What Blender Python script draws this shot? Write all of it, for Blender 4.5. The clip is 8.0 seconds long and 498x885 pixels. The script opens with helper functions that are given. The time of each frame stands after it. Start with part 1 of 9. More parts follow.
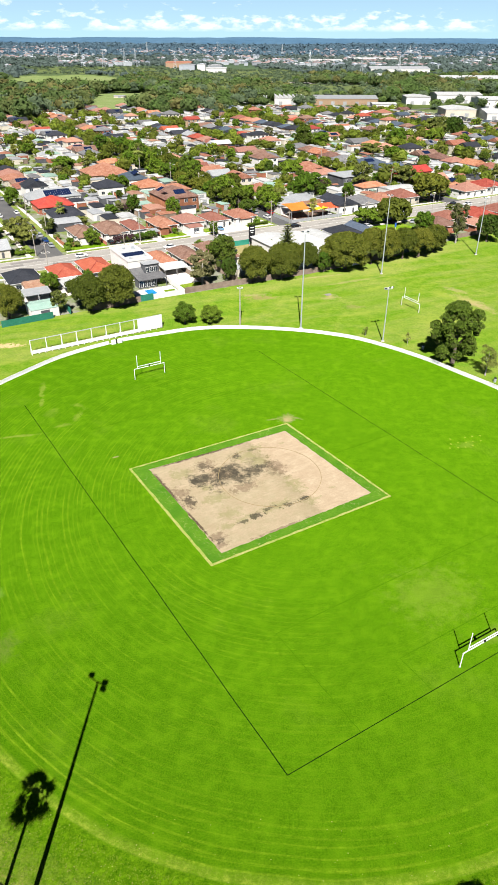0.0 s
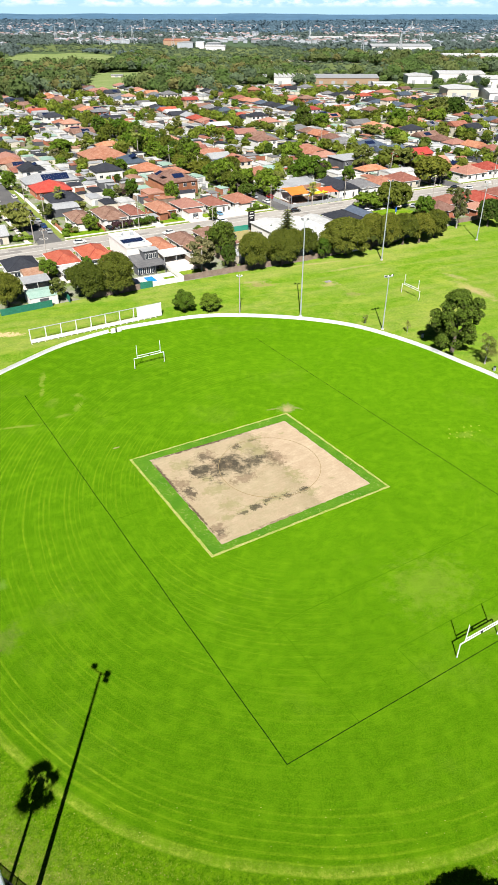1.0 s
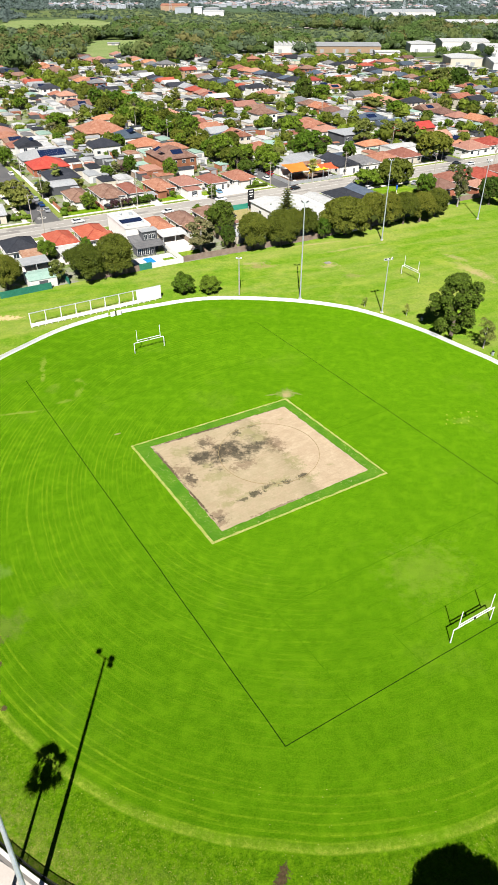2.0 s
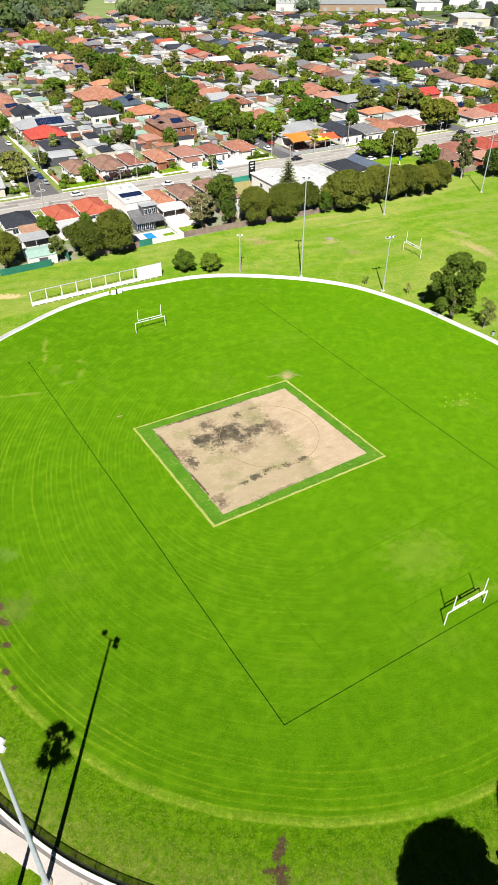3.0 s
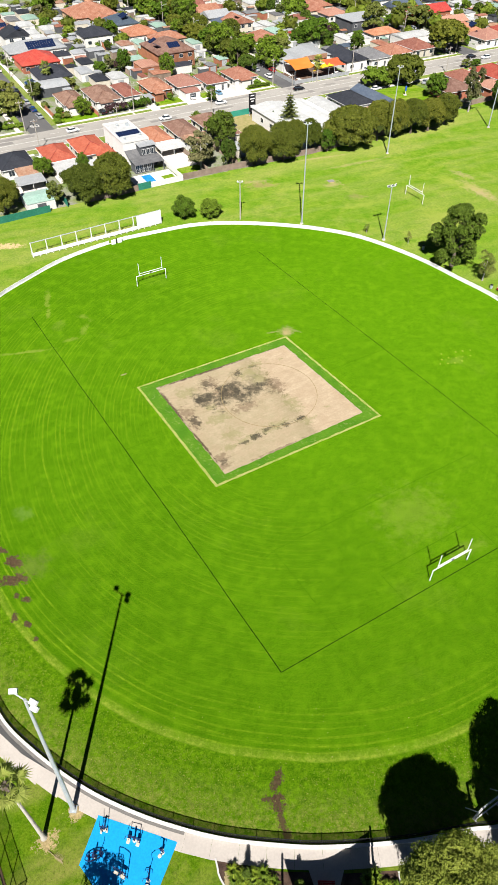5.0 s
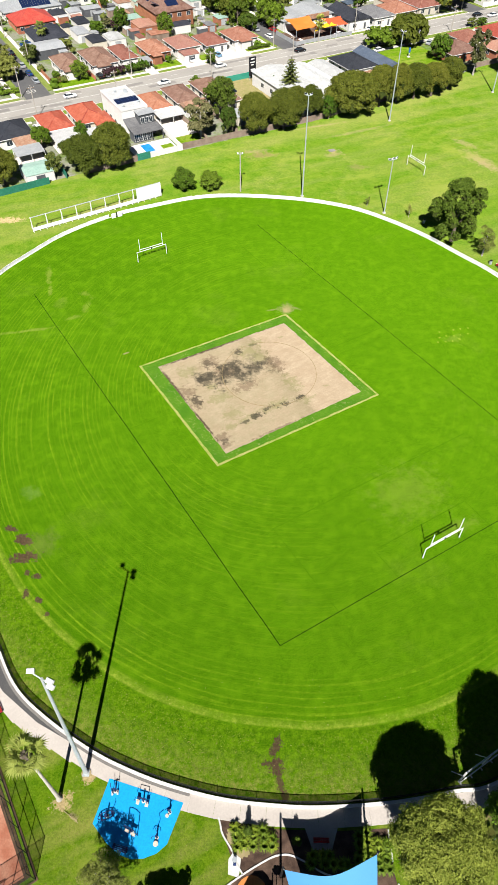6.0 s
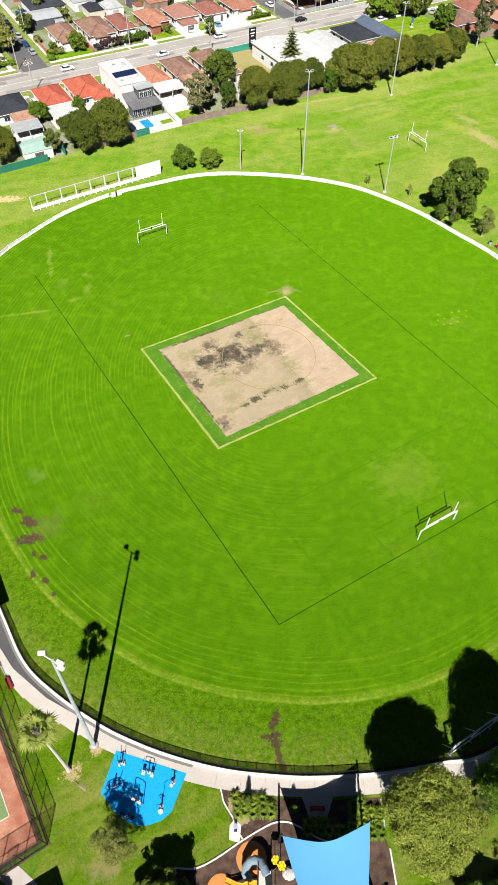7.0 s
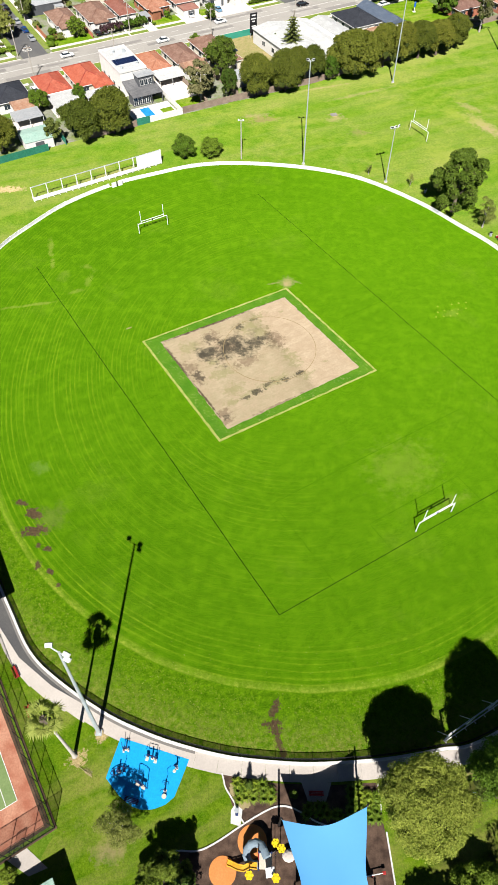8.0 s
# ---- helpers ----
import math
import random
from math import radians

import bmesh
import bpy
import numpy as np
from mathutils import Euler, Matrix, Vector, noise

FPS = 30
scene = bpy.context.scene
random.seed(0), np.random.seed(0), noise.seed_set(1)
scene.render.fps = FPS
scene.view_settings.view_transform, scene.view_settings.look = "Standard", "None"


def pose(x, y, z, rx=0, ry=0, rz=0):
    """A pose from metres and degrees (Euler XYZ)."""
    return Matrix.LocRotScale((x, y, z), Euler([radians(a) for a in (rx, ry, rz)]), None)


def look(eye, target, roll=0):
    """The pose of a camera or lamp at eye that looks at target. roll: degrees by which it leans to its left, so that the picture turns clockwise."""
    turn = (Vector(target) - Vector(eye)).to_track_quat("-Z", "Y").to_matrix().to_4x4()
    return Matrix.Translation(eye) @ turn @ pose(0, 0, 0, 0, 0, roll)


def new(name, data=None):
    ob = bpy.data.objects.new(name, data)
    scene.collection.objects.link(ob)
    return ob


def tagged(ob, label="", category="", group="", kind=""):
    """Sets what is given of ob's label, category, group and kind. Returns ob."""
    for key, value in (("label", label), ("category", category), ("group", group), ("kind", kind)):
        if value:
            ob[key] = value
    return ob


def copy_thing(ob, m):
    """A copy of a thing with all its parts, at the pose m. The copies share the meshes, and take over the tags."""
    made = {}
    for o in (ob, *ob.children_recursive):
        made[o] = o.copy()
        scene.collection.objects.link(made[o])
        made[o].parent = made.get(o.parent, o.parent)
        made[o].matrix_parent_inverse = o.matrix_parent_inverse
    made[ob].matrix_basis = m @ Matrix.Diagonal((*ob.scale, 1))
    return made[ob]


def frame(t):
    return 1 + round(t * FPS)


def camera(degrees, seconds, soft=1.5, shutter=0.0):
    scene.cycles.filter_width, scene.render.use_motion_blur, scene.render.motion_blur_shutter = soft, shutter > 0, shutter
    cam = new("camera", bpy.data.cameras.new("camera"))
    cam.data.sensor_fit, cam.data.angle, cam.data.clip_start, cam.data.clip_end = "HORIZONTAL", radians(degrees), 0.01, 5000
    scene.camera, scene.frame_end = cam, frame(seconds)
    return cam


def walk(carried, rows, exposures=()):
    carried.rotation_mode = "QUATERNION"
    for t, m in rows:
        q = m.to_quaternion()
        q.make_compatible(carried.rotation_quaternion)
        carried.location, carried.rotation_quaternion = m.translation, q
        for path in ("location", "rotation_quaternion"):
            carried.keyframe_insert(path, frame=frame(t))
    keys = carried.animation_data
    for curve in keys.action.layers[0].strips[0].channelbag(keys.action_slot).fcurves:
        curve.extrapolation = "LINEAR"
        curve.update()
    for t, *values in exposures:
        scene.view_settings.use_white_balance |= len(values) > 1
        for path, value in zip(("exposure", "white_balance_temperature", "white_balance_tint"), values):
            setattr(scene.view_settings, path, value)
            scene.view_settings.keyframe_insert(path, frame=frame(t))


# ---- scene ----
cam = camera(42.2, 8.0, 1.2)
PATH = [
    (0, (0.175, 0.783, 66.159), (0.144, 2.477, 65.096), 0.2),
    (0.5, (0.175, 0.957, 66.707), (0.145, 2.642, 65.63), 0.2),
    (1, (0.170, 1.098, 67.63), (0.140, 2.763, 66.523), 0.1),
    (2.5, (0.150, 1.2, 71.794), (0.123, 2.792, 70.585), 0.1),
    (3, (0.165, 1.516, 73.368), (0.136, 3.076, 72.117), 0.1),
    (3.5, (0.155, 1.537, 75.095), (0.126, 3.064, 73.804), 0.1),
    (4, (0.130, 1.725, 77.048), (0.103, 3.211, 75.709), 0.1),
    (4.5, (0.125, 1.83, 78.774), (0.098, 3.28, 77.396), 0.1),
    (6, (0.100, 2.208, 85.132), (0.074, 3.53, 83.631), 0.0),
    (6.5, (0.045, 2.309, 86.642), (0.021, 3.597, 85.112), 0.1),
    (7, (0.000, 2.353, 88.108), (-0.023, 3.608, 86.55), 0.1),
    (7.5, (-0.020, 2.429, 89.2), (-0.043, 3.661, 87.625), 0.1),
    (8, (0.000, 2.505, 89.945), (-0.025, 3.724, 88.359), -0.0),
]
EXPOSURE = 0.66
walk(cam, [(t, look(eye, target, roll)) for t, eye, target, roll in PATH], [(0, EXPOSURE), (4, EXPOSURE - 0.07), (8, EXPOSURE - 0.05)])

# ---- sky and sun: clear noon-like light from behind the camera, low cumulus on the horizon ----
SUN_ELEVATION = 45.2
world = bpy.data.worlds.new("sky")
scene.world = world
world.use_nodes = True
wn, wl = world.node_tree.nodes, world.node_tree.links
wn.clear()
w_out = wn.new("ShaderNodeOutputWorld")
w_bg = wn.new("ShaderNodeBackground")
w_bg.inputs["Strength"].default_value = 0.05
w_sky = wn.new("ShaderNodeTexSky")
w_sky.sky_type = "NISHITA"
w_sky.sun_disc = False
w_sky.sun_elevation = radians(SUN_ELEVATION)
w_sky.sun_rotation = radians(180)
w_sky.air_density, w_sky.dust_density, w_sky.ozone_density = 0.22, 0.0, 2.0
w_co = wn.new("ShaderNodeTexCoord")
w_map = wn.new("ShaderNodeMapping")
w_map.inputs["Scale"].default_value = (44, 44, 120)
w_noise = wn.new("ShaderNodeTexNoise")
w_noise.inputs["Scale"].default_value = 1.0
w_noise.inputs["Detail"].default_value = 7
w_noise.inputs["Roughness"].default_value = 0.55
w_sep = wn.new("ShaderNodeSeparateXYZ")
# cumulus with flat bases a little over the horizon, fewer and thinner with height
w_low = wn.new("ShaderNodeMapRange")
w_low.inputs["From Min"].default_value, w_low.inputs["From Max"].default_value = 0.006, 0.013
w_high = wn.new("ShaderNodeMapRange")
w_high.inputs["From Min"].default_value, w_high.inputs["From Max"].default_value = 0.010, 0.040
w_high.inputs["To Min"].default_value, w_high.inputs["To Max"].default_value = 0.06, -0.20
w_band = wn.new("ShaderNodeMath")
w_band.operation = "ADD"
w_ramp = wn.new("ShaderNodeMapRange")
w_ramp.inputs["From Min"].default_value, w_ramp.inputs["From Max"].default_value = 0.47, 0.70
w_fac = wn.new("ShaderNodeMath")
w_fac.operation = "MULTIPLY"
w_mix = wn.new("ShaderNodeMix")
w_mix.data_type = "RGBA"
w_mix.inputs["B"].default_value = (17.0, 17.6, 18.4, 1)
wl.new(w_co.outputs["Generated"], w_map.inputs["Vector"])
wl.new(w_map.outputs["Vector"], w_noise.inputs["Vector"])
wl.new(w_co.outputs["Generated"], w_sep.inputs["Vector"])
wl.new(w_sep.outputs["Z"], w_low.inputs["Value"])
wl.new(w_sep.outputs["Z"], w_high.inputs["Value"])
wl.new(w_noise.outputs["Fac"], w_band.inputs[0])
wl.new(w_high.outputs["Result"], w_band.inputs[1])
wl.new(w_band.outputs["Value"], w_ramp.inputs["Value"])
wl.new(w_ramp.outputs["Result"], w_fac.inputs[0])
wl.new(w_low.outputs["Result"], w_fac.inputs[1])
wl.new(w_fac.outputs["Value"], w_mix.inputs["Factor"])
w_haze = wn.new("ShaderNodeMapRange")
w_haze.inputs["From Min"].default_value, w_haze.inputs["From Max"].default_value = 0.16, 0.0
w_air = wn.new("ShaderNodeMix")
w_air.data_type = "RGBA"
w_air.inputs["B"].default_value = (7.4, 11.4, 14.0, 1)
wl.new(w_sep.outputs["Z"], w_haze.inputs["Value"])
wl.new(w_haze.outputs["Result"], w_air.inputs["Factor"])
wl.new(w_sky.outputs["Color"], w_air.inputs["A"])
wl.new(w_air.outputs["Result"], w_mix.inputs["A"])
wl.new(w_mix.outputs["Result"], w_bg.inputs["Color"])
wl.new(w_bg.outputs["Background"], w_out.inputs["Surface"])

sun_data = bpy.data.lights.new("sun", "SUN")
sun_data.energy = 5.0
sun_data.angle = radians(0.5)
sun_data.color = (1.0, 0.96, 0.90)
sun = new("sun", sun_data)
sun.matrix_world = look((0, -200, 200), (2, -200 + 200 * math.cos(radians(SUN_ELEVATION)) / math.sin(radians(SUN_ELEVATION)), 0))

# ---- materials ----


def nodes_of(name, rough=0.8, metal=0.0, spec=0.3):
    m = bpy.data.materials.new(name)
    m.use_nodes = True
    nt = m.node_tree
    b = nt.nodes["Principled BSDF"]
    b.inputs["Roughness"].default_value = rough
    b.inputs["Metallic"].default_value = metal
    b.inputs["Specular IOR Level"].default_value = spec
    b.inputs["Diffuse Roughness"].default_value = 1.0 if rough >= 0.84 else 0.3
    return m, nt, b


def position(nt, scale=(1, 1, 1), turn=0.0, obj=False):
    if obj:
        g = nt.nodes.new("ShaderNodeTexCoord").outputs["Object"]
    else:
        g = nt.nodes.new("ShaderNodeNewGeometry").outputs["Position"]
    mp = nt.nodes.new("ShaderNodeMapping")
    mp.vector_type = "TEXTURE"
    mp.inputs["Scale"].default_value = tuple(1.0 / q for q in scale)
    mp.inputs["Rotation"].default_value = (0, 0, turn)
    nt.links.new(g, mp.inputs["Vector"])
    return mp.outputs["Vector"]


def noise_of(nt, vec, scale, detail=3, rough=0.55, lo=0.35, hi=0.65):
    n = nt.nodes.new("ShaderNodeTexNoise")
    n.inputs["Scale"].default_value = scale
    n.inputs["Detail"].default_value = detail
    n.inputs["Roughness"].default_value = rough
    nt.links.new(vec, n.inputs["Vector"])
    r = nt.nodes.new("ShaderNodeMapRange")
    r.inputs["From Min"].default_value, r.inputs["From Max"].default_value = lo, hi
    nt.links.new(n.outputs["Fac"], r.inputs["Value"])
    return r.outputs["Result"]


def blend(nt, fac, a, b, mode="MIX"):
    m = nt.nodes.new("ShaderNodeMix")
    m.data_type, m.blend_type = "RGBA", mode
    for key, val in (("Factor", fac), ("A", a), ("B", b)):
        if isinstance(val, (int, float)):
            m.inputs[key].default_value = val
        elif isinstance(val, tuple):
            m.inputs[key].default_value = (*val[:3], 1)
        else:
            nt.links.new(val, m.inputs[key])
    return m.outputs["Result"]


def calc(nt, op, a, b=0.0):
    m = nt.nodes.new("ShaderNodeMath")
    m.operation = op
    for i, val in enumerate((a, b)):
        if isinstance(val, (int, float)):
            m.inputs[i].default_value = val
        else:
            nt.links.new(val, m.inputs[i])
    return m.outputs["Value"]


def ranged(nt, val, lo, hi, to0=0.0, to1=1.0):
    r = nt.nodes.new("ShaderNodeMapRange")
    for key, v in (("From Min", lo), ("From Max", hi), ("To Min", to0), ("To Max", to1)):
        r.inputs[key].default_value = v
    nt.links.new(val, r.inputs["Value"])
    return r.outputs["Result"]


def bumped(nt, bsdf, height, strength=0.3, distance=0.05):
    b = nt.nodes.new("ShaderNodeBump")
    b.inputs["Strength"].default_value = strength
    b.inputs["Distance"].default_value = distance
    nt.links.new(height, b.inputs["Height"])
    nt.links.new(b.outputs["Normal"], bsdf.inputs["Normal"])


def plain(name, c1, c2, s1=0.6, s2=9.0, rough=0.8, metal=0.0, spec=0.3, bump=0.15, obj_vary=0.0, fleck=0.35):
    """A surface of two close colours, mottled at two scales, with fine relief."""
    m, nt, b = nodes_of(name, rough, metal, spec)
    v = position(nt)
    big, fine = noise_of(nt, v, s1, 4), noise_of(nt, v, s2, 3)
    col = blend(nt, big, c1, c2)
    col = blend(nt, calc(nt, "MULTIPLY", fine, fleck), col, tuple(0.6 * x for x in c1))
    if obj_vary:
        info = nt.nodes.new("ShaderNodeObjectInfo")
        hs = nt.nodes.new("ShaderNodeHueSaturation")
        nt.links.new(ranged(nt, info.outputs["Random"], 0, 1, 1 - obj_vary, 1 + obj_vary), hs.inputs["Value"])
        nt.links.new(ranged(nt, info.outputs["Random"], 0, 1, 0.5 + obj_vary * 0.04, 0.5 - obj_vary * 0.04), hs.inputs["Hue"])
        nt.links.new(col, hs.inputs["Color"])
        col = hs.outputs["Color"]
    nt.links.new(col, b.inputs["Base Color"])
    if bump:
        bumped(nt, b, fine, bump, 0.03)
    return m


def tiled(name, c1, c2, pitch=0.33, rough=0.75, obj_vary=0.2, metal=0.0, spec=0.3):
    """Roofing: courses or ribs run along the roof's own x, with lichen and bleached patches."""
    m, nt, b = nodes_of(name, rough, metal, spec)
    v = position(nt, obj=True)
    w = nt.nodes.new("ShaderNodeTexWave")
    w.bands_direction = "Z" if metal == 0 else "X"
    w.inputs["Scale"].default_value = 0.314 / pitch * (2.2 if metal == 0 else 1.0)
    w.inputs["Distortion"].default_value = 0.4
    nt.links.new(v, w.inputs["Vector"])
    big, fine = noise_of(nt, v, 0.45, 6, 0.7, 0.38, 0.62), noise_of(nt, v, 2.2, 4, 0.7, 0.4, 0.65)
    col = blend(nt, big, c1, c2)
    col = blend(nt, calc(nt, "MULTIPLY", fine, 0.55), col, tuple(0.55 * x for x in c1))
    col = blend(nt, calc(nt, "MULTIPLY", w.outputs["Fac"], 0.25), col, tuple(0.5 * x for x in c2))
    info = nt.nodes.new("ShaderNodeObjectInfo")
    hs = nt.nodes.new("ShaderNodeHueSaturation")
    nt.links.new(ranged(nt, info.outputs["Random"], 0, 1, 1 - obj_vary, 1 + obj_vary), hs.inputs["Value"])
    nt.links.new(ranged(nt, info.outputs["Random"], 0, 1, 0.492, 0.508), hs.inputs["Hue"])
    nt.links.new(col, hs.inputs["Color"])
    nt.links.new(hs.outputs["Color"], b.inputs["Base Color"])
    bumped(nt, b, w.outputs["Fac"], 0.4, 0.04)
    return m


def leafy(name, dark, light, rough=0.55, spread=0.5):
    """Leaves: each clump its own shade of green."""
    m, nt, b = nodes_of(name, rough, 0.0, 0.12)
    geo = nt.nodes.new("ShaderNodeNewGeometry")
    info = nt.nodes.new("ShaderNodeObjectInfo")
    bough = noise_of(nt, position(nt), spread, 3, 0.6, 0.3, 0.7)
    col = blend(nt, calc(nt, "ADD", calc(nt, "MULTIPLY", geo.outputs["Random Per Island"], 0.6), calc(nt, "MULTIPLY", bough, 0.4)), dark, light)
    hs = nt.nodes.new("ShaderNodeHueSaturation")
    nt.links.new(ranged(nt, info.outputs["Random"], 0, 1, 0.75, 1.25), hs.inputs["Value"])
    nt.links.new(ranged(nt, info.outputs["Random"], 0, 1, 0.515, 0.485), hs.inputs["Hue"])
    nt.links.new(col, hs.inputs["Color"])
    nt.links.new(hs.outputs["Color"], b.inputs["Base Color"])
    tr = nt.nodes.new("ShaderNodeBsdfTranslucent")
    nt.links.new(hs.outputs["Color"], tr.inputs["Color"])
    mx = nt.nodes.new("ShaderNodeMixShader")
    mx.inputs["Fac"].default_value = 0.22
    nt.links.new(b.outputs["BSDF"], mx.inputs[1])
    nt.links.new(tr.outputs["BSDF"], mx.inputs[2])
    nt.links.new(mx.outputs["Shader"], nt.nodes["Material Output"].inputs["Surface"])
    return m


def stained(nt, v, col, marks):
    """Soft-edged, ragged marks of bare or burnt ground: x, y, radii, turn, colour, strength, raggedness."""
    soft_rough, hard_rough = noise_of(nt, v, 0.55, 7, 0.75, 0.2, 0.8), noise_of(nt, v, 1.1, 9, 0.85, 0.22, 0.78)
    crumbs = noise_of(nt, v, 3.2, 5, 0.8, 0.40, 0.60)
    for x, y, rx, ry, turn, colour, strength in marks:
        mp = nt.nodes.new("ShaderNodeMapping")
        mp.vector_type = "TEXTURE"
        mp.inputs["Location"].default_value = (x, y, 0)
        mp.inputs["Rotation"].default_value = (0, 0, turn)
        mp.inputs["Scale"].default_value = (rx, ry, 1000)
        nt.links.new(v, mp.inputs["Vector"])
        ln = nt.nodes.new("ShaderNodeVectorMath")
        ln.operation = "LENGTH"
        nt.links.new(mp.outputs["Vector"], ln.inputs[0])
        hard = strength > 0.78
        reach = calc(nt, "SUBTRACT", calc(nt, "MULTIPLY", hard_rough, 3.4), 0.72) if hard else calc(nt, "MULTIPLY", soft_rough, 1.9)
        d = calc(nt, "SUBTRACT", reach, ln.outputs["Value"])
        if hard:
            colour = blend(nt, crumbs, colour, tuple(1.7 * q for q in colour))
        col = blend(nt, calc(nt, "MULTIPLY", ranged(nt, d, 0.0, 0.12 if hard else 0.7), strength), col, colour)
    return col


MUD, SAND, DRY = (0.060, 0.036, 0.024), (0.36, 0.27, 0.15), (0.235, 0.285, 0.045)
OVAL_MARKS = [
    (2.9, 26.8, 0.6, 1.3, -0.4, MUD, 0.92), (3.0, 24.7, 0.7, 1.1, 0.1, MUD, 0.95), (1.9, 25.0, 0.7, 0.35, 0.3, MUD, 0.9), (3.5, 22.8, 0.4, 1.2, 0.2, MUD, 0.88), (3.9, 21.4, 0.45, 0.7, 0.1, MUD, 0.82), (-35.2, 53.3, 2.3, 0.9, 0.15, MUD, 0.95), (-36.0, 56.4, 1.5, 0.9, -0.5, MUD, 0.95),
    (-38.6, 58.4, 1.3, 0.55, -0.2, MUD, 0.92), (-33.3, 47.2, 0.5, 0.8, 0.1, MUD, 0.9), (-31.2, 46.2, 0.7, 0.4, -0.7, MUD, 0.9), (-32.4, 50.1, 0.7, 0.45, 0, MUD, 0.9), (-34.0, 50.6, 0.4, 0.5, 0, MUD, 0.85), (-29.6, 44.0, 0.4, 0.3, 0, MUD, 0.85), (-33.0, 55.5, 3.5, 3.0, 0.6, (0.16, 0.15, 0.05), 0.3),
    (5.6, 115.6, 2.0, 2.4, -0.3, SAND, 0.5), (5.6, 115.0, 0.9, 1.2, -0.3, SAND, 0.5), (3.1, 115.3, 2.2, 0.35, 0.25, SAND, 0.36), (7.6, 116.0, 1.6, 0.6, -0.35, SAND, 0.3), (-26.5, 100.5, 1.0, 0.25, 0.5, SAND, 0.5),
    (40.1, 106.5, 2.6, 1.5, 0.4, DRY, 0.28), (-48.0, 127.0, 0.9, 4.0, 0.2, DRY, 0.42), (-46.4, 121.6, 0.6, 3.0, 0.2, DRY, 0.4), (-38.6, 120.2, 2.2, 0.9, -0.4, DRY, 0.32), (-37.2, 115.6, 0.9, 3.4, -0.15, DRY, 0.32), (-39.6, 111.6, 2.2, 0.7, 0.5, DRY, 0.32), (-47.6, 107.2, 8.0, 0.6, 0.22, DRY, 0.45), (-43.0, 117.0, 1.8, 2.2, 0, DRY, 0.22),
    (25.0, 67.0, 8.0, 6.5, 0.5, DRY, 0.24), (32.0, 60.0, 4.5, 1.6, 0.5, DRY, 0.3), (-37.0, 65.5, 2.2, 1.6, 0, (0.17, 0.25, 0.06), 0.3)]


# the oval's turf: rings left by the mower round the middle, rough grass outside the boundary line
OVAL_C, OVAL_A, OVAL_B = (6.0, 95.0), 58.0, 66.0


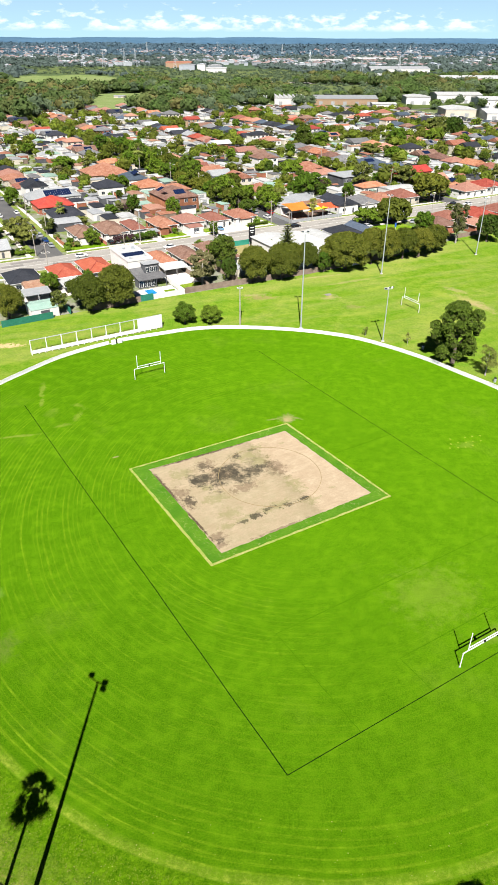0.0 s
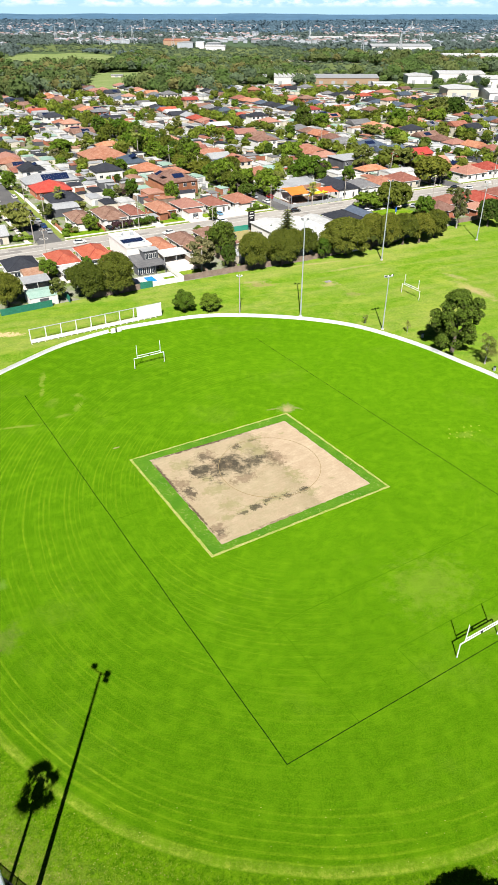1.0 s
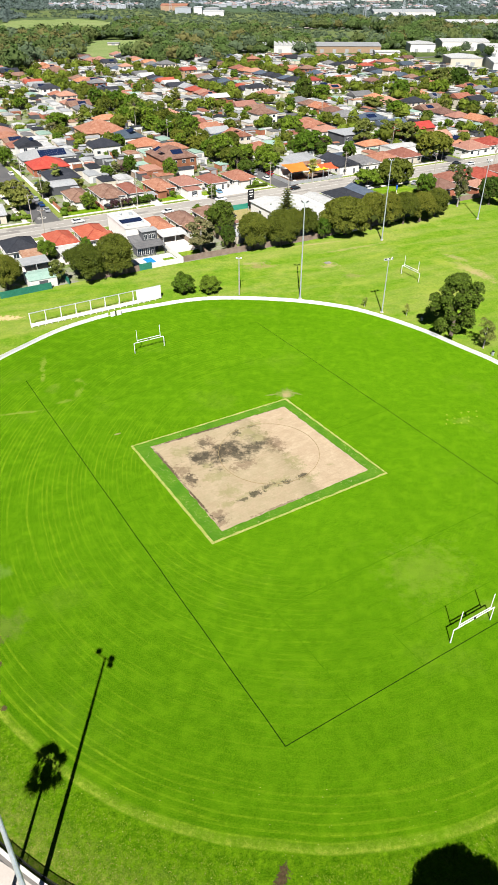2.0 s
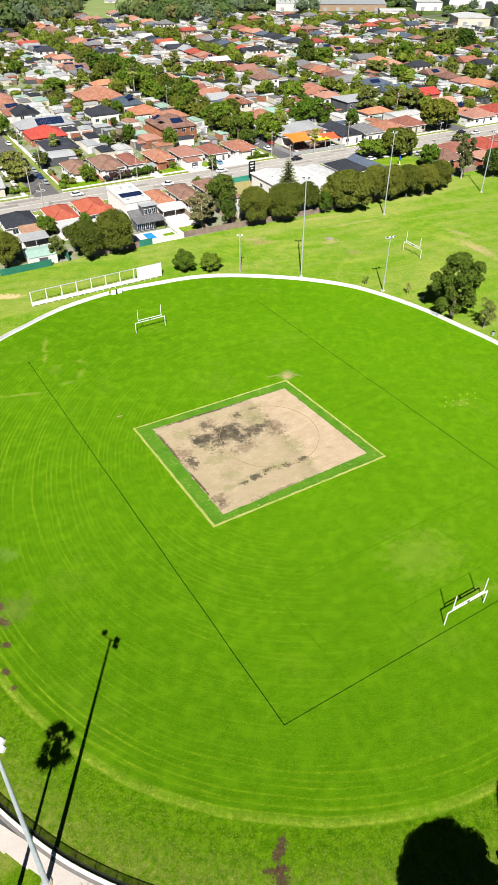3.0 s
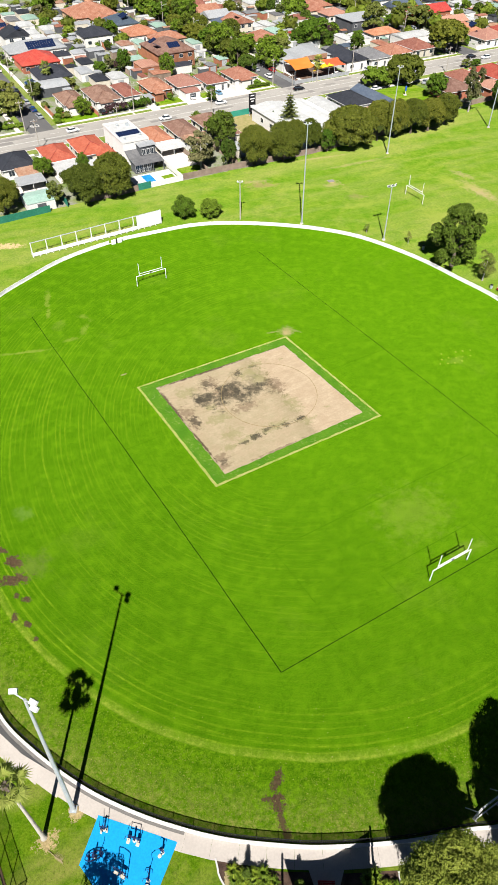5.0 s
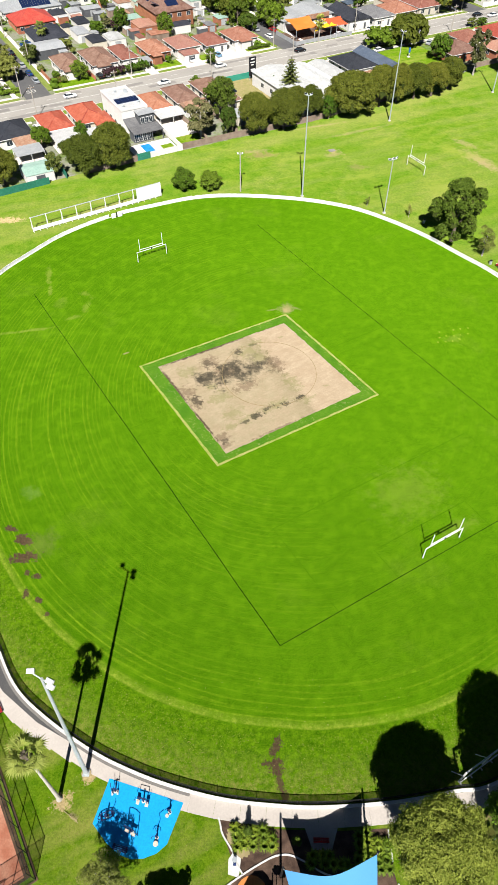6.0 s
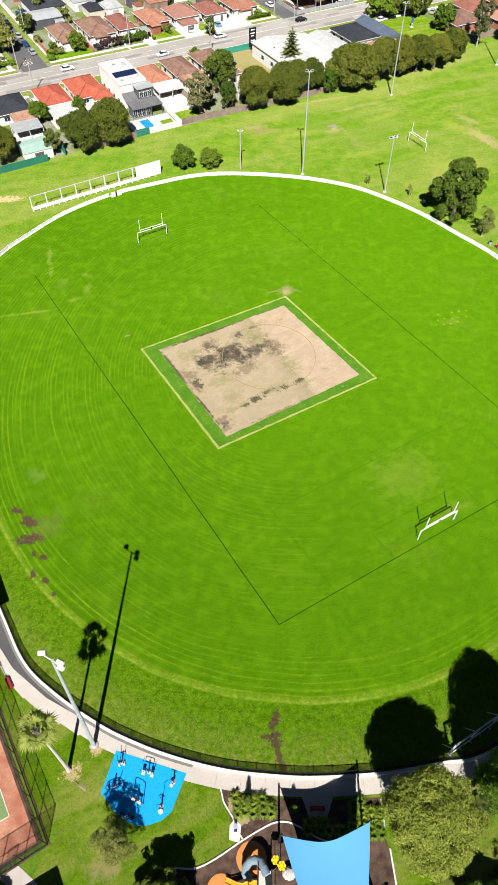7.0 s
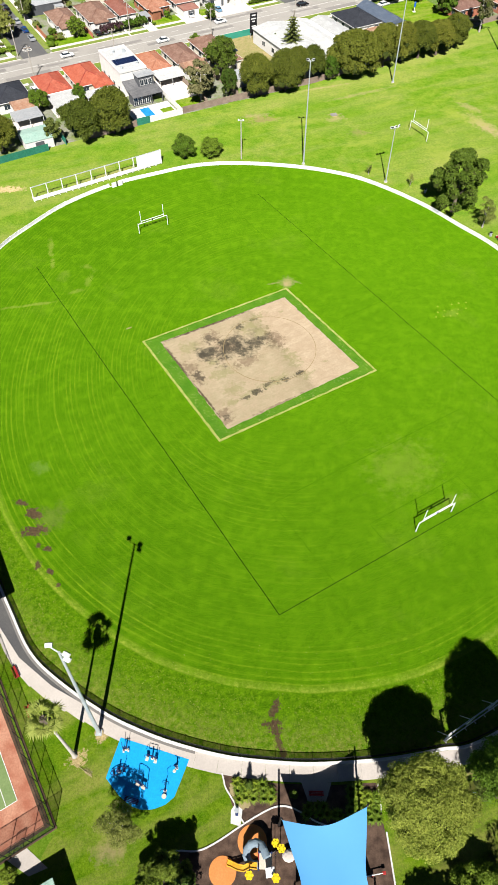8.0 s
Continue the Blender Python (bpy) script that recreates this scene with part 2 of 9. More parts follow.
def oval_turf():
    m, nt, b = nodes_of("oval_turf", 1.0, 0.0, 0.0)
    v = position(nt)
    sep = nt.nodes.new("ShaderNodeSeparateXYZ")
    nt.links.new(v, sep.inputs["Vector"])
    dx = calc(nt, "DIVIDE", calc(nt, "SUBTRACT", sep.outputs["X"], OVAL_C[0]), OVAL_A)
    dy = calc(nt, "DIVIDE", calc(nt, "SUBTRACT", sep.outputs["Y"], OVAL_C[1]), OVAL_B)
    r = calc(nt, "SQRT", calc(nt, "ADD", calc(nt, "MULTIPLY", dx, dx), calc(nt, "MULTIPLY", dy, dy)))
    wob = noise_of(nt, v, 0.05, 2, 0.5, 0.0, 1.0)
    rw = calc(nt, "ADD", r, calc(nt, "MULTIPLY", wob, 0.02))
    ring = nt.nodes.new("ShaderNodeCombineXYZ")
    nt.links.new(calc(nt, "MULTIPLY", rw, 62.0), ring.inputs["X"])
    nt.links.new(calc(nt, "MULTIPLY", calc(nt, "DIVIDE", dx, r), 2.0), ring.inputs["Y"])
    nt.links.new(calc(nt, "MULTIPLY", calc(nt, "DIVIDE", dy, r), 2.0), ring.inputs["Z"])
    drift = noise_of(nt, ring.outputs["Vector"], 0.5, 3, 0.6, 0.0, 1.0)
    stripe = calc(nt, "SINE", calc(nt, "ADD", calc(nt, "MULTIPLY", rw, 470.0), calc(nt, "MULTIPLY", drift, 12.0)))
    rings = calc(nt, "MULTIPLY", ranged(nt, stripe, 0.1, 0.95), calc(nt, "MULTIPLY", noise_of(nt, ring.outputs["Vector"], 1.3, 6, 0.8, 0.42, 0.60), ranged(nt, noise_of(nt, v, 0.5, 6, 0.8, 0.30, 0.62), 0, 1, 0.45, 1.0)))
    rings2 = noise_of(nt, ring.outputs["Vector"], 0.16, 2, 0.5, 0.35, 0.65)
    big = noise_of(nt, v, 0.035, 4)
    mid = noise_of(nt, v, 0.35, 4)
    fine = noise_of(nt, v, 1.6, 7, 0.9, 0.44, 0.56)
    grain = noise_of(nt, v, 5.5, 4, 0.8, 0.42, 0.58)
    green, deep, pale = (0.080, 0.208, 0.0032), (0.036, 0.118, 0.0016), (0.215, 0.335, 0.014)
    # random tone, plus the turf's sun glare painted in, brighter to the east
    tone_and_glare = calc(nt, "ADD", calc(nt, "MULTIPLY", big, 0.45), ranged(nt, sep.outputs["X"], -48, 26, 0.0, 0.75))
    col = blend(nt, tone_and_glare, deep, green)
    inner = ranged(nt, r, 0.20, 0.42)
    patch = noise_of(nt, v, 0.028, 3, 0.5, 0.40, 0.60)
    ring_fac = calc(nt, "MULTIPLY", calc(nt, "MULTIPLY", calc(nt, "MULTIPLY", rings, inner), ranged(nt, sep.outputs["X"], 14, -22, 0.30, 1.15)), calc(nt, "MULTIPLY", ranged(nt, patch, 0, 1, 0.34, 0.95), ranged(nt, sep.outputs["Y"], 135, 60, 0.6, 1.0)))
    rim_fac = calc(nt, "MULTIPLY", calc(nt, "MULTIPLY", rings, ranged(nt, r, 0.89, 0.95, 0.0, 0.85)), ranged(nt, sep.outputs["Y"], 80, 55))
    col = blend(nt, calc(nt, "ADD", ring_fac, rim_fac), col, pale)
    col = blend(nt, calc(nt, "MULTIPLY", rings2, 0.12), col, deep)
    dry = calc(nt, "MULTIPLY", noise_of(nt, v, 0.06, 5, 0.6, 0.56, 0.72), 0.35)
    col = blend(nt, dry, col, (0.19, 0.25, 0.03))
    near = ranged(nt, sep.outputs["Y"], 88, 60)
    edge = calc(nt, "MULTIPLY", calc(nt, "MULTIPLY", ranged(nt, rw, 0.990, 1.006), ranged(nt, rw, 1.013, 1.008)), near)
    col = blend(nt, calc(nt, "MULTIPLY", edge, ranged(nt, mid, 0, 1, 0.40, 0.95)), col, (0.34, 0.40, 0.050))
    out = calc(nt, "MULTIPLY", ranged(nt, rw, 1.010, 1.013), near)
    clump = noise_of(nt, v, 0.9, 7, 0.8, 0.40, 0.60)
    rough = blend(nt, clump, (0.030, 0.112, 0.001), (0.130, 0.265, 0.006))
    strawfac = calc(nt, "MULTIPLY", noise_of(nt, v, 1.1, 7, 0.85, 0.43, 0.58), ranged(nt, rw, 1.05, 1.13))
    rough = blend(nt, calc(nt, "MULTIPLY", strawfac, 0.80), rough, (0.33, 0.285, 0.085))
    mottle = noise_of(nt, v, 0.75, 7, 0.85, 0.42, 0.60)
    col = blend(nt, calc(nt, "MULTIPLY", fine, 0.50), col, (0.028, 0.094, 0.0012))
    col = blend(nt, calc(nt, "MULTIPLY", mottle, 0.52), col, (0.032, 0.104, 0.0012))
    col = blend(nt, calc(nt, "MULTIPLY", grain, 0.34), col, (0.150, 0.300, 0.008))
    col = blend(nt, calc(nt, "MULTIPLY", noise_of(nt, v, 0.40, 6, 0.75, 0.48, 0.62), 0.40), col, (0.125, 0.265, 0.006))
    rough = blend(nt, calc(nt, "MULTIPLY", fine, 0.55), rough, (0.026, 0.080, 0.0012))
    rough = blend(nt, calc(nt, "MULTIPLY", grain, 0.30), rough, (0.170, 0.280, 0.012))
    col = blend(nt, out, col, rough)
    col = stained(nt, v, col, OVAL_MARKS)
    nt.links.new(col, b.inputs["Base Color"])
    bumped(nt, b, fine, 0.4, 0.06)
    return m


def turf(name, c1, c2, straw, straw_amount=0.5, s=1.0, marks=()):
    m, nt, b = nodes_of(name, 1.0, 0.0, 0.0)
    v = position(nt)
    big, mid, fine = noise_of(nt, v, 0.03 * s, 5), noise_of(nt, v, 0.3 * s, 5, 0.65, 0.4, 0.6), noise_of(nt, v, 1.6 if s <= 2 else 2.8, 6, 0.85, 0.44, 0.56)
    long = noise_of(nt, position(nt, (0.02 * s, 0.11 * s, 1), 0.45), 1.0, 4, 0.6, 0.45, 0.70)
    col = blend(nt, mid, c1, c2)
    col = blend(nt, calc(nt, "MULTIPLY", long, straw_amount), col, straw)
    col = blend(nt, calc(nt, "MULTIPLY", big, 0.45), col, c1)
    bare = noise_of(nt, v, 0.055 * s, 8, 0.7, 0.52, 0.66)
    col = blend(nt, calc(nt, "MULTIPLY", bare, 0.55 * straw_amount), col, straw)
    col = blend(nt, calc(nt, "MULTIPLY", fine, 0.36), col, tuple(0.5 * x for x in c1))
    grain = noise_of(nt, v, 5.0, 5, 0.85, 0.44, 0.60)
    col = blend(nt, calc(nt, "MULTIPLY", grain, 0.35), col, tuple(1.45 * x for x in c2))
    col = stained(nt, v, col, marks) if marks else col
    nt.links.new(col, b.inputs["Base Color"])
    bumped(nt, b, fine, 0.4, 0.06)
    return m


def border_turf():
    """The grass strip round the square: dull green, with pale flecks of dead runners and clay crumbs."""
    m, nt, b = nodes_of("square_border_turf", 1.0, 0.0, 0.0)
    v = position(nt)
    col = blend(nt, noise_of(nt, v, 0.35, 4), (0.058, 0.165, 0.012), (0.092, 0.205, 0.016))
    col = blend(nt, calc(nt, "MULTIPLY", noise_of(nt, v, 2.5, 6, 0.8, 0.42, 0.60), 0.4), col, (0.040, 0.105, 0.008))
    flecks = calc(nt, "MULTIPLY", noise_of(nt, v, 1.7, 6, 0.8, 0.55, 0.68), noise_of(nt, v, 0.22, 3, 0.5, 0.40, 0.62))
    col = blend(nt, calc(nt, "MULTIPLY", flecks, 0.9), col, (0.34, 0.33, 0.13))
    nt.links.new(col, b.inputs["Base Color"])
    return m


def pitch_soil():
    """The bare cricket square: pale rolled clay, with dark damp stains and thin grass where it was not worn."""
    m, nt, b = nodes_of("pitch_soil", 0.9, 0.0, 0.15)
    v = position(nt)
    # streaks run along the pitches, which lie from south-west to north-east
    along = position(nt, (0.35, 1.5, 1.0), 0.55)
    mid, fine = noise_of(nt, v, 0.35, 5), noise_of(nt, v, 2.6, 6, 0.8, 0.38, 0.62)
    streak = noise_of(nt, along, 1.0, 7, 0.75, 0.40, 0.62)
    col = blend(nt, mid, (0.385, 0.300, 0.205), (0.460, 0.375, 0.265))
    col = blend(nt, calc(nt, "MULTIPLY", fine, 0.42), col, (0.25, 0.19, 0.12))
    col = blend(nt, calc(nt, "MULTIPLY", streak, 0.45), col, (0.27, 0.205, 0.13))

    def spot(x, y, rx, ry, turn=0.55):
        mp = nt.nodes.new("ShaderNodeMapping")
        mp.vector_type = "TEXTURE"
        mp.inputs["Location"].default_value = (x, y, 0)
        mp.inputs["Rotation"].default_value = (0, 0, turn)
        mp.inputs["Scale"].default_value = (rx, ry, 1000)
        nt.links.new(v, mp.inputs["Vector"])
        ln = nt.nodes.new("ShaderNodeVectorMath")
        ln.operation = "LENGTH"
        nt.links.new(mp.outputs["Vector"], ln.inputs[0])
        return ln.outputs["Value"]
    broad = noise_of(nt, v, 0.42, 8, 0.75, 0.2, 0.8)
    torn = noise_of(nt, position(nt, (0.7, 1.5, 1.0), 0.55), 1.0, 9, 0.85, 0.22, 0.78)

    def mark(col, x, y, rx, ry, colour, k, ragged, soft=0.5, turn=0.55):
        d = calc(nt, "SUBTRACT", calc(nt, "SUBTRACT", calc(nt, "MULTIPLY", ragged, 3.0), 0.5), spot(x, y, rx, ry, turn))
        return blend(nt, calc(nt, "MULTIPLY", calc(nt, "MULTIPLY", ranged(nt, d, 0.0, soft), k), speck), col, colour)
    speck = ranged(nt, noise_of(nt, v, 1.5, 8, 0.9, 0.34, 0.55), 0, 1, 0.65, 1.0)
    crumb = noise_of(nt, v, 0.9, 9, 0.8, 0.25, 0.75)
    grass, soil, damp = (0.215, 0.205, 0.085), (0.120, 0.078, 0.050), (0.048, 0.042, 0.030)
    # thin grass over the western two thirds, ending along a straight edge
    flat = nt.nodes.new("ShaderNodeSeparateXYZ")
    nt.links.new(v, flat.inputs["Vector"])
    west = calc(nt, "SUBTRACT", 52.6, calc(nt, "ADD", calc(nt, "MULTIPLY", flat.outputs["X"], 0.86), calc(nt, "MULTIPLY", flat.outputs["Y"], 0.507)))
    west = calc(nt, "ADD", west, calc(nt, "MULTIPLY", crumb, 1.6))
    col = blend(nt, calc(nt, "MULTIPLY", ranged(nt, west, 0.5, 1.8), ranged(nt, broad, 0.3, 0.7, 0.18, 0.62)), col, (0.255, 0.225, 0.130))
    col = blend(nt, calc(nt, "MULTIPLY", calc(nt, "MULTIPLY", ranged(nt, west, 0.4, 1.4), ranged(nt, west, 4.6, 1.6)), ranged(nt, crumb, 0.3, 0.7, 0.2, 0.6)), col, (0.20, 0.165, 0.095))
    for x, y, rx, ry in ((-13.9, 95.1, 2.2, 1.6), (-8.8, 91.2, 1.4, 1.0), (-2.0, 101.6, 3.0, 1.8), (-0.6, 104.2, 2.2, 1.2), (-4.3, 84.2, 2.2, 1.5), (-4.9, 80.9, 1.6, 0.9), (6.4, 92.8, 1.5, 3.0), (9.1, 88.3, 1.6, 1.2), (3.4, 86.4, 4.0, 1.3), (-1.6, 82.9, 2.6, 0.9),
                         (0.4, 99.6, 2.6, 1.6), (-7.0, 88.2, 3.0, 1.6), (4.4, 106.0, 0.7, 0.4), (13.0, 91.8, 0.6, 0.4)):
        col = mark(col, x, y, rx, ry, (0.190, 0.190, 0.075), 0.55, crumb, 0.6)
    # brown crumbled soil
    for x, y, rx, ry in ((-9.6, 98.2, 2.2, 1.8), (-6.4, 95.6, 2.4, 2.0), (3.2, 98.0, 1.7, 3.2), (-13.2, 89.4, 1.5, 2.2), (-11.2, 86.8, 1.2, 2.0), (-6.1, 78.2, 1.7, 1.2), (-5.3, 76.4, 1.2, 1.0), (-2.4, 91.4, 3.2, 1.1), (4.0, 80.6, 5.0, 0.4)):
        col = mark(col, x, y, rx, ry, soil, 0.62, crumb, 0.5)
    # damp black stains: a wide dim halo, then the dark middles
    col = mark(col, -4.6, 95.4, 8.6, 3.8, damp, 0.58, broad, 1.0, 0.30)
    for x, y, rx, ry, k in ((-11.2, 92.6, 1.6, 1.3, 0.7), (-9.3, 93.5, 3.3, 2.5, 0.93), (-7.3, 92.1, 1.5, 2.0, 0.93), (-6.4, 95.0, 2.0, 2.0, 0.82), (-4.8, 97.7, 2.0, 2.7, 0.85), (-3.3, 94.4, 1.9, 2.6, 0.85), (-0.4, 96.9, 2.6, 1.9, 0.85), (1.1, 98.1, 1.6, 1.4, 0.7)):
        col = mark(col, x, y, rx, ry, damp, k, broad, 0.75)
    for x, y, rx, ry, k in ((8.1, 88.7, 0.9, 0.7, 0.92), (5.4, 86.9, 1.6, 0.6, 0.85), (2.1, 85.9, 1.2, 0.5, 0.75), (-0.2, 83.6, 1.5, 0.7, 0.9), (-2.0, 82.2, 1.3, 0.4, 0.75), (-4.1, 101.4, 1.0, 0.9, 0.85), (-0.9, 103.6, 1.4, 0.4, 0.5), (-11.4, 87.2, 0.9, 1.6, 0.75), (-9.8, 97.6, 1.2, 1.2, 0.6), (-5.6, 77.4, 0.8, 0.8, 0.6)):
        col = mark(col, x, y, rx, ry, damp, k, crumb, 0.35)
    # crumbled brown rims along the western and northern edges
    for x, y, rx, ry, turn in ((-16.4, 91.6, 6.0, 0.55, -0.977), (-9.0, 102.5, 10.5, 0.45, 0.535), (-9.5, 81.4, 5.0, 0.25, -0.977), (1.4, 108.6, 4.0, 0.22, 0.535)):
        col = mark(col, x, y, rx, ry, (0.055, 0.037, 0.022), 0.95, torn, 0.3, turn)
    nt.links.new(col, b.inputs["Base Color"])
    bumped(nt, b, fine, 0.3, 0.03)
    return m


def suburb_ground():
    """Yards, verges and bush floor between the houses; far off only bush, with haze tinted into its colour."""
    m, nt, b = nodes_of("suburb_ground", 0.95, 0.0, 0.1)
    v = position(nt)
    big, mid, fine = noise_of(nt, v, 0.02, 4), noise_of(nt, v, 0.11, 4), noise_of(nt, v, 1.2, 4)
    yard = blend(nt, mid, (0.09, 0.17, 0.02), (0.16, 0.20, 0.045))
    yard = blend(nt, calc(nt, "MULTIPLY", noise_of(nt, v, 0.17, 5, 0.65, 0.40, 0.56), 0.85), yard, (0.25, 0.235, 0.21))
    bush = blend(nt, mid, (0.050, 0.075, 0.022), (0.095, 0.125, 0.035))
    bush = blend(nt, calc(nt, "MULTIPLY", noise_of(nt, v, 0.006, 4, 0.5, 0.55, 0.62), 0.7), bush, (0.12, 0.17, 0.045))
    sep = nt.nodes.new("ShaderNodeSeparateXYZ")
    nt.links.new(v, sep.inputs["Vector"])
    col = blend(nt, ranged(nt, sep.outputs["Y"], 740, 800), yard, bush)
    # distance haze put into the colour: bluer from 1300 m on
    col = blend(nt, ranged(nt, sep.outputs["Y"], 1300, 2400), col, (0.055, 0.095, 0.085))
    col = blend(nt, calc(nt, "MULTIPLY", fine, 0.35), col, (0.05, 0.08, 0.02))
    nt.links.new(col, b.inputs["Base Color"])
    return m


def mesh_wire(name, color, cover):
    """Fine woven wire, too fine to tell strand from strand: part of it lets light through."""
    m, nt, b = nodes_of(name, 0.6, 0.0, 0.3)
    b.inputs["Base Color"].default_value = (*color, 1)
    tr = nt.nodes.new("ShaderNodeBsdfTransparent")
    mx = nt.nodes.new("ShaderNodeMixShader")
    v = position(nt)
    nt.links.new(ranged(nt, noise_of(nt, v, 0.7, 2), 0, 1, cover * 0.85, cover * 1.15), mx.inputs["Fac"])
    nt.links.new(tr.outputs["BSDF"], mx.inputs[1])
    nt.links.new(b.outputs["BSDF"], mx.inputs[2])
    nt.links.new(mx.outputs["Shader"], nt.nodes["Material Output"].inputs["Surface"])
    return m


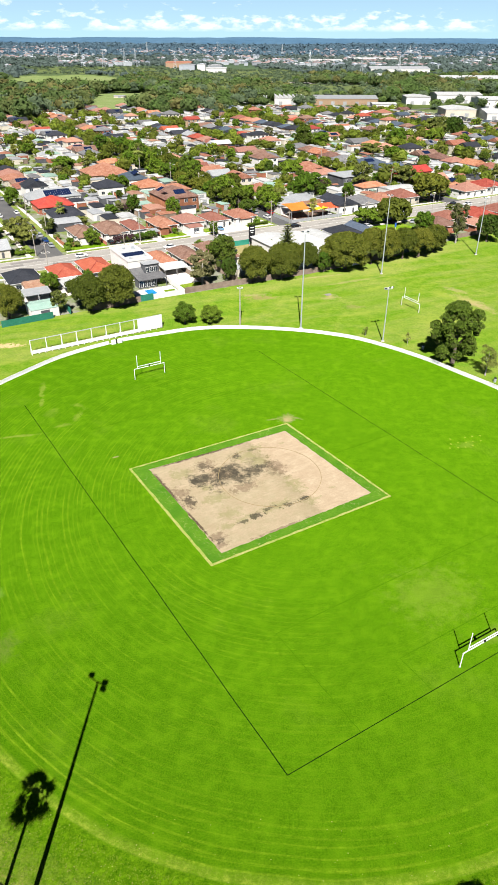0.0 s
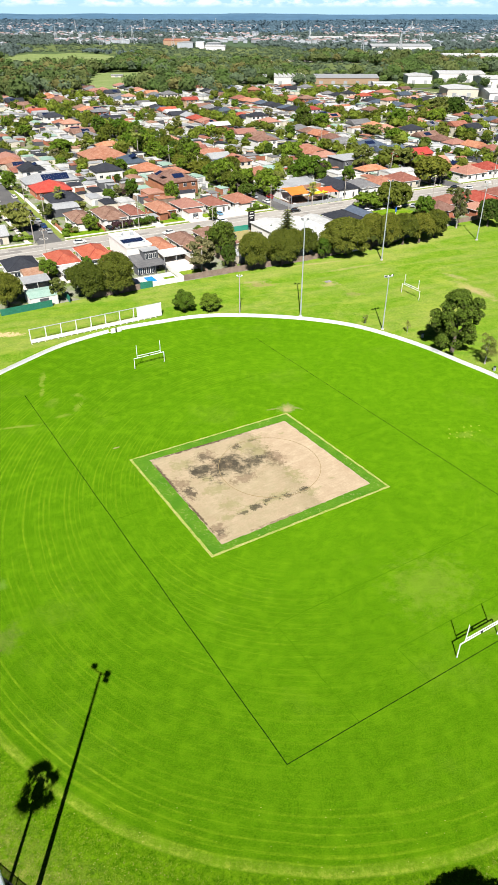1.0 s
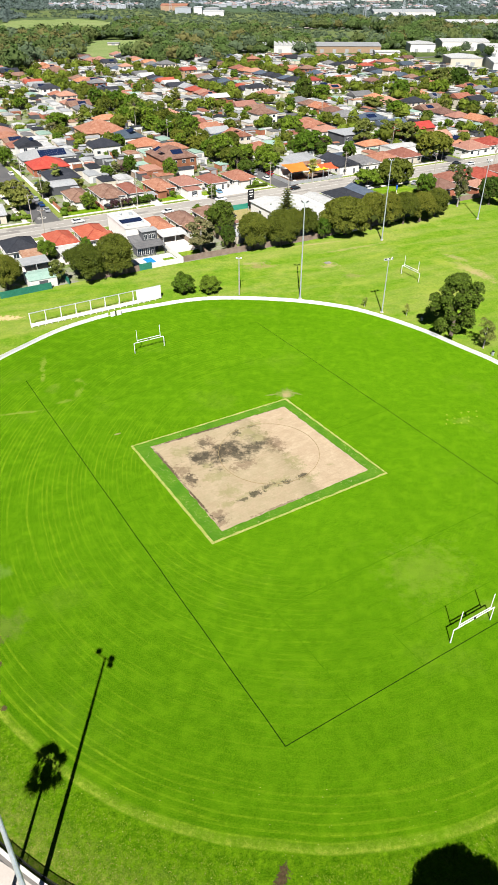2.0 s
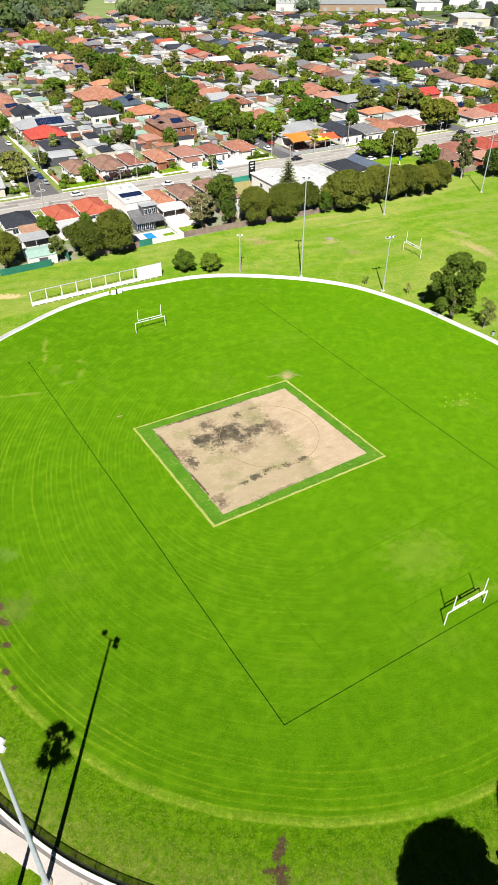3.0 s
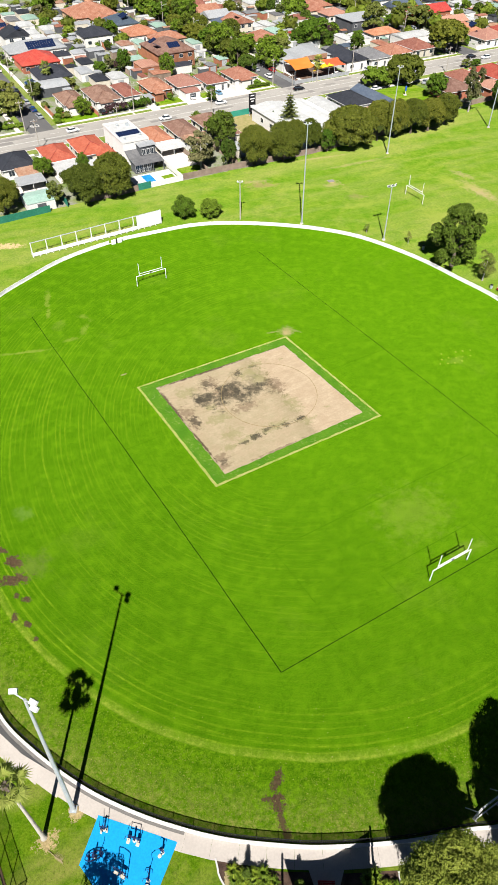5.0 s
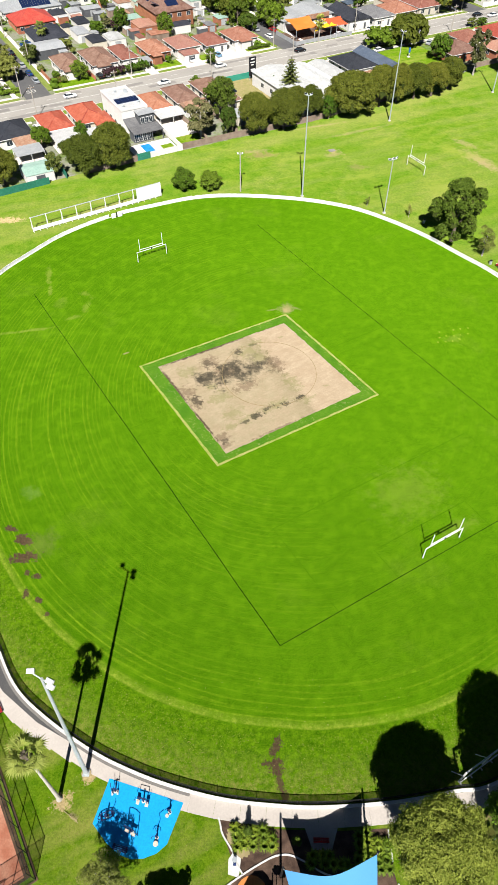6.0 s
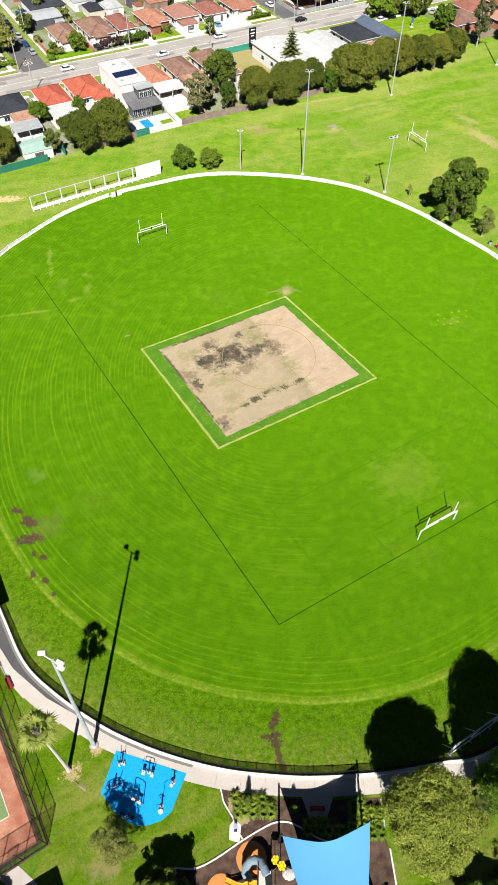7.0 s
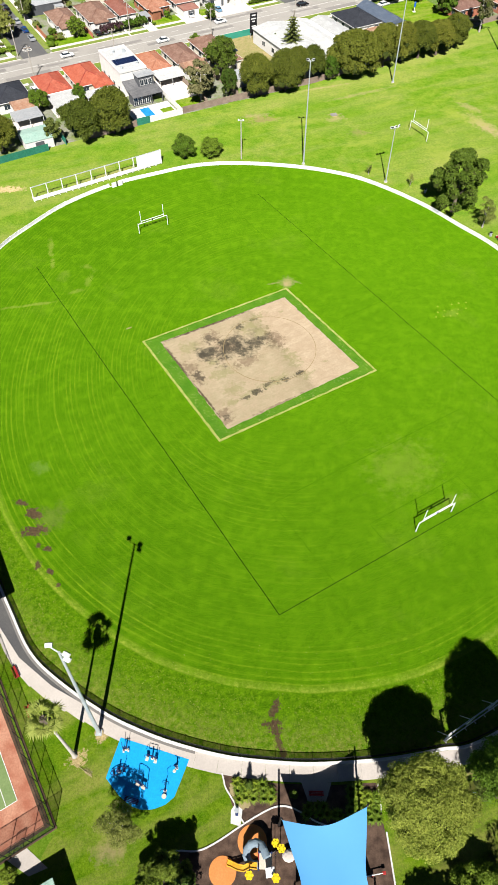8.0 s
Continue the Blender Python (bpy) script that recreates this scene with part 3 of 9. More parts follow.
M = {
    "oval": oval_turf(),
    "pitch": pitch_soil(),
    "park": turf("park_turf", (0.080, 0.188, 0.009), (0.170, 0.250, 0.024), (0.31, 0.29, 0.095), 0.80, 1.0,
                 [(-64.2, 150.8, 4.2, 1.3, 0.1, SAND, 0.85), (20.8, 191.3, 2.4, 1.5, 0.3, SAND, 0.6), (-2.0, 190.5, 5.0, 1.6, 0.2, SAND, 0.5), (63.0, 185.5, 3.0, 11.0, 0.55, SAND, 0.72), (0.0, 188.2, 5.5, 2.6, 0.2, (0.27, 0.19, 0.10), 0.6), (27.0, 181.4, 4.0, 2.2, 0.2, (0.25, 0.19, 0.09), 0.45), (18.4, 208.6, 12.0, 0.8, 0.35, SAND, 0.45), (58.3, 234.9, 6.0, 0.9, 0.6, SAND, 0.4), (21.2, 189.2, 3.6, 2.4, 0.2, SAND, 0.5),
                  (60.5, 197.0, 1.8, 5.0, 0.75, SAND, 0.5), (30.0, 205.0, 14.0, 1.2, 0.45, SAND, 0.35), (-40.0, 158.0, 14.0, 1.2, 0.56, SAND, 0.4), (48.0, 170.0, 5.0, 7.0, 0.3, DRY, 0.5), (56.0, 192.0, 12.0, 3.0, -0.6, DRY, 0.6), (28.0, 176.0, 9.0, 2.2, 0.4, DRY, 0.5), (10.0, 186.0, 10.0, 2.0, 0.3, DRY, 0.5), (36.0, 198.0, 8.0, 1.6, 0.5, DRY, 0.5), (-62.0, 140.0, 5.0, 2.0, 0.8, DRY, 0.5)]),
    "lawn": turf("lawn_turf", (0.062, 0.155, 0.003), (0.160, 0.250, 0.013), (0.31, 0.29, 0.08), 1.0, 2.5,
                 [(-16.8, 10.4, 2.4, 1.8, 0.4, SAND, 0.6), (-19.6, 23.0, 0.9, 0.7, 0, SAND, 0.8), (-22.4, 20.3, 1.1, 1.0, 0, SAND, 0.85), (-18.5, 14.0, 2.0, 4.0, 0.3, DRY, 0.5), (27.6, 17.5, 2.0, 3.2, 0, MUD, 0.7),
                  (28.5, 11.0, 1.8, 3.6, 0, MUD, 0.65), (26.6, 19.6, 1.4, 1.2, 0, SAND, 0.6), (22.5, 10.0, 3.0, 2.0, 0, MUD, 0.4)]),
    "verge": turf("verge_turf", (0.11, 0.18, 0.025), (0.17, 0.21, 0.05), (0.30, 0.26, 0.12), 0.6, 2.0),
    "border": border_turf(),
    "straw": turf("straw_edge", (0.22, 0.31, 0.04), (0.42, 0.44, 0.13), (0.44, 0.38, 0.18), 0.7, 6.0),
    "edging": turf("dry_edging", (0.17, 0.25, 0.03), (0.34, 0.35, 0.11), (0.42, 0.36, 0.17), 0.7, 6.0),
    "ground": suburb_ground(),
    "line": plain("line_burn", (0.008, 0.026, 0.003), (0.016, 0.045, 0.004), 0.6, 5, 1.0, spec=0.0),
    "worn": plain("worn_turf", (0.17, 0.28, 0.015), (0.23, 0.32, 0.03), 0.6, 5, 1.0, spec=0.0),
    "line_clay": plain("line_on_clay", (0.27, 0.20, 0.10), (0.22, 0.17, 0.08), 0.6, 5, 0.9),
    "line_thin": plain("line_faint", (0.048, 0.138, 0.002), (0.068, 0.18, 0.003), 0.6, 5, 1.0, spec=0.0),
    "mud": plain("bare_mud", (0.075, 0.045, 0.028), (0.15, 0.10, 0.06), 0.7, 5, 0.9, bump=0.5),
    "sandpatch": plain("bare_sand", (0.42, 0.34, 0.20), (0.34, 0.29, 0.13), 0.4, 3, 0.9),
    "mulch": plain("bark_mulch", (0.060, 0.036, 0.026), (0.165, 0.105, 0.075), 0.8, 9, 0.95, bump=0.6),
    "concrete": plain("concrete", (0.53, 0.485, 0.445), (0.60, 0.555, 0.51), 0.25, 4, 0.85, fleck=0.2),
    "whitewall": plain("white_concrete", (0.74, 0.73, 0.71), (0.66, 0.64, 0.62), 0.3, 4, 0.8),
    "asphalt": plain("asphalt", (0.085, 0.085, 0.09), (0.12, 0.118, 0.115), 0.15, 6, 0.9),
    "road": plain("worn_road", (0.27, 0.255, 0.235), (0.33, 0.315, 0.29), 0.08, 3, 0.9),
    "patch": plain("road_patch", (0.20, 0.19, 0.18), (0.24, 0.225, 0.21), 0.2, 4, 0.9),
    "white": plain("white_paint", (0.80, 0.80, 0.79), (0.74, 0.74, 0.73), 0.4, 6, 0.5),
    "linepaint": plain("road_paint", (0.62, 0.61, 0.58), (0.50, 0.49, 0.46), 0.8, 6, 0.7),
    "galv": plain("galvanised_steel", (0.50, 0.55, 0.58), (0.60, 0.64, 0.66), 0.5, 6, 0.45, 0.35),
    "black": plain("black_powdercoat", (0.012, 0.012, 0.014), (0.022, 0.022, 0.024), 0.5, 6, 0.5),
    "wire": mesh_wire("black_mesh_wire", (0.012, 0.013, 0.014), 0.42),
    "courtwire": mesh_wire("court_mesh_wire", (0.02, 0.022, 0.022), 0.17),
    "render": plain("white_render", (0.76, 0.75, 0.72), (0.70, 0.68, 0.65), 0.2, 3, 0.8, obj_vary=0.08),
    "cream": plain("cream_weatherboard", (0.60, 0.55, 0.45), (0.66, 0.61, 0.52), 0.2, 3, 0.8, obj_vary=0.12),
    "brick": plain("red_brick", (0.28, 0.105, 0.06), (0.36, 0.15, 0.085), 0.5, 7, 0.85, obj_vary=0.15),
    "buff": plain("buff_brick", (0.42, 0.29, 0.19), (0.48, 0.34, 0.22), 0.5, 7, 0.85, obj_vary=0.12),
    "darkwall": plain("dark_render_and_shade", (0.085, 0.09, 0.10), (0.12, 0.125, 0.135), 0.3, 4, 0.8),
    "terra": tiled("terracotta_tiles", (0.30, 0.110, 0.070), (0.43, 0.215, 0.155)),
    "red": tiled("red_tiles", (0.36, 0.060, 0.040), (0.46, 0.125, 0.085)),
    "orange": tiled("orange_tiles", (0.40, 0.145, 0.078), (0.52, 0.26, 0.17)),
    "brown": tiled("brown_tiles", (0.19, 0.095, 0.070), (0.32, 0.20, 0.155)),
    "rose": tiled("faded_rose_tiles", (0.42, 0.20, 0.15), (0.48, 0.27, 0.20)),
    "char": tiled("charcoal_tiles", (0.030, 0.034, 0.045), (0.052, 0.056, 0.070)),
    "grey": tiled("grey_tiles", (0.17, 0.17, 0.18), (0.25, 0.25, 0.255)),
    "navy": tiled("blue_grey_sheet", (0.085, 0.115, 0.165), (0.13, 0.165, 0.21), 0.2, 0.5, 0.2, 0.02),
    "whiteroof": tiled("white_sheet", (0.66, 0.67, 0.67), (0.54, 0.545, 0.54), 0.2, 0.5, 0.08, 0.02),
    "greysheet": tiled("grey_sheet", (0.38, 0.40, 0.42), (0.46, 0.47, 0.48), 0.2, 0.5, 0.15, 0.02),
    "mint": tiled("mint_sheet", (0.33, 0.50, 0.42), (0.40, 0.55, 0.47), 0.2, 0.5, 0.1, 0.02),
    "redsheet": tiled("red_sheet", (0.50, 0.05, 0.05), (0.56, 0.10, 0.08), 0.2, 0.5, 0.1, 0.02),
    "rust": tiled("rusty_sheet", (0.36, 0.17, 0.10), (0.52, 0.36, 0.26), 0.2, 0.7, 0.1, 0.02),
    "glass": nodes_of("window_glass", 0.08, 0.0, 0.5)[0],
    "solar": nodes_of("solar_cell", 0.25, 0.0, 0.5)[0],
    "bark": plain("bark", (0.11, 0.085, 0.065), (0.19, 0.155, 0.125), 1.5, 9, 0.95, bump=0.6),
    "palebark": plain("pale_bark", (0.36, 0.33, 0.29), (0.46, 0.43, 0.38), 1.5, 9, 0.9, bump=0.4),
    "fig": leafy("fig_leaves", (0.058, 0.080, 0.007), (0.200, 0.225, 0.034)),
    "gum": leafy("gum_leaves", (0.085, 0.110, 0.020), (0.260, 0.290, 0.070)),
    "olive": leafy("olive_brown_leaves", (0.095, 0.095, 0.035), (0.285, 0.270, 0.125)),
    "bright": leafy("bright_leaves", (0.050, 0.105, 0.005), (0.180, 0.285, 0.030)),
    "dark": leafy("dark_leaves", (0.035, 0.070, 0.007), (0.120, 0.185, 0.026)),
    "yellow": leafy("lime_leaves", (0.085, 0.145, 0.010), (0.270, 0.360, 0.040)),
    "purple": leafy("plum_leaves", (0.040, 0.020, 0.025), (0.105, 0.055, 0.060)),
    "canopy": leafy("broad_canopy_leaves", (0.115, 0.160, 0.010), (0.500, 0.530, 0.095)),
    "green": leafy("garden_leaves", (0.048, 0.085, 0.006), (0.200, 0.275, 0.036)),
    "fresh": leafy("fresh_leaves", (0.062, 0.125, 0.007), (0.245, 0.360, 0.036)),
    "palmleaf": leafy("palm_leaves", (0.130, 0.180, 0.018), (0.52, 0.55, 0.14)),
    # fills the crowns; its dark colour imitates shade deep among the leaves
    "core": plain("shaded_crown_fill", (0.040, 0.058, 0.007), (0.070, 0.090, 0.014), 0.8, 4, 0.95),
}
for key, colour in (("glass", (0.03, 0.04, 0.05)), ("solar", (0.012, 0.022, 0.065))):
    M[key].node_tree.nodes["Principled BSDF"].inputs["Base Color"].default_value = (*colour, 1)


# ---- building blocks ----
class Geo:
    """Collects corners and faces of one mesh."""

    def __init__(self):
        self.v, self.f = [], []

    def add(self, verts, faces):
        n = len(self.v)
        self.v += [tuple(p) for p in verts]
        self.f += [tuple(n + i for i in f) for f in faces]
        return self

    def box(self, x0, x1, y0, y1, z0, z1, bevel=0.0):
        if bevel:
            b = bevel
            ring = [(x0 + b, y0), (x1 - b, y0), (x1, y0 + b), (x1, y1 - b), (x1 - b, y1), (x0 + b, y1), (x0, y1 - b), (x0, y0 + b)]
            top = [(x0 + b, y0 + b), (x1 - b, y0 + b), (x1 - b, y0 + b), (x1 - b, y1 - b), (x1 - b, y1 - b), (x0 + b, y1 - b), (x0 + b, y1 - b), (x0 + b, y0 + b)]
            vs = [(x, y, z0) for x, y in ring] + [(x, y, z1 - b) for x, y in ring] + [(x, y, z1) for x, y in top]
            fs = [tuple(range(7, -1, -1))] + [(i, (i + 1) % 8, 8 + (i + 1) % 8, 8 + i) for i in range(8)]
            fs += [(8 + i, 8 + (i + 1) % 8, 16 + (i + 1) % 8, 16 + i) for i in range(8)] + [(16, 18, 20, 22)]
            return self.add(vs, fs)
        return self.add([(x0, y0, z0), (x1, y0, z0), (x1, y1, z0), (x0, y1, z0), (x0, y0, z1), (x1, y0, z1), (x1, y1, z1), (x0, y1, z1)],
                        [(3, 2, 1, 0), (4, 5, 6, 7), (0, 1, 5, 4), (1, 2, 6, 5), (2, 3, 7, 6), (3, 0, 4, 7)])

    def tube(self, pts, radii, sides=6, caps=True):
        pts = [Vector(p) for p in pts]
        if isinstance(radii, (int, float)):
            radii = [radii] * len(pts)
        vs, fs = [], []
        for i, p in enumerate(pts):
            d = (pts[min(i + 1, len(pts) - 1)] - pts[max(i - 1, 0)]).normalized()
            a = d.cross(Vector((0, 0, 1)) if abs(d.z) < 0.9 else Vector((1, 0, 0))).normalized()
            b = d.cross(a)
            for k in range(sides):
                w = 2 * math.pi * k / sides
                vs.append(p + (a * math.cos(w) + b * math.sin(w)) * radii[i])
        for i in range(len(pts) - 1):
            for k in range(sides):
                j = (k + 1) % sides
                fs.append((i * sides + k, i * sides + j, (i + 1) * sides + j, (i + 1) * sides + k))
        if caps:
            fs += [tuple(range(sides - 1, -1, -1)), tuple((len(pts) - 1) * sides + k for k in range(sides))]
        return self.add(vs, fs)

    def prism(self, poly, z0, z1):
        n = len(poly)
        return self.add([(x, y, z0) for x, y in poly] + [(x, y, z1) for x, y in poly],
                        [tuple(range(n - 1, -1, -1)), tuple(range(n, 2 * n))] + [(i, (i + 1) % n, n + (i + 1) % n, n + i) for i in range(n)])

    def sheet(self, poly, z=0.0):
        return self.add([(x, y, z) for x, y in poly], [tuple(range(len(poly)))])

    def blot(self, poly, z=0.0):
        n = len(poly)
        cx, cy = sum(p[0] for p in poly) / n, sum(p[1] for p in poly) / n
        return self.add([(x, y, z) for x, y in poly] + [(cx, cy, z)], [(i, (i + 1) % n, n) for i in range(n)])

    def ribbon(self, line, w0, w1, z0, z1, closed=False):
        """A strip along a line on the ground, from w0 to w1 metres to its left, with thickness."""
        n = len(line)
        vs = []
        for i, (x, y) in enumerate(line):
            a, b = (line[(i - 1) % n], line[(i + 1) % n]) if closed else (line[max(i - 1, 0)], line[min(i + 1, n - 1)])
            d = Vector((b[0] - a[0], b[1] - a[1])).normalized()
            for w, z in ((w0, z0), (w0, z1), (w1, z1), (w1, z0)):
                vs.append((x - d.y * w, y + d.x * w, z))
        fs = []
        for i in range(n if closed else n - 1):
            j = (i + 1) % n
            fs += [(4 * i + k, 4 * j + k, 4 * j + (k + 1) % 4, 4 * i + (k + 1) % 4) for k in range(4)]
        if not closed:
            fs += [(3, 2, 1, 0), (4 * n - 4, 4 * n - 3, 4 * n - 2, 4 * n - 1)]
        return self.add(vs, fs)

    def lathe(self, profile, sides=12, at=(0, 0, 0)):
        vs = [(at[0] + r * math.cos(2 * math.pi * k / sides), at[1] + r * math.sin(2 * math.pi * k / sides), at[2] + z) for r, z in profile for k in range(sides)]
        fs = [(i * sides + k, i * sides + (k + 1) % sides, (i + 1) * sides + (k + 1) % sides, (i + 1) * sides + k) for i in range(len(profile) - 1) for k in range(sides)]
        return self.add(vs, fs + [tuple(range(sides - 1, -1, -1)), tuple((len(profile) - 1) * sides + k for k in range(sides))])

    def moved(self, m):
        self.v = [tuple(m @ Vector(p)) for p in self.v]
        return self

    def mesh(self, name, material):
        me = bpy.data.meshes.new(name)
        me.from_pydata(self.v, [], self.f)
        if material:
            me.materials.append(material)
        me.update()
        return me


def part(name, geo, material, parent, label=""):
    me = geo.mesh(name, material) if isinstance(geo, Geo) else geo
    ob = new(name, me)
    ob.parent = parent
    return tagged(ob, label)


def thing(name, m, label, category, group="", kind=""):
    ob = new(name)
    ob.matrix_world = m
    return tagged(ob, label, category, group, kind)


def solid(name, geo, material, label, category, m=None, group="", kind=""):
    ob = new(name, geo.mesh(name, material))
    if m is not None:
        ob.matrix_world = m
    return tagged(ob, label, category, group, kind)


def smooth_line(pts, steps=6, closed=False):
    """A rounded line through the points."""
    n, out = len(pts), []
    for i in range(n if closed else n - 1):
        p = [Vector(pts[(i + k) % n] if closed else pts[min(max(i + k, 0), n - 1)]) for k in (-1, 0, 1, 2)]
        for s in range(steps):
            t = s / steps
            q = 0.5 * ((2 * p[1]) + (p[2] - p[0]) * t + (2 * p[0] - 5 * p[1] + 4 * p[2] - p[3]) * t * t + (3 * p[1] - p[0] - 3 * p[2] + p[3]) * t ** 3)
            out.append((q.x, q.y))
    if not closed:
        out.append(tuple(pts[-1]))
    return out


def ragged(x, y, rx, ry, turn, seed, n=40, rough=0.35):
    """An uneven closed outline round a point."""
    c, s = math.cos(turn), math.sin(turn)
    out = []
    for i in range(n):
        a = 2 * math.pi * i / n
        k = 1 + rough * (noise.noise(Vector((math.cos(a) * 1.3, math.sin(a) * 1.3, seed * 7.3))) + 0.6 * noise.noise(Vector((math.cos(a) * 4, math.sin(a) * 4, seed * 3.1))) + 0.45 * noise.noise(Vector((math.cos(a) * 9, math.sin(a) * 9, seed * 1.7))))
        k = max(k, 0.35)
        px, py = rx * k * math.cos(a), ry * k * math.sin(a)
        out.append((x + c * px - s * py, y + s * px + c * py))
    return out


# the street grid: u runs along the main road, v away from the park, v = 0 at the road's far kerb
GRID = radians(30.2)
UX, UY = math.cos(GRID), math.sin(GRID)


def uv(u, v):
    v += 235
    return (u * UX - v * UY, u * UY + v * UX)


def uv_pose(u, v, z=0, turn=0):
    x, y = uv(u, v)
    return pose(x, y, z, 0, 0, 30.2 + turn)


# ---- the ground, out to the hills on the horizon ----
def land(x, y):
    r = math.hypot(x, y)
    k = min(max((r - 1300) / 3400, 0), 1)
    z = 32 * k * k * (3 - 2 * k)
    if r > 900:
        z += (noise.fractal(Vector((x / 900, y / 900, 3.1)), 0.9, 2.0, 4) * 14) * min((r - 900) / 1500, 1) * (1 - 0.5 * k)
    return z


g = Geo()
radii = [0, 60, 150, 300, 600, 900, 1100, 1300, 1500, 1750, 2000, 2300, 2600, 2900, 3200, 3500, 3800, 4100, 4350, 4600, 4800, 4900]
SPOKES = 128
g.v = [(0, 0, -0.12)]
for r in radii[1:]:
    for k in range(SPOKES):
        a = 2 * math.pi * k / SPOKES
        x, y = r * math.sin(a), r * math.cos(a)
        g.v.append((x, y, land(x, y) - 0.12))
g.f = [(0, 1 + (k + 1) % SPOKES, 1 + k) for k in range(SPOKES)]
for i in range(len(radii) - 2):
    for k in range(SPOKES):
        j = (k + 1) % SPOKES
        g.f.append((1 + i * SPOKES + k, 1 + i * SPOKES + j, 1 + (i + 1) * SPOKES + j, 1 + (i + 1) * SPOKES + k))
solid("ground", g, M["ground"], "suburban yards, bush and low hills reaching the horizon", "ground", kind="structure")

# the park's grass, up to the back fences of the front row of houses
park_edge = [(-140, -40), (150, -40), (175, 150), (160, 290), uv(232, -40), uv(205, -50), uv(198, -50), uv(160, -57), uv(120, -60), uv(62, -58), uv(20, -58), uv(-40, -58), (-150, 130)]
solid("park_grass", Geo().sheet(park_edge, -0.06), M["park"], "patchy yellow-green mown park grass round the oval", "grass", kind="structure")

# ---- the oval ----
BOUNDARY = [(-59.3, 126.6), (-54.7, 134.6), (-47.8, 144.2), (-37.6, 152.9), (-27.4, 158.2), (-16.6, 162.6), (-5.0, 163.7), (9.9, 162.2), (22.3, 158.5),
            (31.0, 153.1), (39.8, 145.4), (46.8, 137.3), (53.7, 128.9), (61.5, 114.8), (67, 98), (67, 78), (62, 58), (53, 41), (42, 29.5), (29.5, 23.2),
            (24.2, 22.1), (16.8, 20.8), (8.2, 20.1), (2.5, 20.2), (-3.3, 20.7), (-9.2, 21.9), (-14.5, 23.5), (-20.0, 25.8), (-26.8, 29.8), (-31.6, 33.7),
            (-36.0, 40.0), (-42, 49), (-52, 64), (-60, 80), (-64, 98), (-63.5, 114)]
ring = smooth_line(BOUNDARY, 6, True)[::-1]
solid("oval_grass", Geo().add([(2, 92, 0)] + [(x, y, 0) for x, y in ring], [(0, 1 + i, 1 + (i + 1) % len(ring)) for i in range(len(ring))]), M["oval"],
      "bright green mown sports oval with curved mower rings", "sports oval", kind="structure")

# the cricket square, its green border and its straw-coloured edging
outer = [(-6.65, 71.65), (22.9, 89.6), (5.8, 113.9), (-23.35, 96.7)]
inner = [(-5.3, 74.5), (19.5, 90.4), (5.3, 110.7), (-19.6, 96.5)]


def shrunk(poly, d):
    cx, cy = sum(p[0] for p in poly) / len(poly), sum(p[1] for p in poly) / len(poly)
    out = []
    for x, y in poly:
        r = math.hypot(x - cx, y - cy)
        out.append((cx + (x - cx) * (r - d) / r, cy + (y - cy) * (r - d) / r))
    return out


def wavy(poly, amount, seed, per=1.2):
    out = []
    for i, a in enumerate(poly):
        b = poly[(i + 1) % len(poly)]
        n = max(2, int(math.dist(a, b) / per))
        dx, dy = (b[1] - a[1]) / math.dist(a, b), -(b[0] - a[0]) / math.dist(a, b)
        for k in range(n):
            t = k / n
            w = amount * noise.fractal(Vector((i * 9.1 + t * n * 0.45, seed, 0)), 0.8, 2, 3)
            out.append((a[0] + (b[0] - a[0]) * t + dx * w, a[1] + (b[1] - a[1]) * t + dy * w))
    return out


square = thing("cricket_square", pose(0, 0, 0), "worn cricket square of bare pale clay with dark stains", "cricket pitch", kind="structure")
part("straw_edging", Geo().sheet(wavy(outer, 0.10, 1, 0.9), 0.02), M["edging"], square, "dry straw-coloured edging")
part("green_border", Geo().sheet(wavy(shrunk(outer, 0.60), 0.16, 2, 0.8), 0.04), M["border"], square, "dull green border strip")
part("clay", Geo().sheet(wavy(inner, 0.22, 3, 0.7), 0.06), M["pitch"], square, "pale clay with dark stains")
# the football field's burnt lines
FA, FB, FC = Vector((-49.6, 119.8)), Vector((3.65, 40.0)), Vector((-0.7, 149.8))
FX, FY = (FC - FA) / 57.4, (FB - FA) / 95.9


def field(a, b):
    p = FA + FX * a + FY * b
    return (p.x, p.y)


field_lines = thing("field_lines", pose(0, 0, 0), "dark burnt lines of a football field on the turf", "field lines", kind="structure")


def line(pts, w, key, z=0.03):
    part("line", Geo().ribbon(pts, -w / 2, w / 2, z - 0.02, z), M[key], field_lines)


def run(a, b, w, key, seed=0.0):
    n = 24
    line([field(a[0] + (b[0] - a[0]) * k / n + 0.03 * math.sin(k * 1.7 + seed), a[1] + (b[1] - a[1]) * k / n) for k in range(n + 1)], w, key)


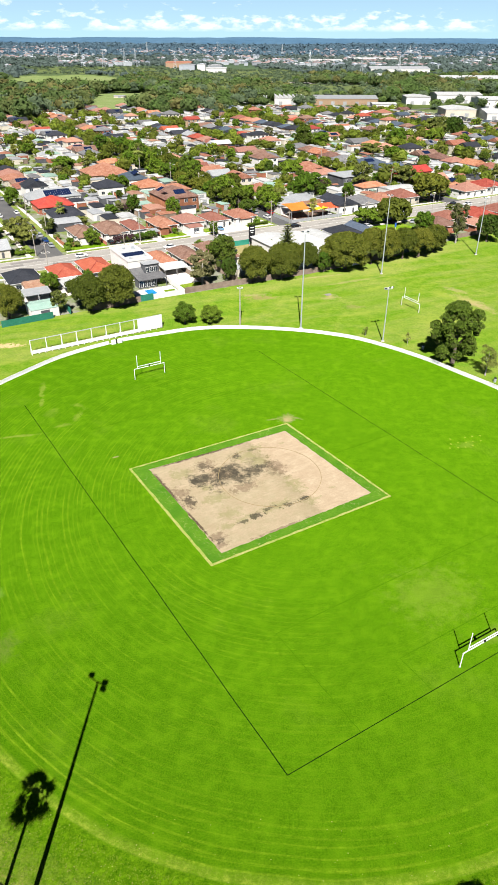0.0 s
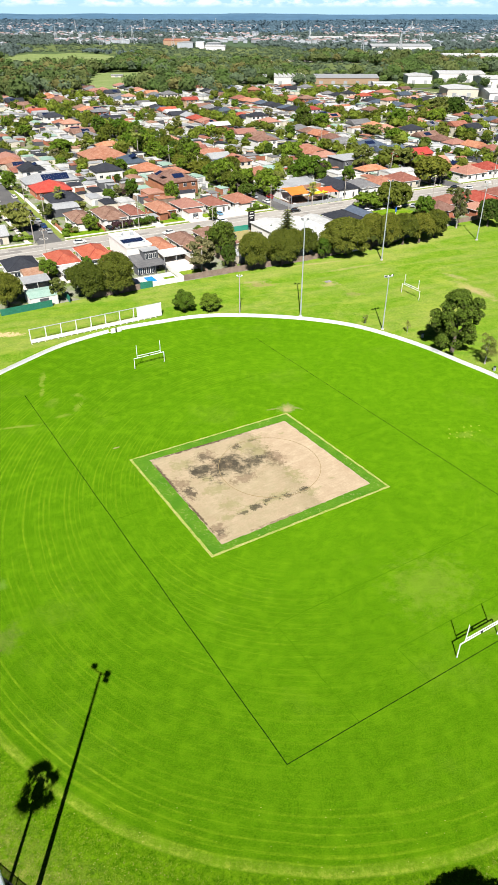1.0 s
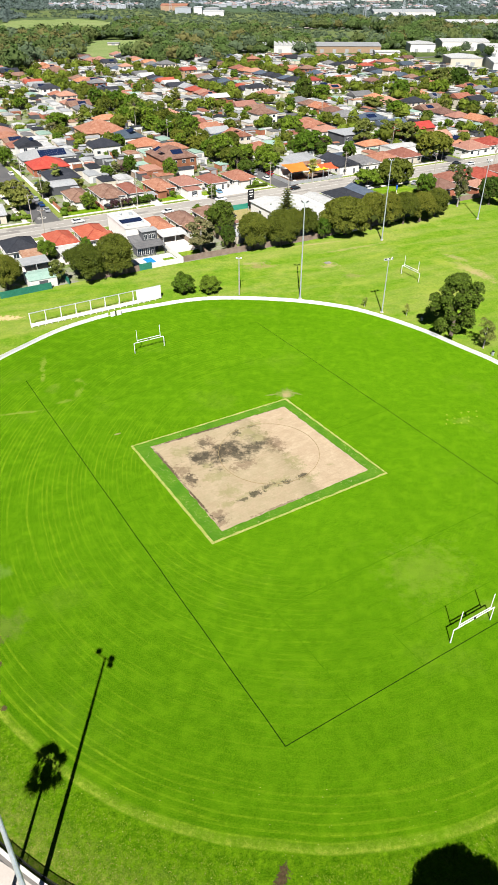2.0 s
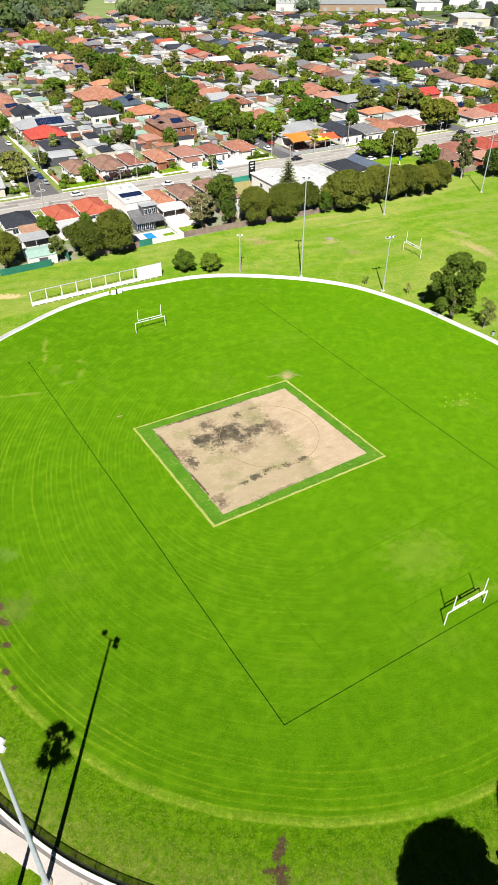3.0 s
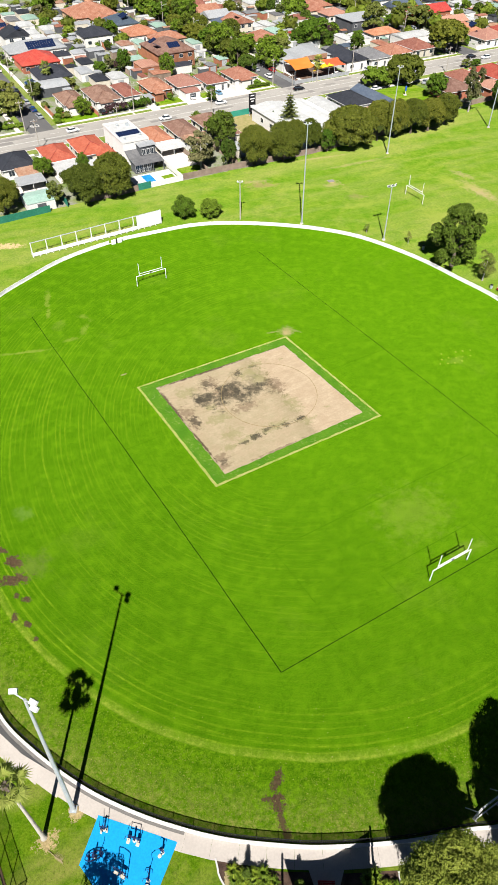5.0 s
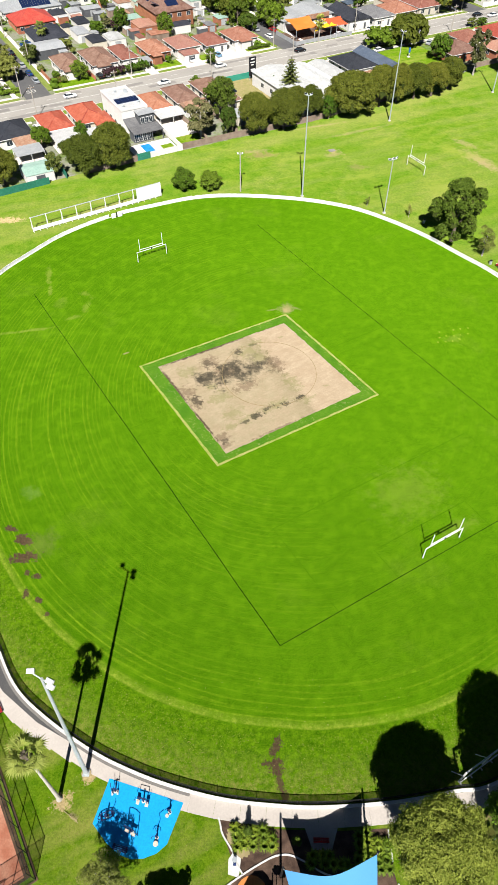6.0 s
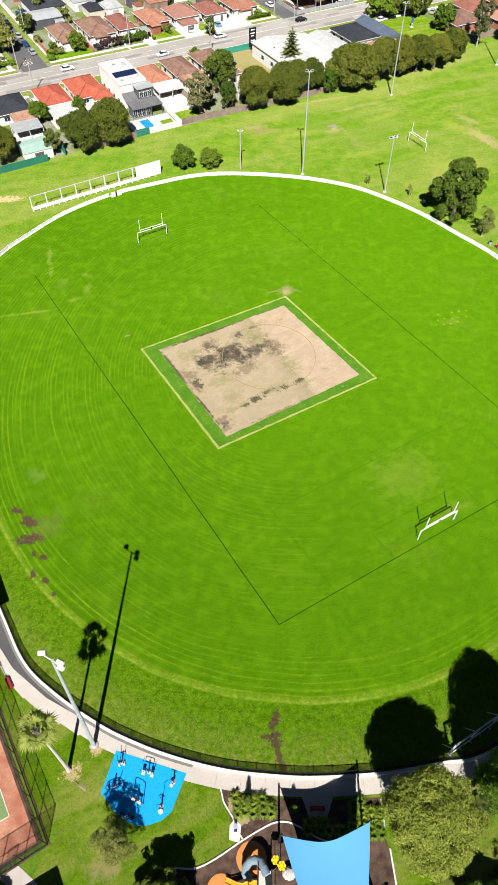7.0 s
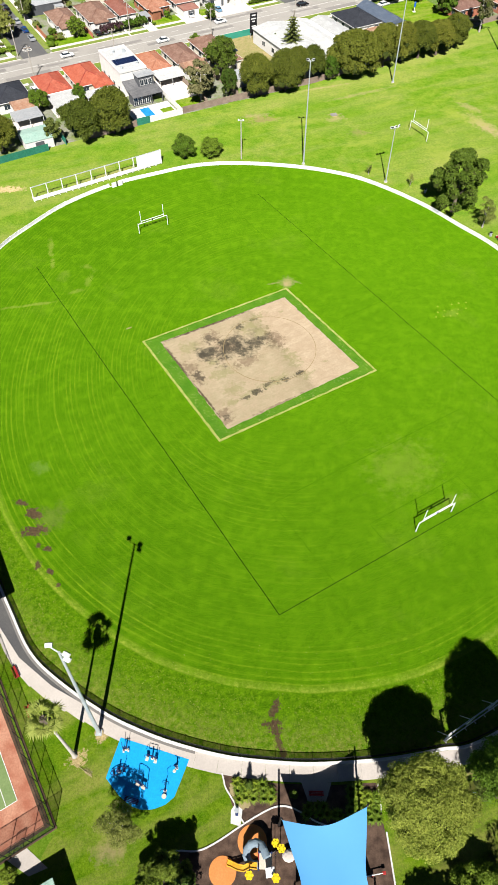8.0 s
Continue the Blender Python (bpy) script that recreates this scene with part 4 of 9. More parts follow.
run((0, 0), (0, 95.9), 0.11, "line")
run((0, 95.9), (57.4, 95.9), 0.09, "line")
run((57.4, 0), (57.4, 95.9), 0.09, "line")
run((0, 0), (57.4, 0), 0.13, "line_thin")
run((0, 48), (9, 48), 0.10, "line_thin")
run((44, 48), (57.4, 48), 0.10, "line_thin")
for end, s, sh in ((0, 1, 0.0), (95.9, -1, 1.4)):
    run((8.5 + sh, end + s * 16.8), (48.9 + sh, end + s * 16.8), 0.09, "line_thin")
    run((8.5 + sh, end), (8.5 + sh, end + s * 16.8), 0.09, "line_thin")
    run((48.9 + sh, end), (48.9 + sh, end + s * 16.8), 0.08, "line_thin")
    run((19.4 + sh, end + s * 5.6), (37.8 + sh, end + s * 5.6), 0.08, "line_thin")
    run((19.4 + sh, end), (19.4 + sh, end + s * 5.6), 0.08, "line_thin")
    run((37.8 + sh, end), (37.8 + sh, end + s * 5.6), 0.08, "line_thin")
cx, cy = field(29.5, 48)
line([(cx + 9.15 * math.cos(a * math.pi / 30), cy + 9.15 * math.sin(a * math.pi / 30)) for a in range(-40, 20)], 0.09, "line_clay", 0.10)
line([field(0.1 + 0.8 * math.cos(a * math.pi / 16), 95.8 - 0.8 * math.sin(a * math.pi / 16)) for a in range(0, 9)], 0.06, "line_thin")

# straw-dry clippings along the mown boundary: single tufts lying on the turf
rng = random.Random(4)
tufts = Geo()
for k in range(160):
    x, y = rng.uniform(-34, 30), rng.uniform(22, 36)
    w = rng.uniform(0.03, 0.09)
    a = rng.uniform(0, 3.14)
    tufts.add([(x + w * math.cos(a + q), y + w * math.sin(a + q) * 0.7, 0.01) for q in (0, 1.6, 3.1, 4.7)] + [(x, y, 0.07)], [(0, 1, 4), (1, 2, 4), (2, 3, 4), (3, 0, 4)])
solid("dry_grass_tufts", tufts, M["straw"], "scattered dry straw-coloured grass tufts", "grass", kind="stuff")


# pale worn spots in rows where practice gear stood
spots_g = Geo()
for i in range(5):
    for j in range(3):
        if (i * 3 + j) % 7 != 5:
            bx, by = 36.6 + 1.55 * i + 0.4 * j + rng.uniform(-.15, .15), 105.0 + 0.35 * i + 1.7 * j + rng.uniform(-.2, .2)
            spots_g.blot([(bx + 0.24 * rng.uniform(0.6, 1.2) * math.cos(a * 0.785), by + 0.26 * rng.uniform(0.6, 1.2) * math.sin(a * 0.785)) for a in range(8)], 0.012)
solid("worn_spots", spots_g, M["worn"], "rows of small pale dry spots in the turf", "worn turf", kind="stuff")


# ---- fences round the oval ----
near_line = smooth_line(BOUNDARY[18:34], 6)
outer_line = smooth_line(BOUNDARY[31:] + BOUNDARY[:19], 6)


def stations(pts, step):
    """Points a step apart along a line, with the heading there."""
    out, rest = [], 0.0
    for a, b in zip(pts, pts[1:]):
        d = math.dist(a, b)
        while rest <= d:
            t = rest / d
            out.append((a[0] + (b[0] - a[0]) * t, a[1] + (b[1] - a[1]) * t, math.degrees(math.atan2(b[1] - a[1], b[0] - a[0]))))
            rest += step
        rest -= d
    return out


white_fence = thing("boundary_fence", pose(0, 0, 0), "low white boundary fence round the far side of the oval", "fence", kind="structure")
bay = Geo().box(-1.25, 1.25, -0.02, 0.02, 0.06, 0.82).mesh("panel", M["white"])
post_mesh = Geo().box(-0.06, 0.06, -0.06, 0.06, -0.1, 0.92, 0.01).mesh("fence_post", M["white"])
rail_mesh = Geo().box(-1.25, 1.25, -0.05, 0.05, 0.80, 0.89, 0.01).mesh("top_rail", M["white"])
for x, y, a in stations(outer_line, 2.5):
    if -38.4 < x < -36.2 and y > 150:
        continue
    for name, me, dx in (("panel", bay, 1.25), ("fence_post", post_mesh, 0), ("top_rail", rail_mesh, 1.25)):
        ob = part(name, me, None, white_fence)
        ob.matrix_world = pose(x, y, 0, 0, 0, a) @ pose(dx, 0, 0)
part("kerb", Geo().ribbon(outer_line, -0.15, 0.12, -0.1, 0.07), M["whitewall"], white_fence, "white concrete mowing strip")
# the timber entry box beside the gap
gate_box = thing("field_gate", pose(-36.4, 152.9, 0, 0, 0, 33), "white timber field gate set in the boundary fence", "gate")
part("gate_panel", Geo().box(-1.4, -0.25, -0.18, 0.18, 0, 1.15, 0.03), M["white"], gate_box)
part("gate_panel", Geo().box(0.25, 1.4, -0.18, 0.18, 0, 1.15, 0.03), M["white"], gate_box)
part("gate_post", Geo().box(-0.1, 0.1, -0.1, 0.1, 0, 1.3, 0.01), M["black"], gate_box, "dark gate post")

mesh_fence = thing("mesh_fence", pose(0, 0, 0), "low black mesh fence along the near side of the oval", "fence", kind="structure")
inner_near = [(x, y) for x, y in near_line]
part("mesh_panel", Geo().ribbon(inner_near, -0.62, -0.60, 0.05, 0.92), M["wire"], mesh_fence, "fine black wire mesh")
part("top_rail", Geo().ribbon(inner_near, -0.64, -0.58, 0.90, 0.95), M["black"], mesh_fence)
part("bottom_rail", Geo().ribbon(inner_near, -0.63, -0.59, 0.04, 0.09), M["black"], mesh_fence)
fp = Geo().box(-0.035, 0.035, -0.035, 0.035, -0.1, 1.08, 0.008).mesh("fence_post", M["black"])
for x, y, a in stations(inner_near, 2.4):
    ob = part("fence_post", fp, None, mesh_fence)
    ob.matrix_world = pose(x, y, 0, 0, 0, a) @ pose(0, -0.61, 0)

# white edging wall and the concrete path behind it
path = thing("concrete_path", pose(0, 0, 0), "pale concrete path curving round the oval", "path", kind="structure")
spots = stations(near_line, 3.0)
for (x0, y0, a0), (x1, y1, a1) in zip(spots, spots[1:]):
    wide = 1.95 + 0.75 * min(max((-19 - x0) / 9, 0), 1)
    p0, p1 = Vector((x0, y0)), Vector((x1, y1))
    n0, n1 = Vector((-math.sin(radians(a0)), math.cos(radians(a0)))), Vector((-math.sin(radians(a1)), math.cos(radians(a1))))
    d = (p1 - p0).normalized() * 0.012
    corners = [p0 + d, p0 + n0 * wide + d, p1 + n1 * wide - d, p1 - d]
    part("slab", Geo().prism([(q.x, q.y) for q in corners][::-1], -0.09, 0.05), M["asphalt"] if x0 < -35.4 and y0 > 38.5 else M["concrete"], path)
wall = solid("edging_wall", Geo().ribbon(near_line, -0.34, 0.0, -0.1, 0.34), M["whitewall"], "low white concrete edging wall beside the path", "edging", kind="structure")


# ---- goals: a football frame carrying two rugby uprights ----
def goal():
    t = thing("goal", pose(0, 0, 0), "white steel goal with rugby uprights on a football frame", "goal posts", "goals on the fields")
    for s in (-1, 1):
        part("post", Geo().tube([(3.66 * s, 0, 0), (3.66 * s, 0, 2.5)], 0.075, 8), M["white"], t)
        part("upright", Geo().tube([(2.85 * s, 0, 2.44), (2.85 * s, 0, 3.0), (2.85 * s, 0, 5.6)], 0.065, 8), M["white"], t)
        part("socket", Geo().tube([(3.66 * s, 0, -0.05), (3.66 * s, 0, 0.12)], 0.11, 8), M["galv"], t)
    part("crossbar", Geo().tube([(-3.72, 0, 2.5), (3.72, 0, 2.5)], 0.08, 8), M["white"], t)
    part("rugby_bar", Geo().tube([(-2.85, 0, 3.0), (2.85, 0, 3.0)], 0.075, 8), M["white"], t)
    part("clamp", Geo().box(-0.12, 0.12, -0.12, 0.12, 2.5, 3.0, 0.02), M["black"], t, "dark clamp")
    return t


goal_far = goal()
goal_far.matrix_world = pose(-25.15, 134.6, 0, 0, 0, 31.5)
copy_thing(goal_far, pose(28.6, 56.3, 0, 0, 0, 31.5))
third = copy_thing(goal_far, pose(43.2, 180.0, 0, 0, 0, -59))
tagged(third, "white steel goal with rugby uprights, on the rough field")


# ---- floodlights and poles ----
def floodlight(x, y, h, heads, turn, label, r=0.16):
    t = thing("floodlight", pose(x, y, 0, 0, 0, turn), label, "floodlight", "floodlights round the oval")
    part("footing", Geo().lathe([(0.45, -0.1), (0.45, 0.12), (0.38, 0.18)], 10), M["concrete"], t, "round concrete footing")
    part("base_plate", Geo().box(-0.32, 0.32, -0.32, 0.32, 0.18, 0.23), M["galv"], t)
    part("pole", Geo().tube([(0, 0, 0.2), (0, 0, h * 0.5), (0, 0, h)], [r, r * 0.8, r * 0.55], 10), M["galv"], t)
    w = 0.36 * (len(heads) - 1) + 0.25
    part("crossarm", Geo().tube([(-w, 0, h - 0.15), (w, 0, h - 0.15)], 0.06, 6), M["galv"], t)
    for k, yaw in enumerate(heads):
        px = -w + 2 * w * k / max(len(heads) - 1, 1) if len(heads) > 1 else 0
        head = part("lamp_head", Geo().box(-0.36, 0.36, -0.18, 0.20, -0.14, 0.26, 0.05).moved(pose(px, 0, h + 0.12, 28, 0, yaw)), M["white"], t, "white lamp housing")
        part("lens", Geo().box(-0.30, 0.30, 0.20, 0.23, -0.08, 0.20).moved(pose(px, 0, h + 0.12, 28, 0, yaw)), M["glass"], head, "dark glass lens")
        part("bracket", Geo().box(px - 0.05, px + 0.05, -0.06, 0.06, h - 0.2, h + 0.1), M["galv"], t)
    return t


floodlight(11.0, 164.5, 25.2, (160, 200), 0, "very tall slim galvanised floodlight pole by the boundary fence", 0.2)
floodlight(31.7, 156.2, 13.9, (170, 200, 215), 25, "galvanised floodlight pole with three lamps by the boundary fence")
floodlight(40.0, 212.5, 24.6, (150, 190), -20, "very tall floodlight pole before the fig trees", 0.2)
floodlight(77.6, 236.0, 19.5, (150, 190), -20, "tall floodlight pole on the rough field", 0.2)
# the near one: two lamps on a side arm and one on the pole, over the path
t = thing("floodlight", pose(-20.0, 23.4, 0), "tall pale floodlight pole with square lamps beside the path", "floodlight", "floodlights round the oval")
part("footing", Geo().lathe([(0.6, -0.1), (0.6, 0.14), (0.5, 0.2)], 12), M["sandpatch"], t, "worn concrete footing")
part("base_plate", Geo().box(-0.4, 0.4, -0.4, 0.4, 0.2, 0.26), M["galv"], t)
part("pole", Geo().tube([(0, 0, 0.2), (0.4, 0.55, 13.5), (0.8, 1.1, 26.9)], [0.27, 0.21, 0.14], 12), M["galv"], t)
part("crossarm", Geo().tube([(-0.25, 1.6, 27.05), (0.8, 1.1, 26.8), (1.75, 0.7, 26.8)], 0.07, 8), M["galv"], t)
for px, py, pz, yaw in ((-0.2, 1.6, 27.35, 5), (1.65, 0.8, 27.1, -25), (1.6, 0.6, 26.35, -25)):
    m = pose(px, py, pz, 25, 0, yaw)
    head = part("lamp_head", Geo().box(-0.36, 0.36, -0.22, 0.26, -0.16, 0.24, 0.05).moved(m), M["white"], t, "white square lamp housing")
    part("lens", Geo().box(-0.31, 0.31, 0.26, 0.29, -0.12, 0.18).moved(m), M["glass"], head, "dark glass lens")
    part("bracket", Geo().tube([(0.8 + (px - 0.8) * 0.7, 1.1 + (py - 1.1) * 0.7, 26.8), (px, py, pz - 0.15)], 0.05, 6), M["galv"], t)

t = thing("power_pole", pose(-5.4, 166.6, 0), "grey timber pole with a small crossarm by the fence", "pole")
part("pole", Geo().tube([(0, 0, -0.1), (0, 0, 10.6)], [0.17, 0.11], 8), M["palebark"], t)
part("crossarm", Geo().box(-0.7, 0.7, -0.06, 0.06, 10.0, 10.14, 0.01), M["galv"], t)
for k in (-0.6, 0.6):
    part("lamp_head", Geo().box(k - 0.2, k + 0.2, -0.15, 0.25, 10.15, 10.4, 0.04), M["white"], t)


# ---- sight screens: a sliding white board in a long rail frame ----
def sight_screen(x, y, turn, bays, boarded, label):
    t = thing("sight_screen", pose(x, y, 0, 0, 0, turn), label, "sight screen", "sight screens of the oval")
    step = 3.86
    length = bays * step
    for k in range(bays + 1):
        part("post", Geo().box(k * step - 0.10, k * step + 0.10, -0.10, 0.10, -0.1, 3.75, 0.02), M["white"], t)
        part("brace", Geo().tube([(k * step, 0.1, 2.2), (k * step, 1.3, 0.0)], 0.05, 5), M["white"], t)
    part("top_rail", Geo().box(-0.1, length + 0.1, -0.09, 0.09, 3.56, 3.72, 0.02), M["galv"], t, "galvanised top rail")
    part("lower_board", Geo().box(-0.1, length + 0.1, -0.24, -0.15, 0.15, 1.05), M["white"], t, "long white lower board")
    for k in range(int(length / 1.65)):
        part("foot", Geo().box(k * 1.65 - 0.06, k * 1.65 + 0.06, -0.55, -0.1, -0.1, 0.16), M["white"], t)
    if boarded:
        for k in range(8):
            part("screen_board", Geo().box(length - boarded, length + 0.05, -0.30, -0.245, 0.45 + 0.41 * k, 0.84 + 0.41 * k), M["white"], t)
    return t


sight_screen(-55.9, 145.6, 31.9, 9, 6.9, "white sight screen board parked in its long rail frame")
sight_screen(24.9, 23.4, 31.5, 5, 0, "white steel sight screen rail frame standing by the path")


# ---- trees ----
def ico(sub):
    bm = bmesh.new()
    bmesh.ops.create_icosphere(bm, subdivisions=sub, radius=1)
    v, f = [tuple(p.co) for p in bm.verts], [tuple(q.index for q in p.verts) for p in bm.faces]
    bm.free()
    return np.array(v), f


ICO, ICO_LOW, AIRY = ico(2), ico(1), (np.zeros((0, 3)), [])


def crown(name, lobes, leaves, size, key, seed, shell=0.84, flat=0.3, tufts=14, core=None):
    """A crown of boughs: each lobe carries rounded tufts, each tuft many small leaves, round a solid core coloured dark
    for inner shade.
    """
    r = np.random.RandomState(seed)
    lobes = np.array(lobes, float)
    core = core or ICO
    girth = lobes[:, 3] * (lobes[:, 3] + lobes[:, 5])
    home = r.choice(len(lobes), len(lobes) * tufts, p=girth / girth.sum())
    d = r.normal(size=(len(home), 3))
    d /= np.linalg.norm(d, axis=1)[:, None]
    d[:, 2] = np.where(d[:, 2] < -0.3, -d[:, 2], d[:, 2])
    own = np.minimum(lobes[home, 3:6], np.median(lobes[:, 3:6], axis=0) * 1.3)
    tr = own * r.uniform(0.36, 0.56, (len(home), 1))
    tr[:, 2] = np.maximum(tr[:, 2], tr[:, 0] * 0.65)
    tc = lobes[home, :3] + d * (lobes[home, 3:6] - 0.62 * tr)
    # tufts buried in a neighbouring lobe carry no leaves
    q = np.linalg.norm((tc[:, None, :] - lobes[None, :, :3]) / lobes[None, :, 3:6], axis=2).min(axis=1)
    tc, tr = tc[q > 0.62], tr[q > 0.62]
    area = tr[:, 0] * tr[:, 2]
    which = r.choice(len(tc), leaves, p=area / area.sum())
    d = r.normal(size=(leaves, 3))
    d /= np.linalg.norm(d, axis=1)[:, None]
    d[:, 2] = np.where(d[:, 2] < -0.35, -d[:, 2], d[:, 2])
    p = tc[which] + d * tr[which] * r.uniform(0.72, 1.12, leaves)[:, None]
    q = np.linalg.norm((p[:, None, :] - lobes[None, :, :3]) / lobes[None, :, 3:6], axis=2).min(axis=1)
    p, d = p[q > shell * 0.86], d[q > shell * 0.86]
    n = len(p)
    nor = d + r.normal(size=(n, 3)) * flat
    nor[:, 2] += 0.2
    nor /= np.linalg.norm(nor, axis=1)[:, None]
    a = np.cross(nor, r.normal(size=(n, 3)))
    a /= np.linalg.norm(a, axis=1)[:, None]
    b = np.cross(nor, a)
    s = (size * r.uniform(0.6, 1.4, n))[:, None]
    quad = np.stack([p - a * s, p - b * s * 0.62 + nor * s * 0.18, p + a * s * 0.9 - nor * s * 0.15, p + b * s * 0.62 + nor * s * 0.18], axis=1).reshape(-1, 3)
    verts = quad.tolist()
    faces = np.arange(4 * n).reshape(n, 4)
    faces = np.concatenate([faces[:, [0, 1, 2]], faces[:, [0, 2, 3]]], axis=1).reshape(-1, 3).tolist()
    mats = [0] * len(faces)
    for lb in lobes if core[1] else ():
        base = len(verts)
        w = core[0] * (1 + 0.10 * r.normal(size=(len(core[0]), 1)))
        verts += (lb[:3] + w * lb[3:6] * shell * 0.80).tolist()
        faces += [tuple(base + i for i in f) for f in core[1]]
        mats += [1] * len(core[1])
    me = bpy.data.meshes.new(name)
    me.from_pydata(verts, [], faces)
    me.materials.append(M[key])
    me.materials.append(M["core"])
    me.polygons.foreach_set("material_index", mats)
    me.update()
    return me


def trunk(h, r0, spread, seed, key="bark", limbs=5):
    r = random.Random(seed)
    g = Geo().tube([(0, 0, -0.15), (0.02, 0, h * 0.12), (r.uniform(-.1, .1), r.uniform(-.1, .1), h * 0.42), (r.uniform(-.3, .3), r.uniform(-.3, .3), h * 0.75)],
                   [r0 * 1.35, r0, r0 * 0.8, r0 * 0.35], 8)
    for k in range(limbs):
        a = 2 * math.pi * (k + r.random() * 0.6) / limbs
        z = h * r.uniform(0.22, 0.5)
        g.tube([(0, 0, z), (spread * 0.35 * math.cos(a), spread * 0.35 * math.sin(a), z + h * 0.14), (spread * 0.75 * math.cos(a), spread * 0.75 * math.sin(a), z + h * 0.30)],
               [r0 * 0.55, r0 * 0.4, r0 * 0.15], 6)
    return g.mesh("trunk", M[key])


def lobes_for(style, seed):
    """Lobes of a crown of unit radius and unit height."""
    r = random.Random(seed)
    out = []
    if style == "dome":
        out.append((0, 0, 0.55, 0.84, 0.84, 0.40))
        for k in range(16):
            a = 2 * math.pi * k / 16 + r.uniform(-.2, .2)
            q = r.uniform(0.56, 0.76)
            s = r.uniform(0.20, 0.30)
            out.append((q * math.cos(a), q * math.sin(a), r.uniform(0.26, 0.66), s, s, s * 0.62))
        for k in range(10):
            a = r.uniform(0, 6.3)
            s = r.uniform(0.20, 0.30)
            q = r.uniform(0.10, 0.52)
            out.append((q * math.cos(a), q * math.sin(a), r.uniform(0.74, 0.88) - 0.16 * q, s, s, s * 0.5))
    elif style == "high":
        out += [(x, y, 0.46 + 0.54 * z, a, b, 0.54 * c) for x, y, z, a, b, c in lobes_for("dome", seed)]
    elif style == "open":
        for k in range(17):
            a = 2.4 * k + r.uniform(-.3, .3)
            q = r.uniform(0.15, 0.74)
            s = r.uniform(0.20, 0.36)
            out.append((q * math.cos(a), q * math.sin(a), 0.30 + 0.60 * (k + r.random()) / 17, s, s, s * 0.40))
    elif style == "spread":
        for k in range(36):
            f = (k + r.random()) / 36
            a = 2.4 * k + r.uniform(-.4, .4)
            q = 0.80 * math.sqrt(max(0.04, 1 - ((f - 0.36) / 0.68) ** 2)) * r.uniform(0.45, 1.08)
            w = r.uniform(0.15, 0.27)
            out.append((q * math.cos(a), q * math.sin(a), 0.18 + 0.74 * f, w, w, w * 0.52))
    elif style == "tall":
        for k in range(11):
            a = 2.4 * k
            q = 0.35 * (1 - k / 13)
            s = 0.62 * (1 - 0.55 * k / 11) * r.uniform(0.85, 1.15)
            out.append((q * math.cos(a), q * math.sin(a), 0.20 + 0.70 * k / 10, s, s, 0.14))
    elif style == "shrub":
        out.append((0, 0, 0.54, 0.56, 0.56, 0.34))
        for k in range(16):
            a = 2.4 * k
            f = (k + r.random()) / 16
            q = 0.66 * math.sqrt(max(0.05, 1 - (f - 0.35) ** 2 * 2.1))
            s = r.uniform(0.24, 0.38)
            out.append((q * math.cos(a), q * math.sin(a), 0.24 + 0.60 * f, s, s, s * 0.55))
    return out


def scaled(lobes, rad, h):
    return [(x * rad, y * rad, z * h, a * rad, b * rad, c * h) for x, y, z, a, b, c in lobes]


KINDS = {
    "f": ("dome", "fig", "bark", "dense dark olive-green fig tree by the park", 1.0),
    "F": ("dome", "fig", "bark", "broad dense dark-green fig tree", 1.0),
    "g": ("open", "gum", "palebark", "light grey-green gum tree with pale trunk", 0.8),
    "o": ("open", "olive", "palebark", "brownish grey-green paperbark tree with pale bark", 1.0),
    "b": ("shrub", "bright", "bark", "bushy bright green garden tree", 1.0),
    "d": ("dome", "dark", "bark", "dark glossy green garden tree", 1.0),
    "y": ("shrub", "yellow", "bark", "bushy lime-green garden tree", 1.0),
    "p": ("shrub", "purple", "bark", "small plum-purple leaved tree", 1.0),
    "c": ("high", "canopy", "bark", "large round leafy green tree", 1.0),
    "m": ("spread", "green", "bark", "large dark spreading tree beside the boundary fence", 1.0),
    "q": ("shrub", "bright", "bark", "young bright green tree on the park grass", 1.0),
    "n": ("dome", "fresh", "bark", "tall dense dark green tree", 1.0),
    "cyp": ("tall", "dark", "bark", "narrow upright dark green cypress", 1.0),
}
CACHE = {}


def tree(x, y, rad, h, kind, level=1, group="", z=0.0, label=""):
    """A tree of a kind, at its own crown radius and height; level 2 is the finest leafage."""
    style, leaf, bark, text, _ = KINDS[kind]
    seed = (int(abs(x) * 7 + abs(y) * 3)) % 3 if level < 2 else int(abs(x) * 7 + abs(y) * 3)
    # crowns of alike proportions share a mesh
    ratio = round(h / rad * 2) / 2 if level < 2 else h / rad
    key = (kind, level, seed, ratio)
    if key not in CACHE:
        h0 = 5.0 * ratio
        count, size = {0: (850, 0.68), 1: (3000, 0.38), 2: (15000, 0.19), 3: (46000, 0.108), 4: (8000, 0.17)}[level]
        CACHE[key] = (crown("crown", scaled(lobes_for(style, seed), 5.0, h0), count, size, leaf, seed + 11, 0.80, 0.32, 22 if level > 1 else 10, AIRY if level == 4 else ICO if level > 1 else ICO_LOW), trunk(h0 * 0.95, 0.30, 3.2, seed, bark), h0)
    cm, tm, h0 = CACHE[key]
    t = thing("tree", pose(x, y, z, 0, 0, (x * 37 + y * 11) % 360), label or text, "tree", group)
    t.scale = (rad / 5.0, rad / 5.0, h / h0)
    part("trunk", tm, None, t)
    part("crown", cm, None, t)
    return t


